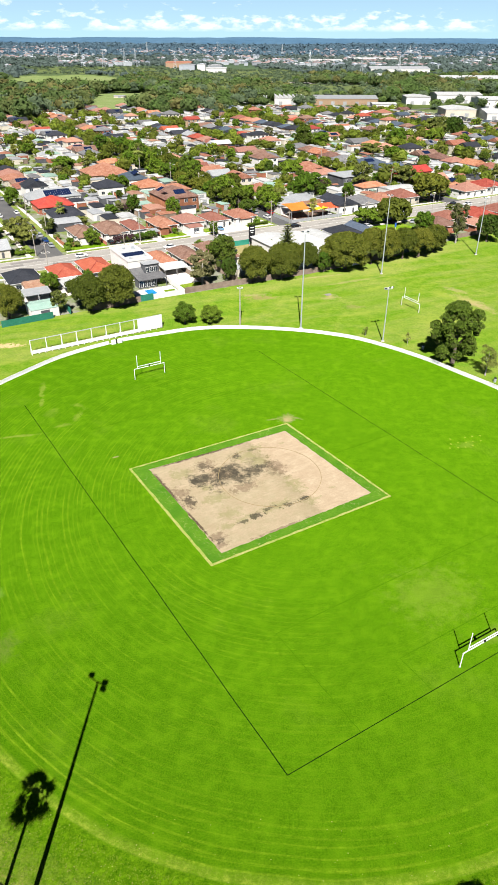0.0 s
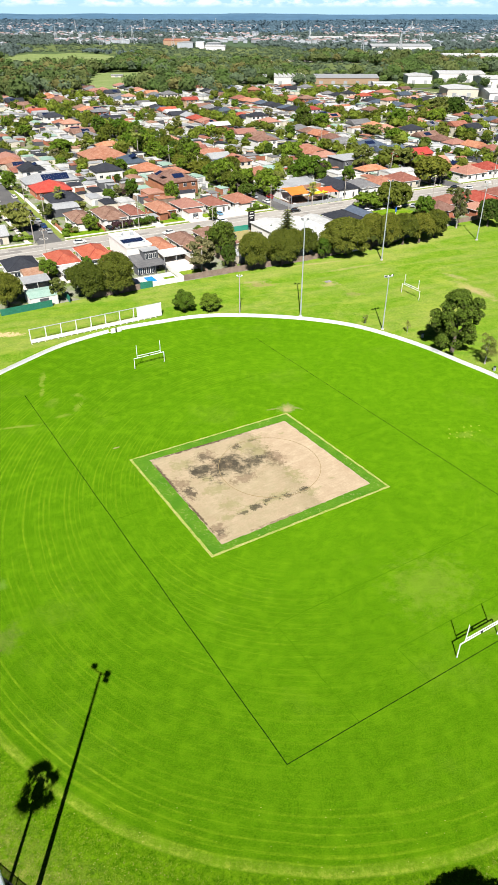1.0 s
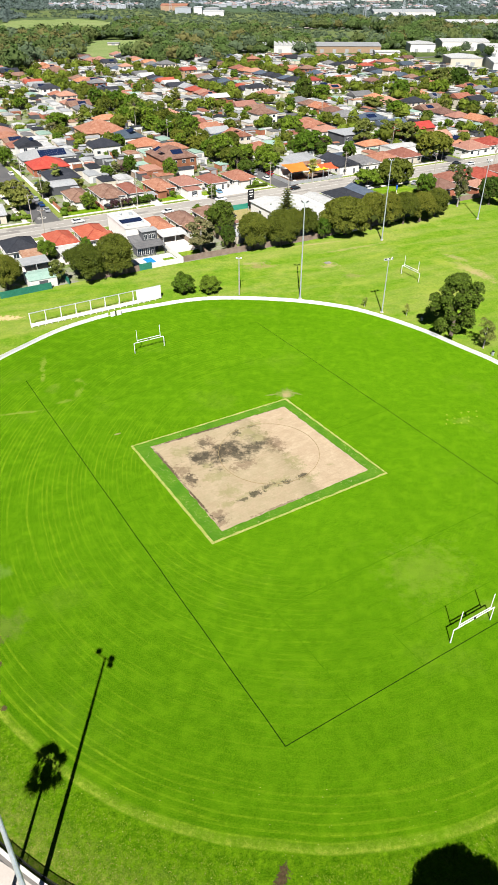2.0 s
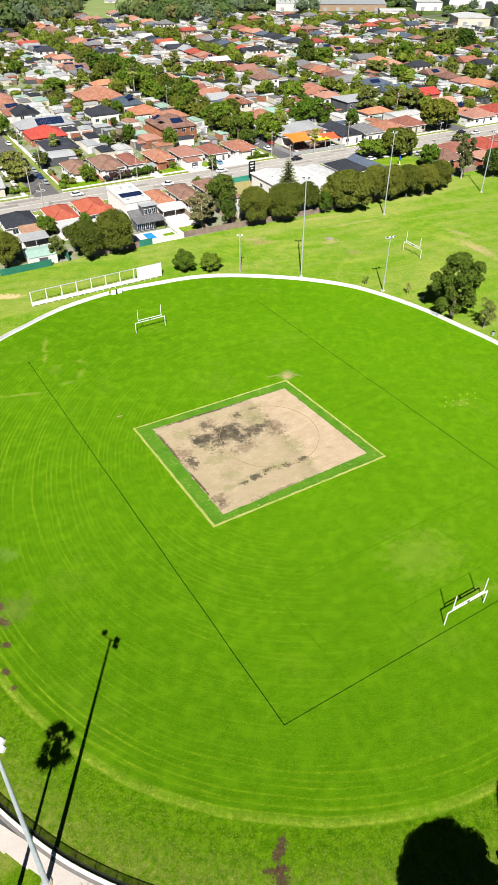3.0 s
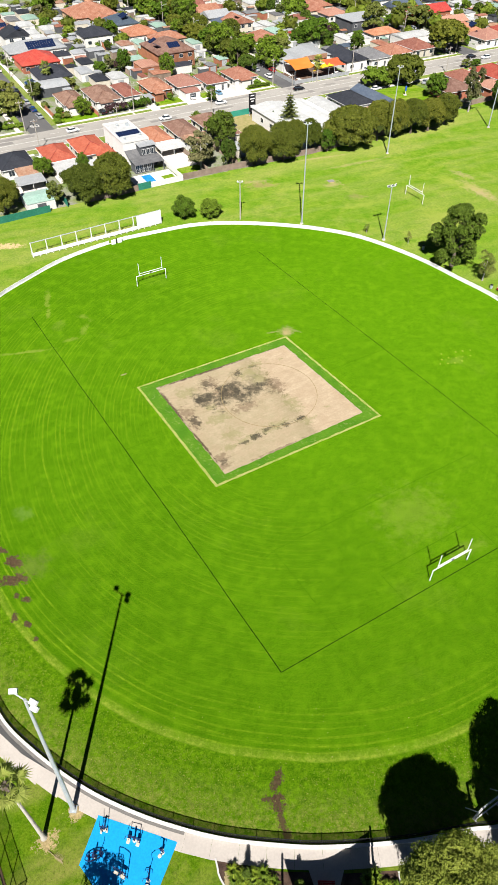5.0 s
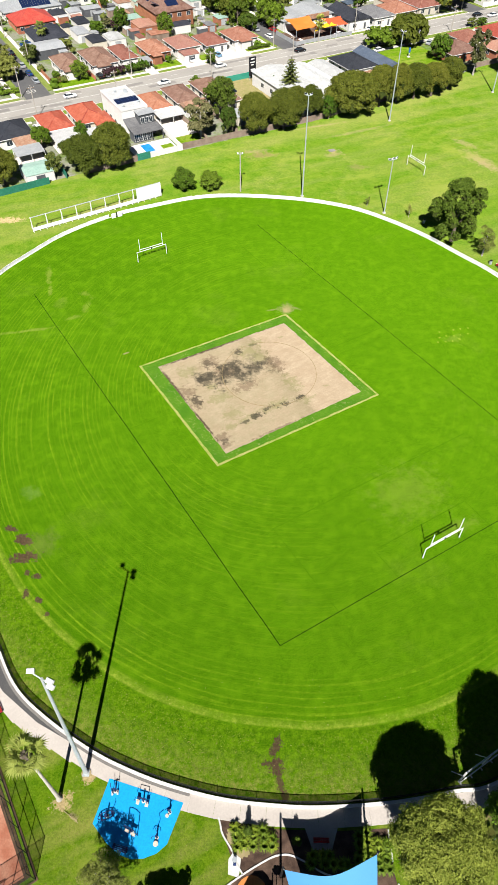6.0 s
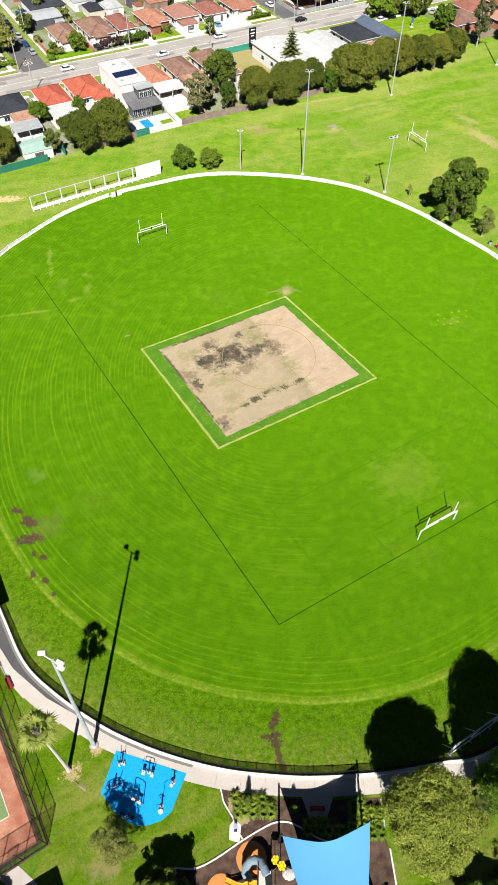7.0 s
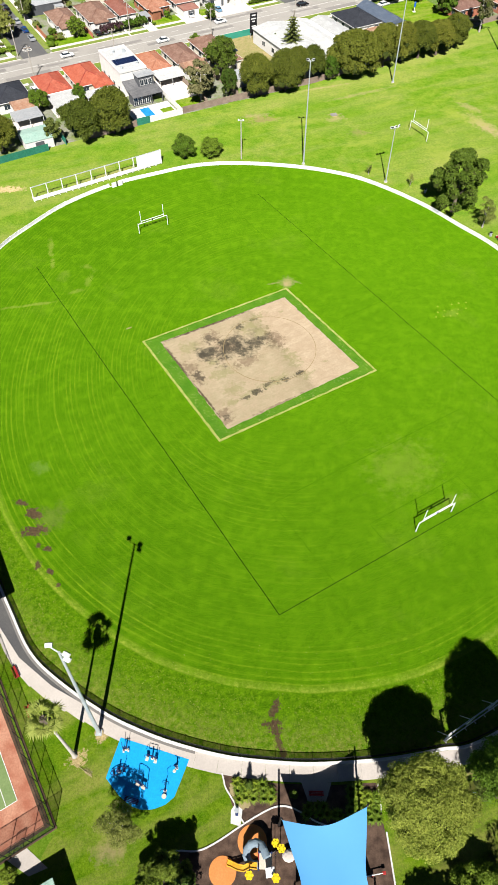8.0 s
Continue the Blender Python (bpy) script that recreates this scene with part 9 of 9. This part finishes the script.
FIELDS = [("far_playing_field", [(-490, 1540), (-380, 1540), (-285, 1430), (-240, 1290), (-215, 1080), (-385, 1080), (-460, 1300)], "field", "wide pale green far field"),
          ("far_park", [(-225, 1005), (-140, 1030), (-130, 900), (-140, 715), (-180, 690), (-195, 800)], "field", "green park clearing in the bush"),
          ("marsh", [(-600, 1780), (-300, 1800), (60, 1700), (75, 1330), (20, 1140), (-120, 1140), (-190, 1300), (-235, 1440), (-340, 1550), (-480, 1560)], "marsh", "low grey-green marsh scrub"),
          ("scrub_flat", [(20, 1220), (170, 1200), (190, 1010), (80, 960), (10, 1040)], "marsh", "bright green scrub flat beyond the sheds")]


def inside(x, y, poly):
    hit = False
    for (x0, y0), (x1, y1) in zip(poly, poly[1:] + poly[:1]):
        if (y0 > y) != (y1 > y) and x < (x1 - x0) * (y - y0) / (y1 - y0) + x0:
            hit = not hit
    return hit


for i, (name, poly, key, label) in enumerate(FIELDS):
    g = Geo()
    pts = wavy(poly, 10, 40 + i, 25)
    cx, cy = sum(p[0] for p in pts) / len(pts), sum(p[1] for p in pts) / len(pts)
    inn = [((x + cx) / 2, (y + cy) / 2) for x, y in pts]
    n = len(pts)
    lift = 0.6
    g.v = [(x, y, land(x, y) + lift) for x, y in pts] + [(x, y, land(x, y) + lift + 0.5) for x, y in inn] + [(cx, cy, land(cx, cy) + lift + 0.5)]
    g.f = [(k, (k + 1) % n, n + (k + 1) % n, n + k) for k in range(n)] + [(n + k, n + (k + 1) % n, 2 * n) for k in range(n)]
    solid(name, g, M[key], label, "field", kind="structure")


# large sheds and factories
def factory(x0, x1, y, depth, h, wall, roof, label, saw=0):
    t = thing("factory_building", pose((x0 + x1) / 2, y, land((x0 + x1) / 2, y) - 0.1), label, "factory", "factory sheds beyond the suburb")
    TAKEN_FAR.append((x0 - 4, x1 + 4, y - 4, y + depth + 4))
    w = (x1 - x0) / 2
    part("wall", Geo().box(-w, w, 0, depth, 0, h), M[wall], t)
    g = Geo()
    if saw:
        step = 2 * w / saw
        for k in range(saw):
            a = -w + k * step
            g.add([(a, -0.4, h), (a + step, -0.4, h), (a, -0.4, h + 2.6), (a, depth + 0.4, h), (a + step, depth + 0.4, h), (a, depth + 0.4, h + 2.6)],
                  [(0, 1, 2), (5, 4, 3), (1, 4, 5, 2), (0, 2, 5, 3), (0, 3, 4, 1)])
    else:
        hip(g, -w - 0.5, w + 0.5, -0.5, depth + 0.5, h + 0.1, 0.10, True, 0.3)
    part("roof", g, M[roof], t)
    for k in range(max(2, int(2 * w / 14))):
        px = -w + (k + 0.5) * 14
        if px < w - 3:
            part("loading_door", Geo().box(px - 2, px + 2, -0.15, 0.05, 0, 3.6), M["greysheet"], t, "grey roller door")
    return t


TAKEN_FAR = []
factory(13, 50, 846, 34, 7, "render", "whiteroof", "cream saw-tooth roofed factory shed", 7)
factory(60, 133, 850, 46, 6.5, "buff", "greysheet", "long low shed with a pale sheet roof")
factory(-36, 4, 872, 26, 6, "render", "greysheet", "low pale commercial shed")
factory(208, 262, 880, 40, 9, "render", "whiteroof", "large white shed with a stepped roof")
factory(240, 300, 806, 44, 9, "render", "whiteroof", "large white warehouse beyond the houses")
factory(306, 366, 850, 50, 9, "render", "whiteroof", "large white warehouse beyond the houses")
factory(168, 196, 860, 30, 8, "render", "whiteroof", "white shed among trees")
factory(278, 385, 1150, 60, 13, "buff", "whiteroof", "very long buff-walled distribution shed")
factory(157, 224, 1290, 50, 10, "render", "whiteroof", "long white far warehouse")
factory(219, 340, 1530, 70, 10, "render", "greysheet", "huge grey-roofed far warehouse")
factory(120, 205, 1960, 60, 9, "render", "whiteroof", "long white far factory")
factory(250, 370, 2080, 60, 9, "farroof", "whiteroof", "long far factory with white roof")
factory(-232, -172, 1760, 60, 12, "buff", "terra", "far brick hospital-like building")
factory(-192, -157, 1690, 40, 12, "farwall", "greysheet", "large white far factory by the marsh")
factory(-150, -132, 1680, 30, 14, "render", "farroof3", "tall white far factory block by the marsh")
factory(-128, -96, 1700, 40, 11, "farwall2", "greysheet", "grey far factory by the marsh")
factory(-126, -82, 1625, 40, 9, "render", "whiteroof", "large white far factory by the marsh")
factory(180, 210, 717, 34, 7, "cream", "whiteroof", "cream-walled commercial shed with white roof")
factory(213, 290, 690, 46, 6, "render", "whiteroof", "big white warehouse with dark loading bays")
factory(120, 146, 800, 20, 5, "render", "whiteroof", "white shed among the houses")
factory(-190, -176, 925, 9, 3.4, "cream", "greysheet", "small pavilion in the park clearing")


def open_far(x, y):
    return not any(inside(x, y, p) for _, p, _, _ in FIELDS) and not any(a < x < b and c < y < d for a, b, c, d in TAKEN_FAR)


r5 = np.random.RandomState(9)
random.seed(5)


def scatter(count, y0, y1, test, rad, hgt, flat=1.0):
    out = []
    while len(out) < count:
        y = math.sqrt(random.uniform(y0 * y0, y1 * y1))
        x = random.uniform(-0.44, 0.44) * y
        if test(x, y) and open_far(x, y):
            r = random.uniform(*rad)
            out.append((x, y, land(x, y) - 0.2, r, r * random.uniform(*hgt)))
    return out


def suburb_end(x):
    """Where the last houses stop, along the line of the bush."""
    return 600 if x < -215 else 720 if x < -40 else 790 if x < 150 else 660


def bush_test(x, y):
    if 0 < x <= 40 and y < 852:
        return False
    if x > 40 and y < 1000:
        return noise.noise(Vector((x / 60, y / 60, 1.0))) > 0.12 and y > 800
    return y > suburb_end(x) + 8


for k, (key, words, count) in enumerate((("bush", "olive", 430), ("bush2", "green", 430), ("bush3", "brown-tipped", 170), ("bush4", "blue-green", 360), ("bush5", "dark green", 380))):
    clumps("bushland", scatter(count, 595, 1330, bush_test, (5.0, 11.0), (1.2, 1.9)), 130, 0.135, key, 1 + k, "dense %s eucalypt bushland beyond the houses" % words)


def shed_test(x, y):
    return x > 20 and not (5 < x < 145 and y < 852) and (y < 800 or noise.noise(Vector((x / 40, y / 50, 3.0))) > -0.1) and y > suburb_end(x) + 5


for k, key in enumerate(("bush2", "bush4", "bush5")):
    clumps("shed_trees", scatter(120, 790, 1330, shed_test, (3.5, 7.5), (1.4, 2.1)), 90, 0.16, key, 20 + k, "tall trees standing between the factory sheds")
clumps("far_bushland", scatter(3900, 1330, 2600, lambda x, y: noise.noise(Vector((x / 130, y / 160, 4.0))) > -0.22, (5, 9.5), (0.9, 1.4)), 16, 0.34, "farbush", 3, "far bush and street trees, haze-tinted, among the distant suburbs", ICO_LOW)
clumps("far_bushland", scatter(4600, 2400, 4000, lambda x, y: noise.noise(Vector((x / 200, y / 260, 7.0))) > -0.45, (8, 16), (0.6, 1.0)), 10, 0.42, "hazebush", 4, "far bush covering the low ridges, tinted blue for haze", ICO_LOW)
# low scrub over the marsh
spots = []
while len(spots) < 900:
    x, y = random.uniform(-600, 180), random.uniform(1000, 1800)
    if any(inside(x, y, p) for _, p, key, _ in FIELDS if key == "marsh"):
        r = random.uniform(2.5, 6.0)
        spots.append((x, y, land(x, y), r, r * random.uniform(0.5, 0.9)))
clumps("marsh_scrub", spots, 24, 0.3, "bush4", 31, "low grey-green scrub scattered over the marsh", ICO_LOW)
# street trees between the outer houses, too many to tell apart
yard = []
while len(yard) < 800:
    y = math.sqrt(random.uniform(330 ** 2, 800 ** 2))
    x = random.uniform(-0.44, 0.44) * y
    uu, vv = x * UX + y * UY, -x * UY + y * UX - 235
    if y < suburb_end(x) and free(uu - 1.5, uu + 1.5, vv - 1.5, vv + 1.5, 0) and noise.noise(Vector((x / 45, y / 45, 2.0))) > -0.25:
        r = random.uniform(1.8, 4.2)
        yard.append((x, y, -0.1, r, r * random.uniform(1.5, 2.2)))
clumps("garden_trees", yard[:400], 90, 0.17, "green", 6, "garden trees between the outer houses")
clumps("garden_trees", yard[400:], 90, 0.17, "fig", 7, "darker garden trees between the outer houses")

# low shrubs and hedging plants in the yards, too many to count
shrubs = []
while len(shrubs) < 900:
    y = math.sqrt(random.uniform(225 ** 2, 640 ** 2))
    x = random.uniform(-0.44, 0.44) * y
    uu, vv = x * UX + y * UY, -x * UY + y * UX - 235
    if vv > 4 and y < suburb_end(x) and free(uu - 0.6, uu + 0.6, vv - 0.6, vv + 0.6, 0) and all(abs(uu - q) > 6.5 for q in SIDE) and abs(vv - 188) > 5 and abs(vv - 372) > 5:
        r = random.uniform(0.6, 1.7)
        shrubs.append((x, y, -0.1, r, r * random.uniform(1.2, 2.0)))
clumps("garden_shrubs", shrubs[:450], 26, 0.26, "bright", 41, "green shrubs in the back yards", ICO_LOW)
clumps("garden_shrubs", shrubs[450:], 26, 0.26, "gum", 42, "grey-green shrubs in the back yards", ICO_LOW)

# distant suburbs: houses a few metres high each, in drifts
far_g = {}
tries = 0
placed = 0
while placed < 2000 and tries < 60000:
    tries += 1
    y = math.sqrt(random.uniform(1750 ** 2, 3400 ** 2))
    x = random.uniform(-0.43, 0.43) * y
    if noise.noise(Vector((x / 260, y / 170, 11.0))) < 0.02 or not open_far(x, y):
        continue
    w, d, h = random.uniform(4, 7), random.uniform(4, 6.5), random.uniform(3.0, 6.0)
    m = pose(x, y, land(x, y) + random.uniform(2, 6), 0, 0, random.choice((20, 30, 110)))
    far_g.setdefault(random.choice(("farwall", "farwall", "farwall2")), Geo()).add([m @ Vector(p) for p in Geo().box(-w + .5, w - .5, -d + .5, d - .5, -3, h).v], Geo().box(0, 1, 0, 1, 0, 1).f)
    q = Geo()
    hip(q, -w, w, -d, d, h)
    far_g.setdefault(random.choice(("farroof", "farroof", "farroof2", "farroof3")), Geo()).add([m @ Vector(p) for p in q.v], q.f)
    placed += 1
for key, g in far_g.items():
    solid("distant_houses", g, M[key], "distant suburb of small houses, greyed for haze, among bush", "houses", kind="stuff")


# power line towers
def pylon():
    t = thing("power_pylon", pose(0, 0, 0), "grey lattice power line tower over the bush", "pylon", "power line towers")
    g = Geo()
    H = 38.0
    for sx in (-1, 1):
        for sy in (-1, 1):
            g.tube([(sx * 4, sy * 4, 0), (sx * 1.2, sy * 1.2, H * 0.6), (sx * 0.5, sy * 0.5, H)], 0.28, 4)
    part("leg", g, M["galv"], t)
    b = Geo()
    for k in range(7):
        z0, z1 = H * k / 8, H * (k + 1) / 8
        w0, w1 = 4 - 3.2 * k / 8, 4 - 3.2 * (k + 1) / 8
        for s in (-1, 1):
            b.tube([(-w0, s * w0, z0), (w1, s * w1, z1)], 0.16, 3)
            b.tube([(w0, s * w0, z0), (-w1, s * w1, z1)], 0.16, 3)
    part("bracing", b, M["galv"], t)
    for z, w in ((H * 0.66, 8), (H * 0.80, 7), (H * 0.94, 5)):
        part("crossarm", Geo().tube([(-w, 0, z), (0, 0, z + 1.2), (w, 0, z)], 0.25, 4), M["galv"], t)
    return t


p0 = pylon()
p0.matrix_world = pose(-520, 1900, land(-520, 1900))
for x, y in ((-385, 1790), (-345, 1850), (-310, 1800), (-205, 1720), (165, 1260), (110, 1800), (-640, 2600), (-420, 2700), (-180, 2900), (60, 2500), (360, 1750), (240, 1330), (520, 2700)):
    copy_thing(p0, pose(x, y, land(x, y), 0, 0, (x * 7) % 90))

# a raised road crossing the flat
solid("far_road", Geo().ribbon([(-10, 1270), (60, 1250), (140, 1245), (230, 1300)], -8, 8, -1, 2.2), M["concrete"], "far pale road on a low embankment", "road", kind="structure")

# the last ridge on the horizon
g = Geo()
n = 150
for k in range(n + 1):
    a = radians(-34 + 68 * k / n)
    top = 66 + 7 * noise.fractal(Vector((k * 0.06, 2.0, 0)), 0.9, 2, 5)
    for r, z in ((4250, 20), (4500, top * 0.82 + 5 * noise.noise(Vector((k * 0.2, 5.0, 0)))), (4780, top)):
        g.v.append((r * math.sin(a), r * math.cos(a), z))
for k in range(n):
    for q in range(2):
        g.f.append((3 * k + q, 3 * (k + 1) + q, 3 * (k + 1) + q + 1, 3 * k + q + 1))
solid("horizon_ridge", g, M["hills"], "forested ridge along the horizon, tinted blue for haze", "hills", kind="structure")


# rough grass outside the mown oval and on the near lawn: thousands of small leaning tufts
M["tuft"] = leafy("grass_tufts", (0.085, 0.180, 0.003), (0.210, 0.300, 0.018), 0.9)
M["drytuft"] = leafy("dry_grass_tufts", (0.20, 0.19, 0.04), (0.40, 0.35, 0.13), 0.9)


def tuft_field(spots, key, label, seed, size=(0.08, 0.2)):
    r = np.random.RandomState(seed)
    p = np.array([(x, y, 0.0) for x, y in spots])
    n = len(p) * 3
    p = np.repeat(p, 3, axis=0) + np.concatenate([r.uniform(-0.1, 0.1, (n, 2)), np.zeros((n, 1))], axis=1)
    a = r.uniform(0, 2 * np.pi, n)
    s = r.uniform(*size, n)
    side = np.stack([-np.sin(a), np.cos(a), np.zeros(n)], axis=1) * (s * 0.45)[:, None]
    tip = np.stack([np.cos(a) * s, np.sin(a) * s, s * r.uniform(0.10, 0.35, n)], axis=1)
    tri = np.stack([p - side, p + side, p + tip], axis=1).reshape(-1, 3)
    me = bpy.data.meshes.new("grass_tufts")
    me.from_pydata(tri.tolist(), [], np.arange(3 * n).reshape(n, 3).tolist())
    me.materials.append(M[key])
    tagged(new("grass_tufts", me), label, "grass", kind="stuff")


rough_spots, lawn_spots, dry_spots = [], [], []
r8 = random.Random(21)
while len(rough_spots) < 5500:
    x, y = r8.uniform(-46, 36), r8.uniform(20, 62)
    q = math.hypot((x - OVAL_C[0]) / OVAL_A, (y - OVAL_C[1]) / OVAL_B)
    if q < 1.012 or not inside(x, y, BOUNDARY) or (0.5 < x < 5.5 and y < 28.5):
        continue
    if r8.random() < 0.5 * min(max((q - 1.02) / 0.10, 0.0), 1.0) + 0.03:
        dry_spots.append((x, y))
    rough_spots.append((x, y))
while len(lawn_spots) < 1800:
    x, y = r8.uniform(-36, 30), r8.uniform(3, 32)
    if inside(x, y, near_lawn) and not inside(x, y, bark) and not inside(x, y, pad) and (x > 16.5 or x < -2):
        (dry_spots if r8.random() < 0.06 else lawn_spots).append((x, y))
tuft_field(rough_spots, "tuft", "coarse green grass left unmown along the fence", 1)
tuft_field(lawn_spots, "tuft", "coarse green lawn grass behind the path", 2, (0.04, 0.09))
tuft_field(dry_spots, "drytuft", "dry straw-coloured grass along the fence and lawn", 3, (0.05, 0.12))
